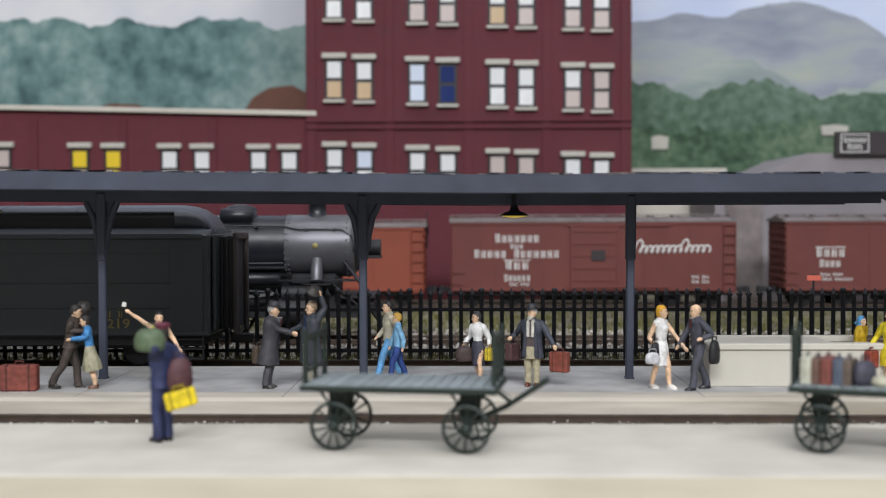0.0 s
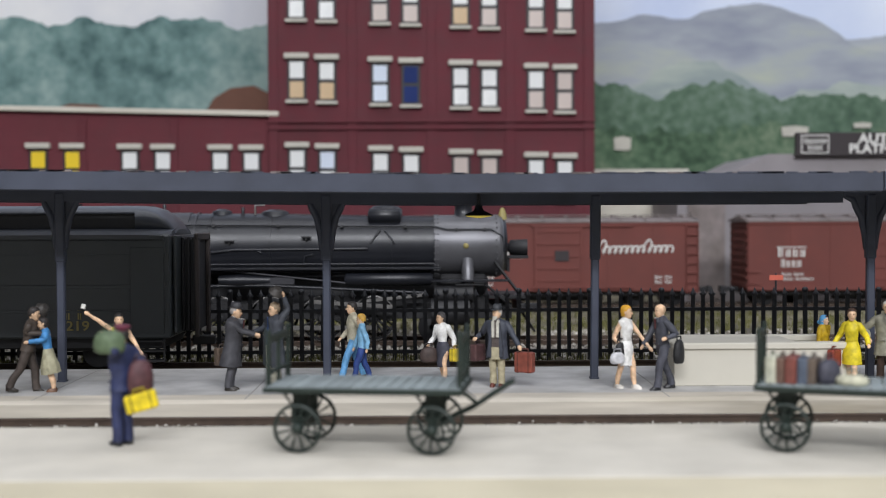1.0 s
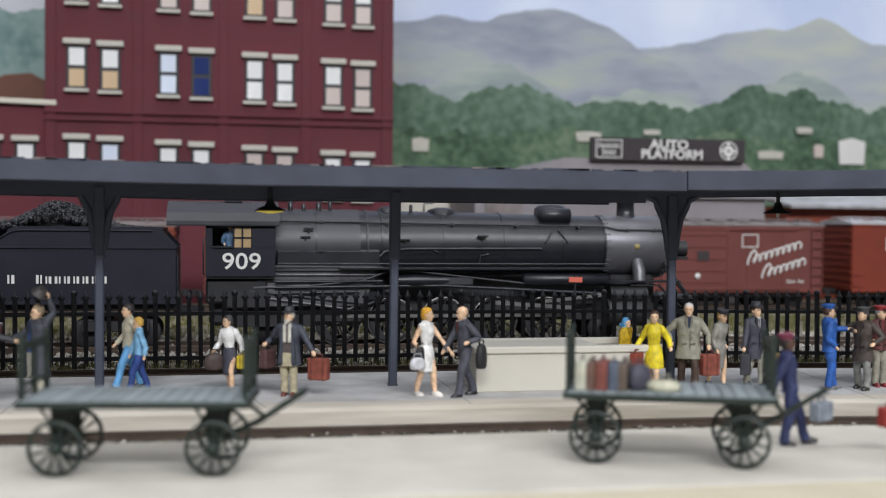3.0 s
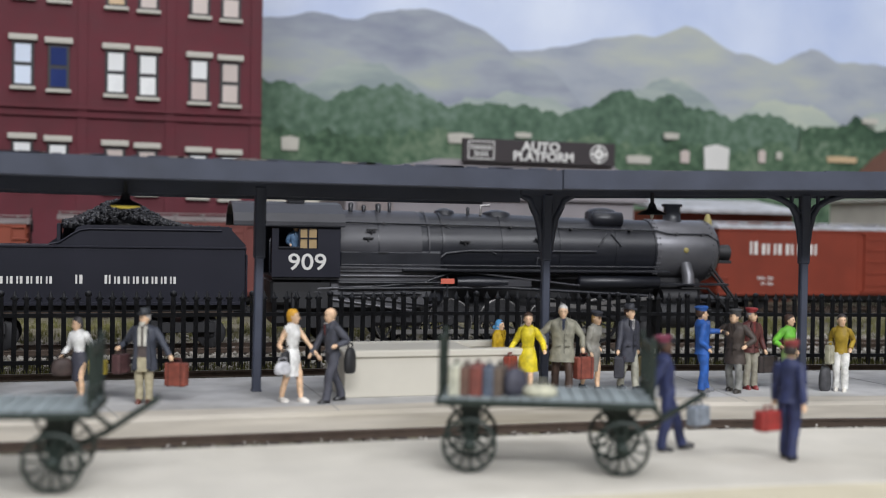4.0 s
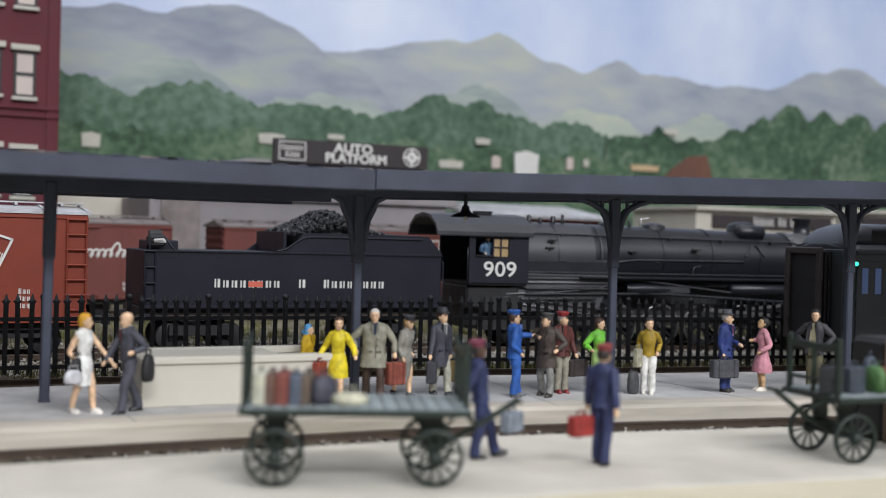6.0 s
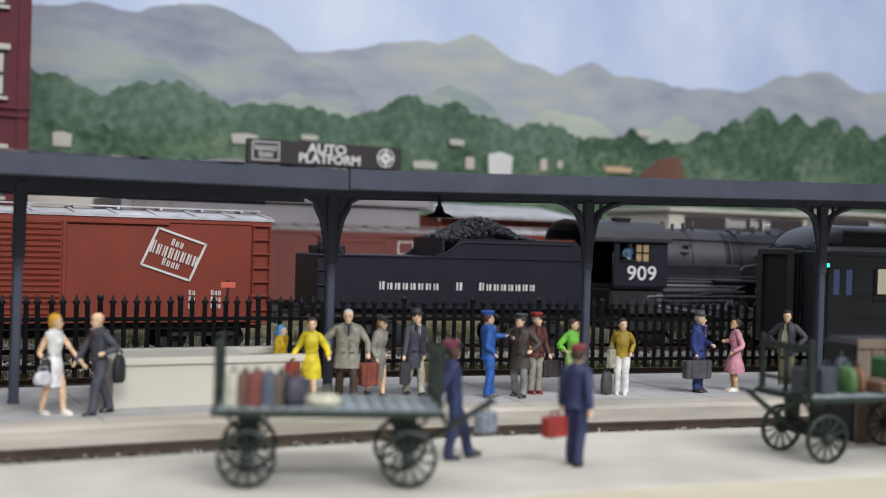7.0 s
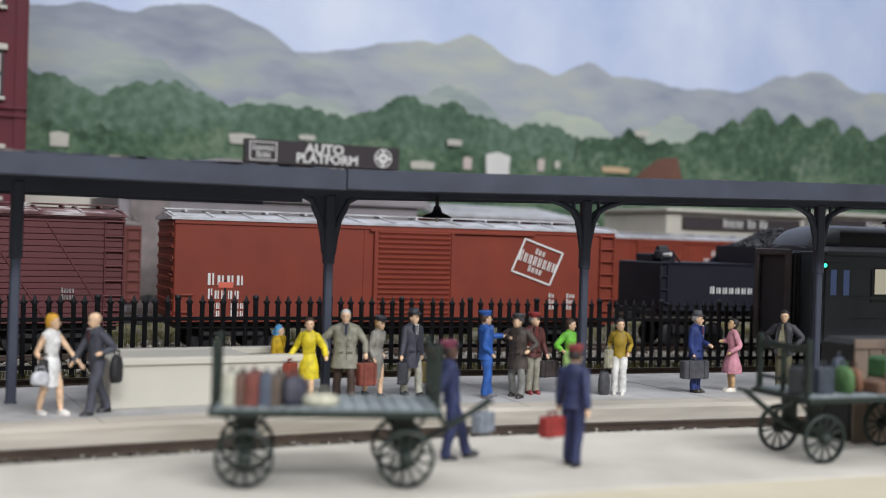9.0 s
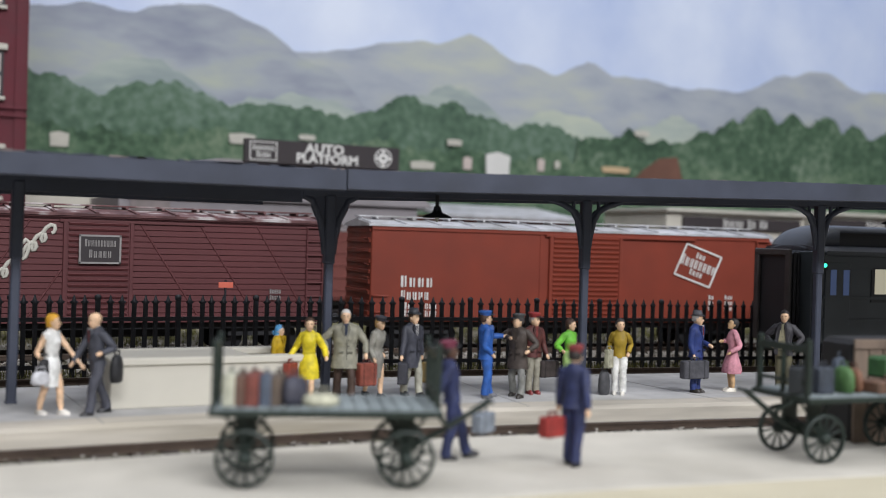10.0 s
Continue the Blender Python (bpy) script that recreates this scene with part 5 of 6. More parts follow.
rnd = random.Random(21)
cs = Shape()
cs.stack([(2.7, 2.2, 1.34, -2.85, 0), (3.2, 2.15, 1.32, -2.85, 0), (3.42, 1.35, 1.0, -3.25, 0), (3.72, 0.72, 0.6, -3.42, 0), (3.92, 0.25, 0.2, -3.45, 0)], COAL, 14)
for i in range(1900):
    x, y = rnd.uniform(-5.0, -0.7), rnd.uniform(-1.3, 1.3)
    z = 3.2 + 0.76 * math.exp(-((x + 3.45) / 1.15) ** 2) * max(0, 1 - (y / 1.6) ** 2) + rnd.uniform(-0.03, 0.06)
    k = rnd.uniform(0.05, 0.11)
    cs.box((x, y, z), (k * 1.5, k * 1.2, k), COAL, (rnd.uniform(0, 180), rnd.uniform(0, 90), rnd.uniform(0, 180)), bevel=0.2)
part("coal_load", cs, tender, "heaped black coal")
part("rear_ladder", ladder(-9.02, -1.5, 0.9, 2.7, 0.3, TENDER), tender)
part("hatch", Shape().box((-8.5, 0, 2.85), (0.9, 1.2, 0.3), TENDER).tube([(-9.0, -1.3, 2.7), (-9.0, -1.3, 3.05), (-8.6, -1.3, 3.1), (-8.3, -1.3, 2.72)], 0.035, TENDER, 6), tender, "water hatch")
lamp_box = part("rear_lamp", Shape().box((-8.75, -0.9, 2.98), (0.5, 0.4, 0.36), SOOT, bevel=0.2).tube([(-8.95, -0.9, 3.16), (-8.6, -0.9, 3.18)], 0.12, SOOT, 10), tender, "black lamp housing on the tender deck")
part("number_board", Shape().box((-8.68, -1.11, 3.0), (0.34, 0.02, 0.13), WHITE, bevel=0), lamp_box, "small white number plate")
for x, e in ((-9.1, -1), (-0.03, 1)):
    part("handrail", Shape().tube([(x, -1.5, 2.55), (x + e * 0.04, -1.52, 2.5), (x + e * 0.04, -1.52, 1.3), (x, -1.5, 1.25)], 0.022, TENDER, 6), tender)
part("frame", Shape().box((-4.6, 0, 1.0), (9.3, 2.5, 0.22), SOOT).box((-9.36, 0, 0.85), (0.5, 0.22, 0.25), SOOT).box((0.3, 0, 0.85), (0.9, 0.3, 0.2), SOOT), tender)
rb = Shape()
for i in range(44):
    rb.box((-9.0 + i * 0.205, -1.462, 1.24), (0.035, 0.03, 0.035), TENDER, bevel=0.2)
    rb.box((-9.0 + i * 0.205, -1.462, 2.62), (0.03, 0.02, 0.03), TENDER, bevel=0.2)
tagged(part("rivets", rb, tender), kind="stuff")
for x, words, w in ((-6.22, [8], 1.26), (-4.56, [1], 1.5), (-2.92, [8], 1.26)):
    tagged(part("wording", bars(Shape(), x, -1.462, 1.79, words, 0.2, WHITE, w=w), tender, "white railway lettering"), kind="stuff")
for x in (-7.4, -1.75):
    truck_gear(tender, x)

milw = boxcar("orange-red boxcar with louvred doors, rolling behind the tender", 14.6, RED, ROOFWHITE, (0.1, 2.65), (-1.5,), 0.75, 3.66, "cars of the moving train", True)
wording(milw, [(-5.72, 1.92, [4], 0.28, 1.0), (-5.77, 1.5, [5], 0.24, 0.8), (-6.0, 1.18, [2], 0.17, 0.9), (-5.3, 1.18, [4], 0.17, 0.8), (-6.0, 0.95, [2], 0.17, 0.9), (-5.3, 0.95, [4], 0.17, 0.8),
               (4.9, 1.55, [2], 0.12, 0.9), (5.6, 1.55, [3], 0.12, 0.9), (4.9, 1.36, [2], 0.12, 0.9), (5.6, 1.36, [3], 0.12, 0.9), (4.9, 1.17, [2], 0.12, 0.9), (5.6, 1.17, [3], 0.12, 0.9)])
em = Shape()
turn = Matrix.Translation((4.36, -1.48, 2.64)) @ Matrix.Rotation(radians(18), 4, "Y")
for c, z in (((0.06, 0, 0.56), (1.44, 0.03, 0.06)), ((-0.06, 0, -0.56), (1.44, 0.03, 0.06))):
    em.box(c, z, WHITE, bevel=0, place=turn)
for c in (-0.72, 0.72):
    em.box((c, 0, 0), (0.06, 0.03, 1.16), WHITE, (0, 6, 0), bevel=0, place=turn)
bars(em, 0, 0, 0.3, [3], 0.16, WHITE, w=0.8, place=turn)
bars(em, 0, 0, 0.0, [8], 0.3, WHITE, w=0.6, place=turn)
bars(em, 0, 0, -0.3, [4], 0.17, WHITE, w=0.8, place=turn)
part("emblem", em, milw, "white outlined tilted emblem")

DUSTED = mat("dusted_burgundy_roof", (0.09, 0.035, 0.036), 0.75, vary=0.2, grain=1.6, bump=0.08, tint=(0.5, 0.46, 0.45), spread=0.09, mid=(0.15, 0.07, 0.07))
wood = boxcar("burgundy wooden boxcar with planked sides, rolling behind", 12.4, BURGUNDY, DUSTED, (-0.5, 1.9), (-5.6, -4.0, -2.3, 2.3, 4.0, 5.6), 0.75, 3.66, "cars of the moving train", True)
pk = Shape().box((0, 0, 0), (12.1, 0.05, 0.15), BURGUNDY, bevel=0.2).mesh("plank")
for i in range(17):
    part("plank", pk, wood, "", at(0, -1.465, 0.9 + i * 0.165))
for x0, x1 in ((2.3, 0.6), (4.0, 2.3), (5.6, 4.0), (-2.3, -0.6), (-4.0, -2.3), (-5.6, -4.0)):
    part("brace", Shape().tube([(x0, -1.485, 0.9), (x1, -1.485, 3.5)], 0.03, BURGUNDY, 4), wood)
DULL = mat("dulled_white_paint", (0.3, 0.28, 0.27), 0.7, vary=0.25, grain=4, bump=0)
em = Shape().box((-0.48, -1.59, 2.74), (1.12, 0.03, 0.8), SIGN, bevel=0)
for c, z in (((-0.48, -1.605, 3.11), (1.12, 0.03, 0.05)), ((-0.48, -1.605, 2.37), (1.12, 0.03, 0.05)), ((-1.02, -1.605, 2.74), (0.05, 0.03, 0.78)), ((0.06, -1.605, 2.74), (0.05, 0.03, 0.78))):
    em.box(c, z, DULL, bevel=0)
em = part("emblem", em, wood, "dark framed square emblem")
part("wording", bars(Shape(), -0.48, -1.61, 2.9, [10], 0.17, DULL, w=0.5), em)
part("wording", bars(Shape(), -0.48, -1.61, 2.6, [5], 0.18, DULL, w=0.7), em)
part("script_wording", squiggle(Shape(), -3.9, -1.75, -1.5, 1.0, 0.34, 9, STONE, 1.0, (0, 5), 0.06), wood, "faded white script climbing the planks")
part("wording", bars(bars(Shape(), 4.6, -1.53, 1.6, [5], 0.12, DULL, w=0.6), 4.6, -1.53, 1.42, [5], 0.12, DULL, w=0.6), wood)


# ---- figurines: each one painted plastic figure ----
SKIN, TAN = (0.78, 0.52, 0.33), (0.62, 0.4, 0.21)
DARK, BROWNH, BLOND, GREYH, AUBURN = (0.025, 0.02, 0.018), (0.07, 0.035, 0.02), (0.62, 0.36, 0.06), (0.35, 0.33, 0.32), (0.7, 0.36, 0.03)


def flowing(rows, k=3):
    """Rows of numbers with smooth rows put between them."""
    out, r = [], [np.array(q, float) for q in rows]
    for i in range(len(r) - 1):
        a, b, c, d = r[max(i - 1, 0)], r[i], r[i + 1], r[min(i + 2, len(r) - 1)]
        for j in range(k):
            t = j / k
            out.append(tuple(0.5 * (2 * b + (c - a) * t + (2 * a - 5 * b + 4 * c - d) * t * t + (3 * b - a - 3 * c + d) * t ** 3)))
    return out + [tuple(r[-1])]


def figure(label, x, y, face, top, low, skin=SKIN, hair=BROWNH, h=1.74, hat=None, cap=None, coat=0.0, skirt=0.0, stride=0.0, left=(-0.24, -0.05, 0.78), right=(0.24, -0.05, 0.78),
           shoes=(0.03, 0.025, 0.02), shirt=None, lean=0.0, sleeves=True, base=0.0, group="figurines on the platform", legs=True, scarf=None, wide=1.0, lower_skin=False, place=None, vest=None, beard=None,
           elbow=(0.22, 0.9, -0.35), nod=0.0, bulk=1.0, gaze=0.0, tie=(0.2, 0.03, 0.03), part_legs=1.0):
    """A standing figure that faces -y at face 0 (turned towards the middle of the aisle); left and right are hand places (from its middle) in its own space."""
    s = Shape()
    k = h / 1.74
    T, L, S, H, SH = paint(*top), paint(*low), paint(*skin, 0.5), paint(*hair), paint(*shoes, 0.4)
    tilt = Matrix.Rotation(radians(lean), 4, "X")
    sc = Matrix.Diagonal((k, k, k, 1)) @ tilt
    hp = sc @ Matrix.Translation((0, -0.012, 1.56)) @ Matrix.Rotation(radians(gaze), 4, "Z") @ Matrix.Rotation(radians(nod), 4, "X") @ Matrix.Scale(1.04, 4) @ Matrix.Translation((0, 0, -1.6))
    if legs:
        for e in (-1, 1):
            f = stride * e * -0.5
            bare = skirt or lower_skin
            hip, knee, foot = (0.08 * e, 0, 0.86), (0.088 * e * part_legs, f * 0.5 - 0.035, 0.47), (0.09 * e * part_legs, f, 0.07)
            radii = [0.095, 0.088, 0.062, 0.06, 0.036] if bare else [0.1, 0.098, 0.08, 0.076, 0.08]
            path = flowing([(*p, r) for p, r in zip((hip, (0.086 * e, f * 0.22 - 0.012, 0.66), knee, (0.09 * e * part_legs, f * 0.78, 0.25), foot), radii)])
            s.tube([p[:3] for p in path], [p[3] for p in path], S if bare else L, 10, place=sc)
            s.loft([[(foot[0] + a * 0.042, f + b, z) for a, b in ((-1, 0.06), (1, 0.06), (1.1, -0.05), (0.9, -0.15), (0, -0.185), (-0.9, -0.15), (-1.1, -0.05))] for z in (0.0, 0.045)]
                   + [[(foot[0] + a * 0.036, f + b, 0.09) for a, b in ((-1, 0.05), (1, 0.05), (1, -0.02), (0.8, -0.08), (0, -0.09), (-0.8, -0.08), (-1, -0.02))]], SH, place=sc)
    if skirt:
        rings = []
        for z, rx, ry, _, cy in flowing([(1.0, 0.128, 0.098, 0, 0), (0.93, 0.155, 0.122, 0, 0), (0.84, 0.18, 0.145, 0, 0), (0.98 - skirt * 0.65, 0.185 * wide, 0.155 * wide, 0, -0.01), (0.98 - skirt, 0.19 * wide, 0.165 * wide, 0, -0.005)], 2):
            fold = (wide - 0.8) * 0.16 * max(0.0, (0.9 - z) / 0.4)
            rings.append([(rx * (1 + fold * math.cos(9 * a)) * math.cos(a), cy + ry * (1 + fold * math.cos(9 * a)) * math.sin(a), z) for a in (2 * math.pi * q / 28 for q in range(28))])
        s.loft(rings, L, place=sc)
    bot = 0.84 - coat
    flare = 1.0 + coat * 0.45
    if skirt and not coat:
        rows = [(0.97, 0.132, 0.102, 0, 0), (1.04, 0.126, 0.1, 0, 0), (1.16, 0.148, 0.118, 0, -0.012), (1.25, 0.158, 0.128, 0, -0.022), (1.35, 0.165, 0.11, 0, -0.004), (1.42, 0.128, 0.085, 0, 0.008), (1.47, 0.06, 0.06, 0, 0.01)]
    else:
        rows = [(bot, 0.178 * flare, 0.14 * flare, 0, 0.01)]
        if coat:
            rows += [(0.84 - coat * 0.45, 0.176 * (1 + coat * 0.2), 0.132 * (1 + coat * 0.2), 0, 0.005)]
        rows += [(0.9, 0.168, 0.125, 0, 0), (1.04, 0.16, 0.118, 0, 0), (1.2, 0.182, 0.13, 0, -0.012), (1.33, 0.198, 0.122, 0, 0), (1.41, 0.168, 0.098, 0, 0.01), (1.455, 0.1, 0.08, 0, 0.012), (1.485, 0.062, 0.062, 0, 0.01)]
    swell = bulk * (1.07 if coat else 1.0)
    rows = [(a, b * (swell if a < 1.45 else 1), c * (swell if a < 1.45 else 1), d, e) for a, b, c, d, e in rows]
    s.stack(flowing(rows), T, 18, place=sc)
    front = 0.125 * swell
    if skirt and not coat and top == low:
        s.stack([(0.985, 0.134, 0.104, 0, 0), (1.0, 0.138, 0.108, 0, 0), (1.025, 0.134, 0.104, 0, 0)], paint(*[v * 0.8 for v in top]), 18, place=sc)
    if shirt or coat:
        for e in (-1, 1):
            s.panel([(0.02 * e, 1.16), (0.085 * e, 1.36), (0.06 * e, 1.45), (0.03 * e, 1.43)], -front - 0.022, -0.08, paint(*[v * 0.75 for v in top]), sc)
            if not vest:
                s.box((0.09 * e, -front - 0.005, 0.92), (0.09, 0.03, 0.025), paint(*[v * 0.6 for v in top]), place=sc)
    if vest:
        V = paint(*vest)
        s.panel([(-0.085, 0.86), (0.085, 0.86), (0.075, 1.28), (0.04, 1.43), (-0.04, 1.43), (-0.075, 1.28)], -front - 0.02, -0.08, V, sc)
        s.panel([(-0.1, bot - 0.01), (0.1, bot - 0.01), (0.085, 0.87), (-0.085, 0.87)], -front - 0.035, -0.08, L, sc)
        for z in (0.95, 1.05, 1.15):
            s.box((0, -front - 0.022, z), (0.018, 0.012, 0.018), paint(*[v * 0.4 for v in vest]), place=sc)
        for e in (-1, 1):
            s.panel([(0.085 * e, bot + 0.03), (0.17 * e, bot + 0.05), (0.13 * e, 1.2), (0.085 * e, 1.38), (0.04 * e, 1.42), (0.075 * e, 1.1)], -front - 0.045, -0.1, paint(*[v * 0.85 for v in top]), sc)
    elif coat:
        s.box((0.02, -front - 0.004, 0.98), (0.012, 0.02, 0.4), paint(*[v * 0.4 for v in top]), place=sc)
        for z in (0.9, 1.03, 1.15):
            s.box((0.05, -front - 0.01, z), (0.022, 0.02, 0.022), paint(*[v * 0.3 for v in top]), place=sc)
    if shirt:
        s.panel([(-0.05, 1.45), (0.05, 1.45), (0.012, 1.2), (-0.012, 1.2)], -front - 0.014, -0.08, paint(*shirt), sc)
        s.box((0, -front - 0.016, 1.33), (0.022, 0.016, 0.2), paint(*tie), place=sc)
        s.stack([(1.435, 0.07, 0.068, 0, 0.004), (1.49, 0.062, 0.06, 0, 0)], paint(*shirt), 12, place=sc)
    s.tube([(0, 0.012, 1.43), (0, 0, 1.55)], [0.06, 0.052], S, 10, place=sc)
    head = ((1.495, 0.03, 0.036, 0, -0.045), (1.52, 0.052, 0.062, 0, -0.03), (1.56, 0.068, 0.082, 0, -0.016), (1.61, 0.078, 0.096, 0, -0.006), (1.66, 0.079, 0.098, 0, 0), (1.705, 0.066, 0.082, 0, 0.005), (1.735, 0.036, 0.045, 0, 0.008), (1.745, 0.008, 0.01, 0, 0.008))
    s.stack(flowing([(a, b * 1.1, c * 1.1, d, e) for a, b, c, d, e in head], 2), S, 14, place=hp)
    s.loft([[(a * w, -0.1 + d, z) for a in (-1, 1)] + [(0, -0.1 - o, z)] for z, w, d, o in ((1.575, 0.018, 0.02, 0.03), (1.59, 0.02, 0.02, 0.036), (1.64, 0.011, 0.02, 0.004))], S, place=hp)
    for e in (-1, 1):
        s.box((0.032 * e, -0.099, 1.637), (0.028, 0.02, 0.012), paint(0.06, 0.04, 0.03), place=hp)
        s.box((0.086 * e, 0.005, 1.61), (0.018, 0.034, 0.05), S, place=hp, bevel=0.3)
    s.box((0, -0.1, 1.55), (0.04, 0.014, 0.012), paint(skin[0] * 0.75, skin[1] * 0.5, skin[2] * 0.5), place=hp)
    if hair is not SKIN:
        s.stack(flowing([(a, b * 1.1, c * 1.1, d, e) for a, b, c, d, e in ((1.53 if skirt else 1.57, 0.062, 0.05, 0, 0.045), (1.61, 0.084, 0.08, 0, 0.026), (1.665, 0.087, 0.092, 0, 0.016), (1.72, 0.074, 0.086, 0, 0.006), (1.752, 0.045, 0.055, 0, 0.006), (1.765, 0.01, 0.015, 0, 0.008))], 2), H, 14, place=hp)
    if hat:
        m = paint(*hat)
        brim = [(0.128 * math.cos(a), 0.15 * math.sin(a), 1.69 + 0.014 * math.cos(2 * a)) for a in (2 * math.pi * q / 20 for q in range(20))]
        s.loft([[(0.6 * p, 0.62 * q, 1.692) for p, q, z in brim], brim, [(p, q, z + 0.012) for p, q, z in brim], [(0.68 * p, 0.7 * q, 1.706) for p, q, z in brim], [(0.64 * p, 0.66 * q, 1.77) for p, q, z in brim], [(0.5 * p, 0.58 * q, 1.806) for p, q, z in brim], [(0.2 * p, 0.4 * q, 1.795) for p, q, z in brim]], m, place=hp)
        s.stack([(1.705, 0.091, 0.109, 0, 0), (1.728, 0.089, 0.107, 0, 0)], paint(*[v * 0.5 for v in hat]), 18, place=hp)
    if cap:
        m = paint(*cap)
        s.stack(flowing([(a, b * 1.06, c * 1.06, d, e) for a, b, c, d, e in ((1.68, 0.09, 0.1, 0, 0), (1.715, 0.094, 0.106, 0, 0), (1.75, 0.112, 0.126, 0, 0.004), (1.775, 0.1, 0.112, 0, 0.006), (1.785, 0.03, 0.03, 0, 0.006))], 2), m, 16, place=hp)
        s.panel([(-0.07, 1.685), (0.07, 1.685), (0.05, 1.7), (-0.05, 1.7)], -0.17, -0.08, paint(0.02, 0.02, 0.025), hp)
    if scarf:
        s.stack(flowing([(a, b * 1.14, c * 1.12, d, e) for a, b, c, d, e in ((1.47, 0.1, 0.075, 0, 0.05), (1.52, 0.07, 0.075, 0, 0.035), (1.6, 0.086, 0.092, 0, 0.026), (1.69, 0.088, 0.096, 0, 0.014), (1.75, 0.06, 0.068, 0, 0.012), (1.77, 0.012, 0.012, 0, 0.01))], 2), paint(*scarf), 14, place=hp)
        s.box((0, 0.14, 1.56), (0.12, 0.1, 0.1), paint(*scarf), (35, 0, 0), bevel=0.3, place=hp)
    if beard:
        s.stack([(1.44, 0.02, 0.02, 0, -0.085), (1.5, 0.052, 0.05, 0, -0.07), (1.555, 0.068, 0.06, 0, -0.05), (1.585, 0.05, 0.04, 0, -0.05)], paint(*beard), 10, place=hp)
        for e in (-1, 1):
            s.panel([(0.02 * e, 1.08), (0.07 * e, 1.08), (0.085 * e, 1.4), (0.05 * e, 1.46), (0.02 * e, 1.4)], -front - 0.05, -0.08, paint(*beard), sc)
    wd = 0.148 if skirt and not coat else 0.172 * min(bulk, 1.12)
    for e, hand in ((-1, left), (1, right)):
        sh = Vector((wd * e, 0.01, 1.365))
        hd = Vector(hand)
        mid = (sh + hd) / 2
        d = (hd - sh).length
        slack = math.sqrt(max(0.0, 0.3 ** 2 - (d / 2) ** 2)) if d < 0.6 else 0.0
        mid += Vector((elbow[0] * e, elbow[1], elbow[2])).normalized() * slack
        wrist = hd + (mid - hd).normalized() * 0.055
        thick = [0.074, 0.076, 0.062, 0.058, 0.05] if sleeves else [0.058, 0.052, 0.042, 0.038, 0.028]
        path = flowing([(*p, r) for p, r in zip((sh, (sh + mid) / 2, mid, (mid + wrist) / 2, wrist), thick)])
        s.stack([(1.3, 0.05, 0.05, sh.x, sh.y), (1.36, 0.078 if sleeves else 0.06, 0.075 if sleeves else 0.058, sh.x, sh.y), (1.41, 0.06, 0.058, sh.x * 0.9, sh.y), (1.425, 0.02, 0.02, sh.x * 0.8, sh.y)], T, 12, place=sc)
        s.tube([p[:3] for p in path], [p[3] for p in path], T if sleeves else S, 10, place=sc)
        tip = hd - (mid - hd).normalized() * 0.06
        s.tube([wrist, hd, (hd + tip) / 2, tip], [0.028, 0.042, 0.04, 0.018], S, 8, 0.75, place=sc)
    s.v = [tuple(Vector(p) + noise.noise_vector(Vector(p) * 6 + Vector((x, y, 0))) * 0.012 + noise.noise_vector(Vector(p) * 17 + Vector((y, x, 0))) * 0.007) for p in s.v]
    return solid("figurine", s, label, "figurine", place if place is not None else at(x, y, base, 0, 0, face - math.degrees(math.atan2(x - 0.4, y - 2.0))), group)


def suitcase(label, x, y, z, turn, size, color, flip=0.0, group="luggage", soft=0.12):
    c = thing("suitcase", label, "suitcase", at(x, y, z, 0, flip, turn), group)
    w, d, h = size
    m = paint(*color)
    dk = paint(*[v * 0.45 for v in color])
    if soft > 0.25:
        prof = ((0, 0.72), (0.08, 0.92), (0.3, 1.0), (0.6, 0.97), (0.85, 0.8), (0.96, 0.55), (1.0, 0.25))
        part("shell", Shape().stack([(h * a, w / 2 * b, d / 2 * b, 0, 0) for a, b in prof], m, 14), c)
    else:
        part("shell", Shape().box((0, 0, h / 2), (w, d, h), m, bevel=soft), c)
    for e in (-0.3, 0.3) if soft < 0.25 else ():
        part("strap", Shape().box((w * e, 0, h / 2), (w * 0.06, d * 1.03, h * 1.02), dk, bevel=0.1), c)
    part("handle", Shape().tube([(-0.09, 0, h), (-0.08, 0, h + 0.07), (0.08, 0, h + 0.07), (0.09, 0, h)], 0.016, dk, 6), c)
    return c


WHITEC, NAVY, BLACKC, CHAR, BLUE = (0.82, 0.81, 0.77), (0.02, 0.03, 0.1), (0.018, 0.018, 0.02), (0.05, 0.05, 0.055), (0.02, 0.07, 0.3)
# embracing pair, waving woman
figure("brown-suited man figurine embracing a woman", -8.7, 24.75, 75, (0.06, 0.045, 0.035), (0.055, 0.042, 0.035), hair=DARK, h=1.84, bulk=1.12, lean=8, stride=0.5, left=(-0.1, -0.34, 1.22), right=(0.16, -0.34, 0.85))
figure("woman figurine in blue cardigan and pale skirt", -8.04, 24.8, -95, (0.06, 0.25, 0.55), (0.35, 0.33, 0.22), hair=DARK, h=1.62, skirt=0.55, wide=1.3, lean=8, left=(-0.12, -0.4, 1.15), right=(0.12, -0.42, 1.22), shoes=(0.15, 0.08, 0.05))
figure("waving woman figurine in a yellow top", -6.58, 24.5, -12, (0.7, 0.62, 0.12), (0.06, 0.06, 0.08), hair=DARK, h=1.7, skirt=0.5, left=(-0.64, -0.12, 1.74), right=(0.46, -0.02, 0.86), sleeves=False, gaze=15)
figure("man figurine in black overcoat and hat shaking hands", -4.34, 24.8, 72, (0.052, 0.052, 0.06), (0.075, 0.075, 0.085), hat=(0.035, 0.035, 0.04), hair=GREYH, coat=0.34, h=1.86, lean=5, bulk=1.28, shirt=(0.6, 0.58, 0.55), left=(-0.04, -0.5, 1.16), right=(0.1, -0.46, 1.12))
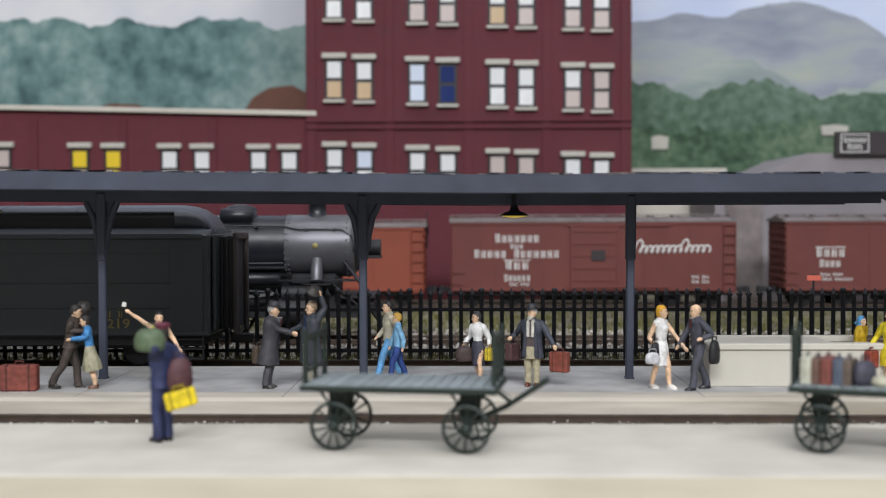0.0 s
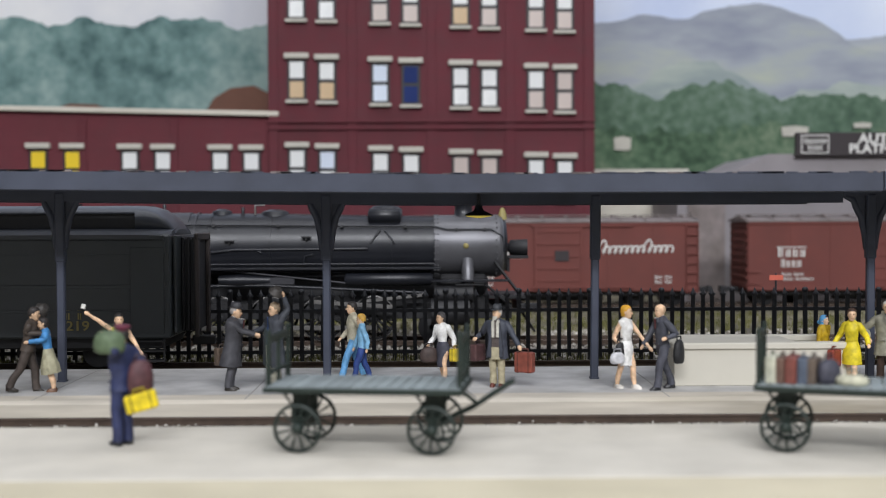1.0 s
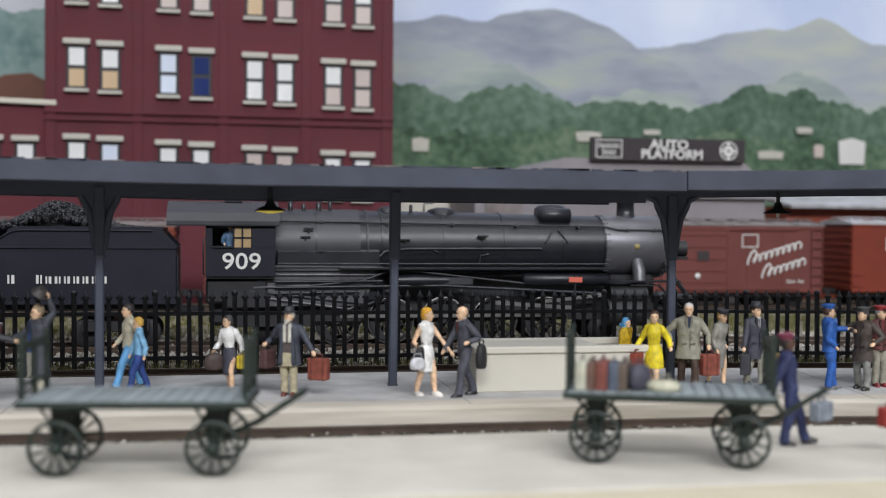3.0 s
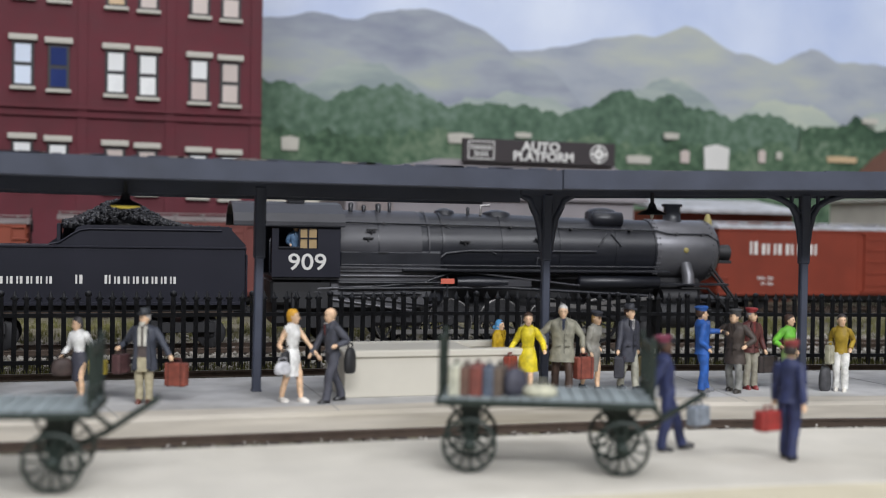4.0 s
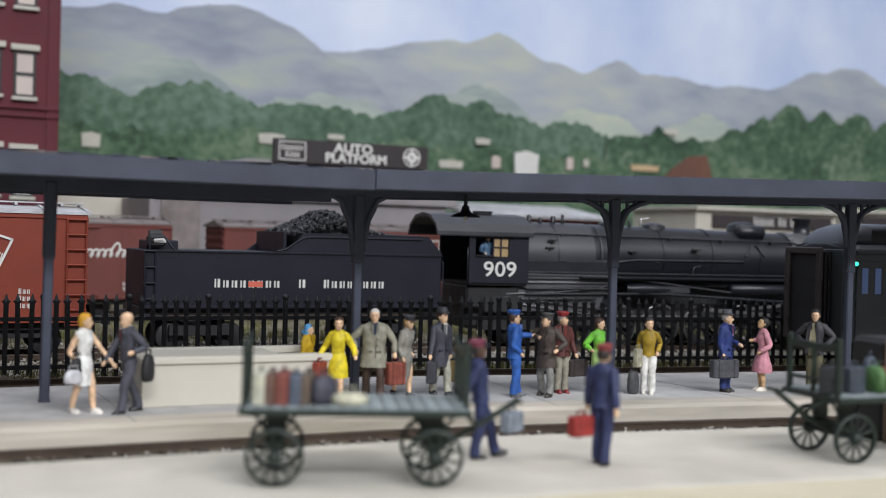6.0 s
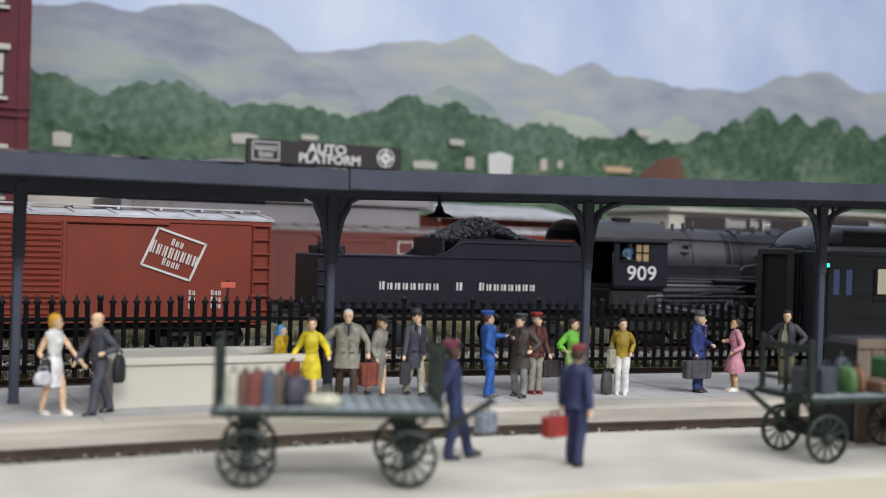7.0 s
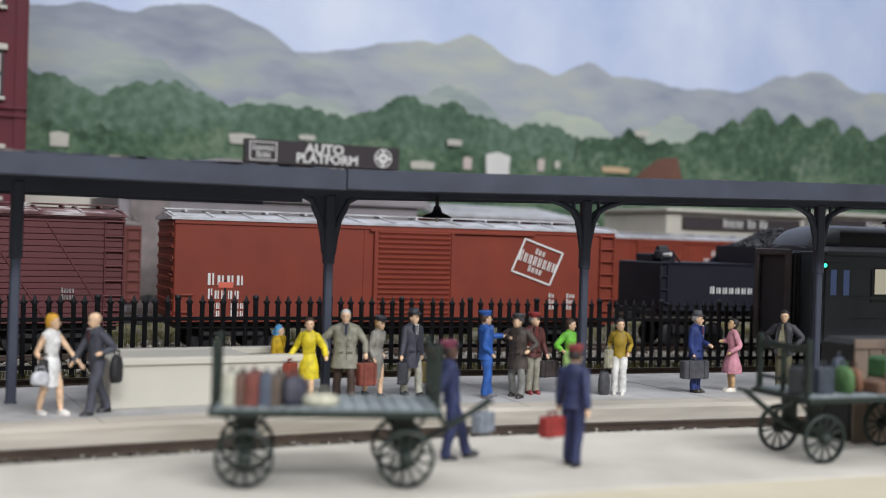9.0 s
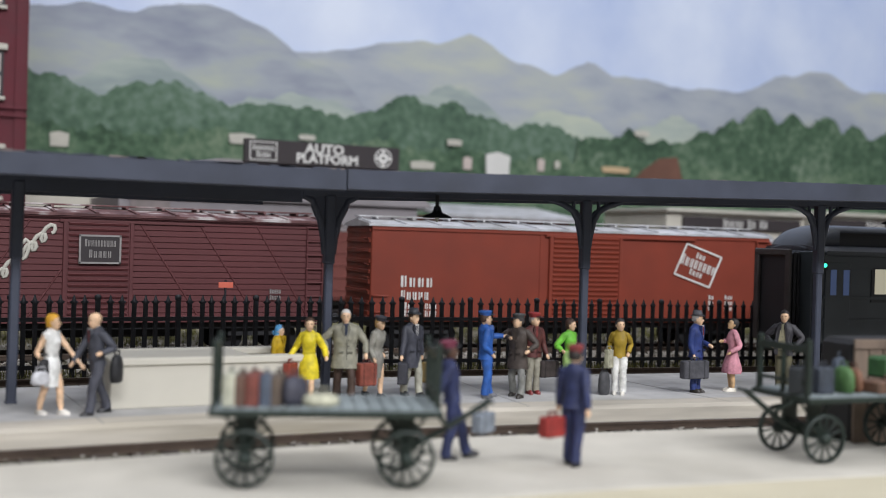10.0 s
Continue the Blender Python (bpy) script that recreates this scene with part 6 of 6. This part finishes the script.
figure("man figurine in dark coat lifting his hat", -3.4, 25.2, -60, (0.045, 0.05, 0.062), (0.42, 0.4, 0.32), hair=(0.3, 0.22, 0.14), coat=0.42, h=1.86, bulk=1.1, left=(-0.1, -0.5, 1.12), right=(0.2, 0.06, 1.9), vest=(0.03, 0.08, 0.24), gaze=-15)
s = Shape().stack([(0, 0.16, 0.17, 0, 0), (0.02, 0.165, 0.175, 0, 0), (0.03, 0.11, 0.12, 0, 0), (0.13, 0.1, 0.11, 0, 0), (0.14, 0.05, 0.06, 0, 0)], paint(0.045, 0.04, 0.036), 16)
solid("hat", s.mesh("hat"), "brown felt hat held up behind the embracing pair", "hat", at(-8.36, 24.98, 1.72, 20, 60, 0))
solid("handkerchief", Shape().box((0, 0, 0), (0.09, 0.03, 0.1), paint(0.75, 0.74, 0.7), (10, 15, 0), bevel=0.3), "white handkerchief waved by a figurine", "handkerchief", at(-7.28, 24.36, 1.84))
solid("hat", s, "black felt hat held high by a figurine", "hat", at(-3.36, 25.0, 2.06, 25, 35, 0))
figure("fair-haired woman figurine in pale blue shirt and navy trousers", -1.58, 26.0, -88, (0.2, 0.42, 0.62), (0.02, 0.05, 0.2), hair=BLOND, h=1.54, bulk=0.88, stride=0.42, left=(-0.2, -0.2, 0.8), right=(0.2, 0.1, 0.8), gaze=-20)
figure("dark-haired man figurine in cream shirt and blue trousers", -1.82, 26.55, -78, (0.5, 0.46, 0.34), (0.13, 0.35, 0.62), hair=DARK, h=1.78, bulk=0.95, stride=0.55, left=(-0.22, -0.24, 0.86), right=(0.22, 0.14, 0.84))
figure("woman figurine in white blouse and dark pencil skirt", 0.26, 26.0, -35, WHITEC, (0.055, 0.055, 0.075), hair=(0.06, 0.055, 0.055), h=1.58, skirt=0.6, wide=0.88, lean=4, stride=0.2, left=(-0.36, -0.12, 0.88), right=(0.34, 0.0, 0.84), shoes=(0.5, 0.3, 0.2), gaze=-35)
figure("bearded man figurine in hat and open dark coat", 1.4, 25.1, -14, (0.05, 0.056, 0.075), (0.43, 0.38, 0.25), hat=(0.04, 0.044, 0.05), coat=0.22, h=1.76, bulk=1.18, hair=(0.5, 0.48, 0.45), left=(-0.48, -0.05, 1.02), right=(0.5, -0.05, 0.85), vest=(0.085, 0.065, 0.06), beard=(0.62, 0.6, 0.52), shoes=(0.12, 0.03, 0.02), gaze=-30)
figure("red-haired woman figurine in a white sheath dress", 4.12, 24.75, 52, WHITEC, WHITEC, hair=AUBURN, h=1.8, skirt=0.5, stride=0.32, left=(-0.2, -0.02, 0.86), right=(0.28, -0.42, 0.82), shoes=(0.7, 0.66, 0.6), sleeves=False, wide=0.82, gaze=30)
figure("bald man figurine in a charcoal suit walking", 4.92, 24.6, -62, (0.06, 0.063, 0.08), (0.065, 0.067, 0.085), hair=SKIN, h=1.84, stride=0.42, left=(-0.2, -0.36, 0.86), right=(0.26, -0.1, 1.04), shirt=(0.75, 0.74, 0.7), shoes=BLACKC, lean=3)
figure("small figurine with blue headscarf on the stair", 8.85, 26.2, 60, (0.5, 0.32, 0.01), (0.5, 0.32, 0.01), h=1.42, scarf=(0.1, 0.35, 0.65), base=0.02, coat=0.3)
figure("woman figurine in a bright yellow dress", 9.05, 25.0, -15, (0.72, 0.58, 0.02), (0.72, 0.58, 0.02), hair=BROWNH, h=1.68, skirt=0.5, stride=0.25, wide=1.12, left=(-0.4, -0.08, 0.9), right=(0.38, -0.05, 0.9), shoes=(0.6, 0.4, 0.3), gaze=20)
figure("white-haired man figurine in a grey-green overcoat", 9.86, 25.1, 4, (0.27, 0.26, 0.2), (0.06, 0.035, 0.025), hair=(0.6, 0.58, 0.55), h=1.84, coat=0.24, bulk=1.24, stride=0.3, part_legs=1.4, left=(-0.34, -0.06, 0.9), right=(0.4, -0.05, 0.84), elbow=(0.9, 0.4, 0), shirt=(0.03, 0.04, 0.08), tie=(0.02, 0.03, 0.06))
figure("woman figurine in grey jacket and beret", 10.6, 25.35, 48, (0.28, 0.27, 0.23), (0.24, 0.23, 0.2), hair=(0.5, 0.3, 0.1), cap=(0.05, 0.05, 0.06), h=1.68, lean=6, skirt=0.55, stride=0.3, wide=0.92, left=(-0.16, -0.1, 0.8), right=(0.25, 0.02, 0.88), shoes=BLACKC)
figure("man figurine in black suit and hat with cases", 11.43, 25.2, 34, (0.048, 0.05, 0.066), (0.36, 0.35, 0.28), hat=(0.04, 0.042, 0.05), coat=0.26, h=1.8, shirt=(0.72, 0.7, 0.66), tie=(0.08, 0.08, 0.1), left=(-0.34, -0.12, 0.78), right=(0.3, 0.1, 0.76), shoes=BLACKC, stride=0.3, gaze=20)
figure("uniformed figurine in bright blue suit and cap", 12.85, 24.5, 108, (0.025, 0.11, 0.4), (0.025, 0.11, 0.4), cap=(0.02, 0.09, 0.33), h=1.82, left=(-0.16, -0.1, 0.85), lean=-3, right=(0.06, -0.46, 1.2), shoes=(0.15, 0.15, 0.16), coat=0.06, stride=0.15)
figure("man figurine in a brown leather coat", 13.52, 24.4, -28, (0.06, 0.045, 0.037), (0.22, 0.22, 0.2), hair=(0.06, 0.05, 0.05), cap=(0.06, 0.06, 0.06), coat=0.24, h=1.76, bulk=1.12, stride=0.2, part_legs=1.6, left=(-0.04, -0.28, 1.24), right=(0.3, -0.16, 0.98), elbow=(0.9, 0.4, -0.2), gaze=-35)
figure("man figurine in maroon jacket and red cap", 14.12, 24.75, 28, (0.11, 0.032, 0.028), (0.3, 0.28, 0.22), hair=GREYH, cap=(0.3, 0.03, 0.03), h=1.76, coat=0.05, left=(-0.2, -0.15, 1.0), right=(0.3, -0.1, 0.8), shirt=(0.25, 0.06, 0.05), shoes=(0.2, 0.03, 0.03), gaze=30)
figure("woman figurine in a bright green top", 14.86, 24.45, 50, (0.16, 0.5, 0.05), (0.3, 0.45, 0.15), hair=(0.06, 0.03, 0.02), h=1.66, skirt=0.5, left=(-0.34, -0.1, 1.0), right=(0.3, 0, 0.85), gaze=25)
figure("figurine in mustard sweater and white trousers", 15.94, 24.1, -6, (0.36, 0.24, 0.02), (0.75, 0.74, 0.7), hair=(0.06, 0.05, 0.05), h=1.68, bulk=0.84, elbow=(0.3, 0.9, 0), left=(-0.2, -0.06, 0.94), right=(0.19, -0.02, 0.92), shoes=(0.65, 0.62, 0.55), gaze=25)
figure("man figurine in a navy suit and hat with a flat case", 17.95, 23.95, 62, (0.02, 0.04, 0.17), (0.02, 0.04, 0.17), hair=GREYH, hat=(0.07, 0.07, 0.08), h=1.82, coat=0.08, left=(-0.2, -0.06, 0.78), right=(0.2, -0.24, 1.0), shirt=(0.72, 0.7, 0.66), gaze=20)
figure("woman figurine in a pink dress looking up", 18.93, 23.85, -72, (0.6, 0.27, 0.32), (0.55, 0.24, 0.29), hair=DARK, h=1.68, skirt=0.54, wide=1.32, nod=-24, left=(-0.06, -0.26, 1.18), right=(0.22, -0.16, 0.92), shoes=(0.75, 0.7, 0.6), skin=TAN)
figure("man figurine in a black leather jacket", 20.4, 23.75, -15, (0.042, 0.04, 0.046), (0.1, 0.09, 0.05), hair=DARK, h=1.88, elbow=(0.9, 0.4, 0), left=(-0.22, -0.1, 0.94), right=(0.24, -0.1, 0.92), vest=(0.3, 0.28, 0.18), coat=0.1, gaze=10)
# porters by the wagons
PORT = (0.022, 0.03, 0.092)
G2 = "porter figurines"
figure("porter figurine in navy overalls carrying bags", -5.0, 18.8, 215, PORT, PORT, skin=TAN, hair=DARK, cap=(0.12, 0.02, 0.04), h=1.94, bulk=1.05, left=(-0.34, -0.12, 0.98), right=(0.3, -0.05, 1.62), shoes=BLACKC, group=G2, coat=0.04)
figure("porter figurine in navy overalls pulling a wagon", 9.02, 18.75, 100, PORT, PORT, skin=(0.12, 0.06, 0.04), cap=(0.18, 0.03, 0.06), h=1.78, stride=0.35, lean=-6, left=(-0.2, 0.35, 0.85), right=(0.2, 0.2, 0.85), shoes=BLACKC, hair=DARK, group=G2)
figure("porter figurine in navy uniform with red cap", 10.42, 17.75, 158, PORT, PORT, skin=SKIN, cap=(0.22, 0.03, 0.03), h=1.78, bulk=0.95, stride=0.2, left=(-0.28, 0.16, 0.8), right=(0.28, -0.14, 0.8), shoes=BLACKC, hair=DARK, group=G2)

# hand luggage
L_ = suitcase
L_("red-brown suitcase standing on the platform", -9.55, 24.4, 0, 4, (0.78, 0.3, 0.56), (0.2, 0.05, 0.035))
L_("tan bag behind the figurine in the overcoat", -4.52, 25.1, 0.5, 40, (0.34, 0.18, 0.38), (0.1, 0.07, 0.05))
L_("dark brown case held by the woman in a blouse", -0.08, 25.95, 0.44, 10, (0.42, 0.2, 0.34), (0.06, 0.04, 0.035), soft=0.3)
L_("yellow case held by the woman in a blouse", 0.56, 25.7, 0.48, -15, (0.36, 0.2, 0.28), (0.6, 0.45, 0.02))
L_("brown case behind the bearded figurine", 0.98, 25.25, 0.55, 50, (0.36, 0.18, 0.36), (0.09, 0.04, 0.04))
L_("red-brown case held by the bearded figurine", 1.98, 25.0, 0.32, -30, (0.42, 0.2, 0.44), (0.22, 0.055, 0.035))
L_("black handbag held by the woman in a white dress", 3.98, 24.62, 0.66, 40, (0.28, 0.16, 0.34), BLACKC, soft=0.3)
L_("white handbag held by the woman in a white dress", 3.9, 24.5, 0.56, 25, (0.36, 0.18, 0.24), (0.6, 0.6, 0.62), soft=0.3)
L_("black bag carried by the bald figurine", 5.2, 24.5, 0.56, 50, (0.34, 0.2, 0.5), BLACKC, soft=0.3)
L_("red case held by the woman in yellow", 8.65, 24.95, 0.42, 40, (0.34, 0.16, 0.36), (0.28, 0.05, 0.03))
L_("red-brown case held by the figurine in the overcoat", 10.28, 24.95, 0.28, 12, (0.42, 0.2, 0.46), (0.22, 0.055, 0.035))
L_("black case held by the figurine in black", 11.15, 25.05, 0.28, 60, (0.46, 0.2, 0.44), (0.04, 0.04, 0.05))
L_("tan case held by the figurine in black", 11.93, 25.35, 0.25, 40, (0.44, 0.22, 0.44), (0.3, 0.2, 0.06))
L_("dark brown case held by the figurine in maroon", 14.48, 24.7, 0.36, 8, (0.5, 0.2, 0.36), (0.04, 0.03, 0.028))
L_("dark grey bag standing on the platform", 15.62, 24.2, 0, 20, (0.34, 0.22, 0.54), (0.06, 0.06, 0.065), soft=0.3)
L_("pale shoulder bag beside the mustard sweater", 15.62, 24.05, 0.6, 20, (0.2, 0.12, 0.4), (0.4, 0.38, 0.28))
L_("grey flat case held by the navy suit", 17.75, 23.75, 0.34, -4, (0.68, 0.2, 0.4), (0.065, 0.065, 0.075))
L_("green bundle on the porter's shoulder", -5.12, 18.5, 1.52, 10, (0.5, 0.36, 0.36), (0.09, 0.13, 0.07), soft=0.42)
L_("dark maroon bag carried by the porter", -4.66, 18.6, 0.84, 30, (0.42, 0.26, 0.56), (0.08, 0.03, 0.035), soft=0.3)
L_("bright yellow case carried by the porter", -4.58, 18.45, 0.62, 12, (0.5, 0.22, 0.28), (0.68, 0.52, 0.01), flip=-14)
L_("red case carried by the porter", 10.05, 17.75, 0.44, 15, (0.4, 0.2, 0.3), (0.3, 0.03, 0.025))
L_("grey-blue case carried by the porter", 9.32, 18.5, 0.42, 30, (0.4, 0.2, 0.3), (0.22, 0.25, 0.29))


# ---- baggage wagons ----
def wagon_wheel():
    s = Shape().lathe([(0.335, -0.035), (0.378, -0.035), (0.385, 0.0), (0.378, 0.035), (0.335, 0.035)], CART, 28, None, True)
    s.lathe([(0.02, -0.09), (0.075, -0.08), (0.09, 0), (0.075, 0.08), (0.02, 0.09)], CART, 12)
    for i in range(12):
        a = 2 * math.pi * i / 12
        s.tube([(0.06 * math.cos(a), 0, 0.06 * math.sin(a)), (0.35 * math.cos(a), 0, 0.35 * math.sin(a))], 0.019, CART, 5)
    return s


wheel_mesh = wagon_wheel().mesh("wheel")


def wagon(label, x, y, turn, flip, rack_b=True, length=2.9):
    c = thing("baggage_wagon", label, "baggage wagon", at(x, y, 0, 0, 0, turn), "baggage wagons")
    h = length / 2
    n = round(length / 0.19)
    plank = Shape().box((0, 0, 0), (length / n - 0.016, 1.4, 0.05), DECK, bevel=0.2).mesh("deck_board")
    for i in range(n):
        part("deck_board", plank, c, "", at(-h + length * (i + 0.5) / n, random.uniform(-0.012, 0.012), 1.03 + random.uniform(-0.004, 0.004)))
    part("deck_frame", Shape().box((0, -0.7, 0.99), (length + 0.06, 0.07, 0.08), CART).box((0, 0.7, 0.99), (length + 0.06, 0.07, 0.08), CART).box((-h, 0, 0.99), (0.08, 1.4, 0.08), CART).box((h, 0, 0.99), (0.08, 1.4, 0.08), CART)
         .box((0, 0, 0.9), (length - 0.1, 0.14, 0.12), CART), c)
    for ax in (-1.05, 1.05):
        a = part("axle", Shape().tube([(ax, -0.6, 0.385), (ax, 0.6, 0.385)], 0.04, CART, 8).box((ax, 0, 0.5), (0.16, 0.9, 0.13), CART).box((ax, -0.3, 0.74), (0.26, 0.08, 0.44), CART).box((ax, 0.3, 0.74), (0.26, 0.08, 0.44), CART)
                 .tube([(ax - 0.3, -0.34, 0.95), (ax, -0.36, 0.52), (ax + 0.3, -0.34, 0.95)], 0.025, CART, 6), c)
        for e in (-0.56, 0.56):
            part("wheel", wheel_mesh, a, "spoked wagon wheel", at(ax, e, 0.385, 0, random.uniform(0, 30), 0))
    for e, full in ((-1, True), (1, rack_b)):
        r = Shape()
        for yy in (-0.6, 0.0, 0.6):
            r.box((e * (h - 0.03), yy, 1.46 if yy else 1.4), (0.075, 0.1 if yy else 0.05, 0.92 if yy else 0.76), CART, bevel=0.2)
        if full:
            r.box((e * (h - 0.03), 0, 1.76), (0.05, 1.24, 0.13), CART, bevel=0.2).box((e * (h - 0.03), 0, 1.24), (0.05, 1.24, 0.06), CART, bevel=0.2)
        part("end_rack", r, c, "upright end rack")
    f = 1 if not flip else -1
    part("tongue", Shape().tube([(f * 1.1, 0, 0.42), (f * (h + 0.1), 0, 0.66), (f * (h + 0.75), -0.1, 1.1)], 0.045, CART, 6).tube([(f * (h + 0.75), -0.28, 1.1), (f * (h + 0.75), 0.1, 1.1)], 0.03, CART, 6)
         .tube([(f * h, -0.35, 0.95), (f * (h + 0.2), -0.05, 0.72)], 0.035, CART, 6), c, "draw tongue with handle")
    return c


wagon("empty dark green baggage wagon with spoked wheels", -1.0, 18.5, -7.5, False, length=3.04)
wagon("dark green baggage wagon loaded with cases at one end", 6.6, 18.05, -20, False, length=2.95)
wagon("dark green baggage wagon loaded with bags", 15.35, 16.95, -7, True)


def load(cx, cy, turn, rows):
    m = at(cx, cy, 0, 0, 0, turn)
    for label, dx, dy, z, t, size, color, soft in rows:
        c = suitcase(label, 0, 0, 0, 0, size, color, 0, "luggage on the wagons", soft)
        c.matrix_basis = m @ at(dx, dy, z, 0, 0, t)


load(6.6, 18.05, -20, [
    ("cream upright suitcase on the wagon", -1.25, -0.3, 1.05, 84, (0.55, 0.16, 0.42), (0.5, 0.5, 0.4), 0.12),
    ("brown upright suitcase on the wagon", -1.1, -0.3, 1.05, 80, (0.5, 0.14, 0.4), (0.14, 0.08, 0.06), 0.12),
    ("red upright suitcase on the wagon", -0.95, -0.3, 1.05, 84, (0.55, 0.17, 0.42), (0.19, 0.055, 0.042), 0.12),
    ("blue-grey suitcase on the wagon", -0.79, -0.3, 1.05, 86, (0.5, 0.15, 0.4), (0.08, 0.1, 0.14), 0.12),
    ("brown leather suitcase on the wagon", -0.64, -0.3, 1.05, 78, (0.5, 0.15, 0.4), (0.12, 0.09, 0.07), 0.12),
    ("dark slouching bag on the wagon", -0.42, -0.3, 1.05, 60, (0.5, 0.3, 0.38), (0.05, 0.05, 0.07), 0.35),
    ("cream sack lying on the wagon", -0.08, -0.38, 1.05, 5, (0.5, 0.34, 0.17), (0.45, 0.44, 0.33), 0.42)])
load(15.35, 16.95, -7, [("black upright suitcase on the wagon", -1.3, -0.3, 1.05, 20, (0.42, 0.26, 0.42), (0.03, 0.035, 0.04), 0.12), ("dark blue suitcase on the wagon", -0.95, -0.35, 1.05, 15, (0.36, 0.22, 0.42), (0.05, 0.06, 0.08), 0.12),
                         ("green duffel bag on the wagon", -0.5, -0.3, 1.05, 85, (0.5, 0.24, 0.42), (0.07, 0.16, 0.05), 0.35), ("rust leather bag on the wagon", -0.22, -0.2, 1.05, 80, (0.5, 0.2, 0.38), (0.2, 0.09, 0.05), 0.3),
                         ("round dark blue hat box on the wagon", -0.1, 0.3, 1.05, 40, (0.45, 0.26, 0.5), (0.05, 0.065, 0.09), 0.4), ("brown flat case on the wagon", 0.3, -0.4, 1.05, 5, (0.8, 0.4, 0.2), (0.16, 0.09, 0.06), 0.15),
                         ("green case on the wagon", 0.62, -0.1, 1.26, 12, (0.75, 0.4, 0.34), (0.04, 0.12, 0.04), 0.12), ("brown bag on the wagon", 1.2, -0.2, 1.05, 20, (0.6, 0.4, 0.4), (0.12, 0.08, 0.05), 0.3)])
crate = thing("trunk_crate", "tall brown wooden crate on the near platform", "crate", at(16.95, 18.1, 0, 0, 0, -8))
CRATEM = mat("crate_wood", (0.19, 0.14, 0.105), 0.8, vary=0.25, grain=2, bump=0.12, stretch=(3, 3, 0.4), rand=0.15)
part("core", Shape().box((0, 0, 0.9), (1.5, 0.9, 1.74), SOOT), crate)
bd = Shape().box((0, 0, 0.9), (0.27, 0.05, 1.76), CRATEM).mesh("board")
for i in range(5):
    part("board", bd, crate, "", at(-0.6 + i * 0.3, -0.47, 0))
for z in (0.1, 0.9, 1.7):
    part("batten", Shape().box((0, -0.51, z), (1.54, 0.04, 0.16), CRATEM), crate)
crew = figure("engineer figurine in blue leaning at the cab window", 0, 0, 0, (0.08, 0.15, 0.25), (0.04, 0.06, 0.12), h=1.6, cap=(0.05, 0.07, 0.12), coat=0.2, left=(-0.25, -0.28, 1.02), right=(0.25, -0.2, 1.0), group="locomotive crew")


# ---- movement: the train rolls at a steady pace along its track ----
SPEED = 5.9


def run(t):
    k = min(1.0, max(0.0, (t - 3.5) / 4))
    return -2.37 + SPEED * (t - 2.5) + 0.35 * k * k * (3 - 2 * k)


def rolling(t, back, front, pivot):
    """Pose on the track of a car whose bogies stand at back and front from the number on the cab; pivot is its origin."""
    xa, ya, _ = trk(run(t) + back, 37.5)
    xb, yb, _ = trk(run(t) + front, 37.5)
    a = math.atan2(yb - ya, xb - xa)
    k = pivot - back
    return at(xa + k * math.cos(a), ya + k * math.sin(a), 0, 0, 0, math.degrees(a))


def motions():
    times = [i * 0.5 for i in range(21)]
    for ob, back, front, pivot in ((loco, 1.5, 11.5, 0.0), (tender, -9.2, -3.55, -1.8), (milw, -25.15, -14.35, -19.75), (wood, -38.9, -30.3, -34.62)):
        walk(ob, [(t, rolling(t, back, front, pivot)) for t in times])
    walk(crew, [(t, rolling(t, 1.5, 11.5, 0.0) @ at(-0.28, -1.2, 1.88, 0, 0, 10)) for t in times])
    fine = [i * 0.1 for i in range(101)]
    for ob, x in zip(drivers, DRIVERS):
        walk(ob, [(t, at(x, 0, WR - 0.2, 0, math.degrees(SPEED * t / WR), 0)) for t in fine])
    walk(rod, [(t, at(0.3 * math.cos(SPEED * t / WR), -0.95, WR - 0.2 - 0.3 * math.sin(SPEED * t / WR))) for t in fine])


motions()
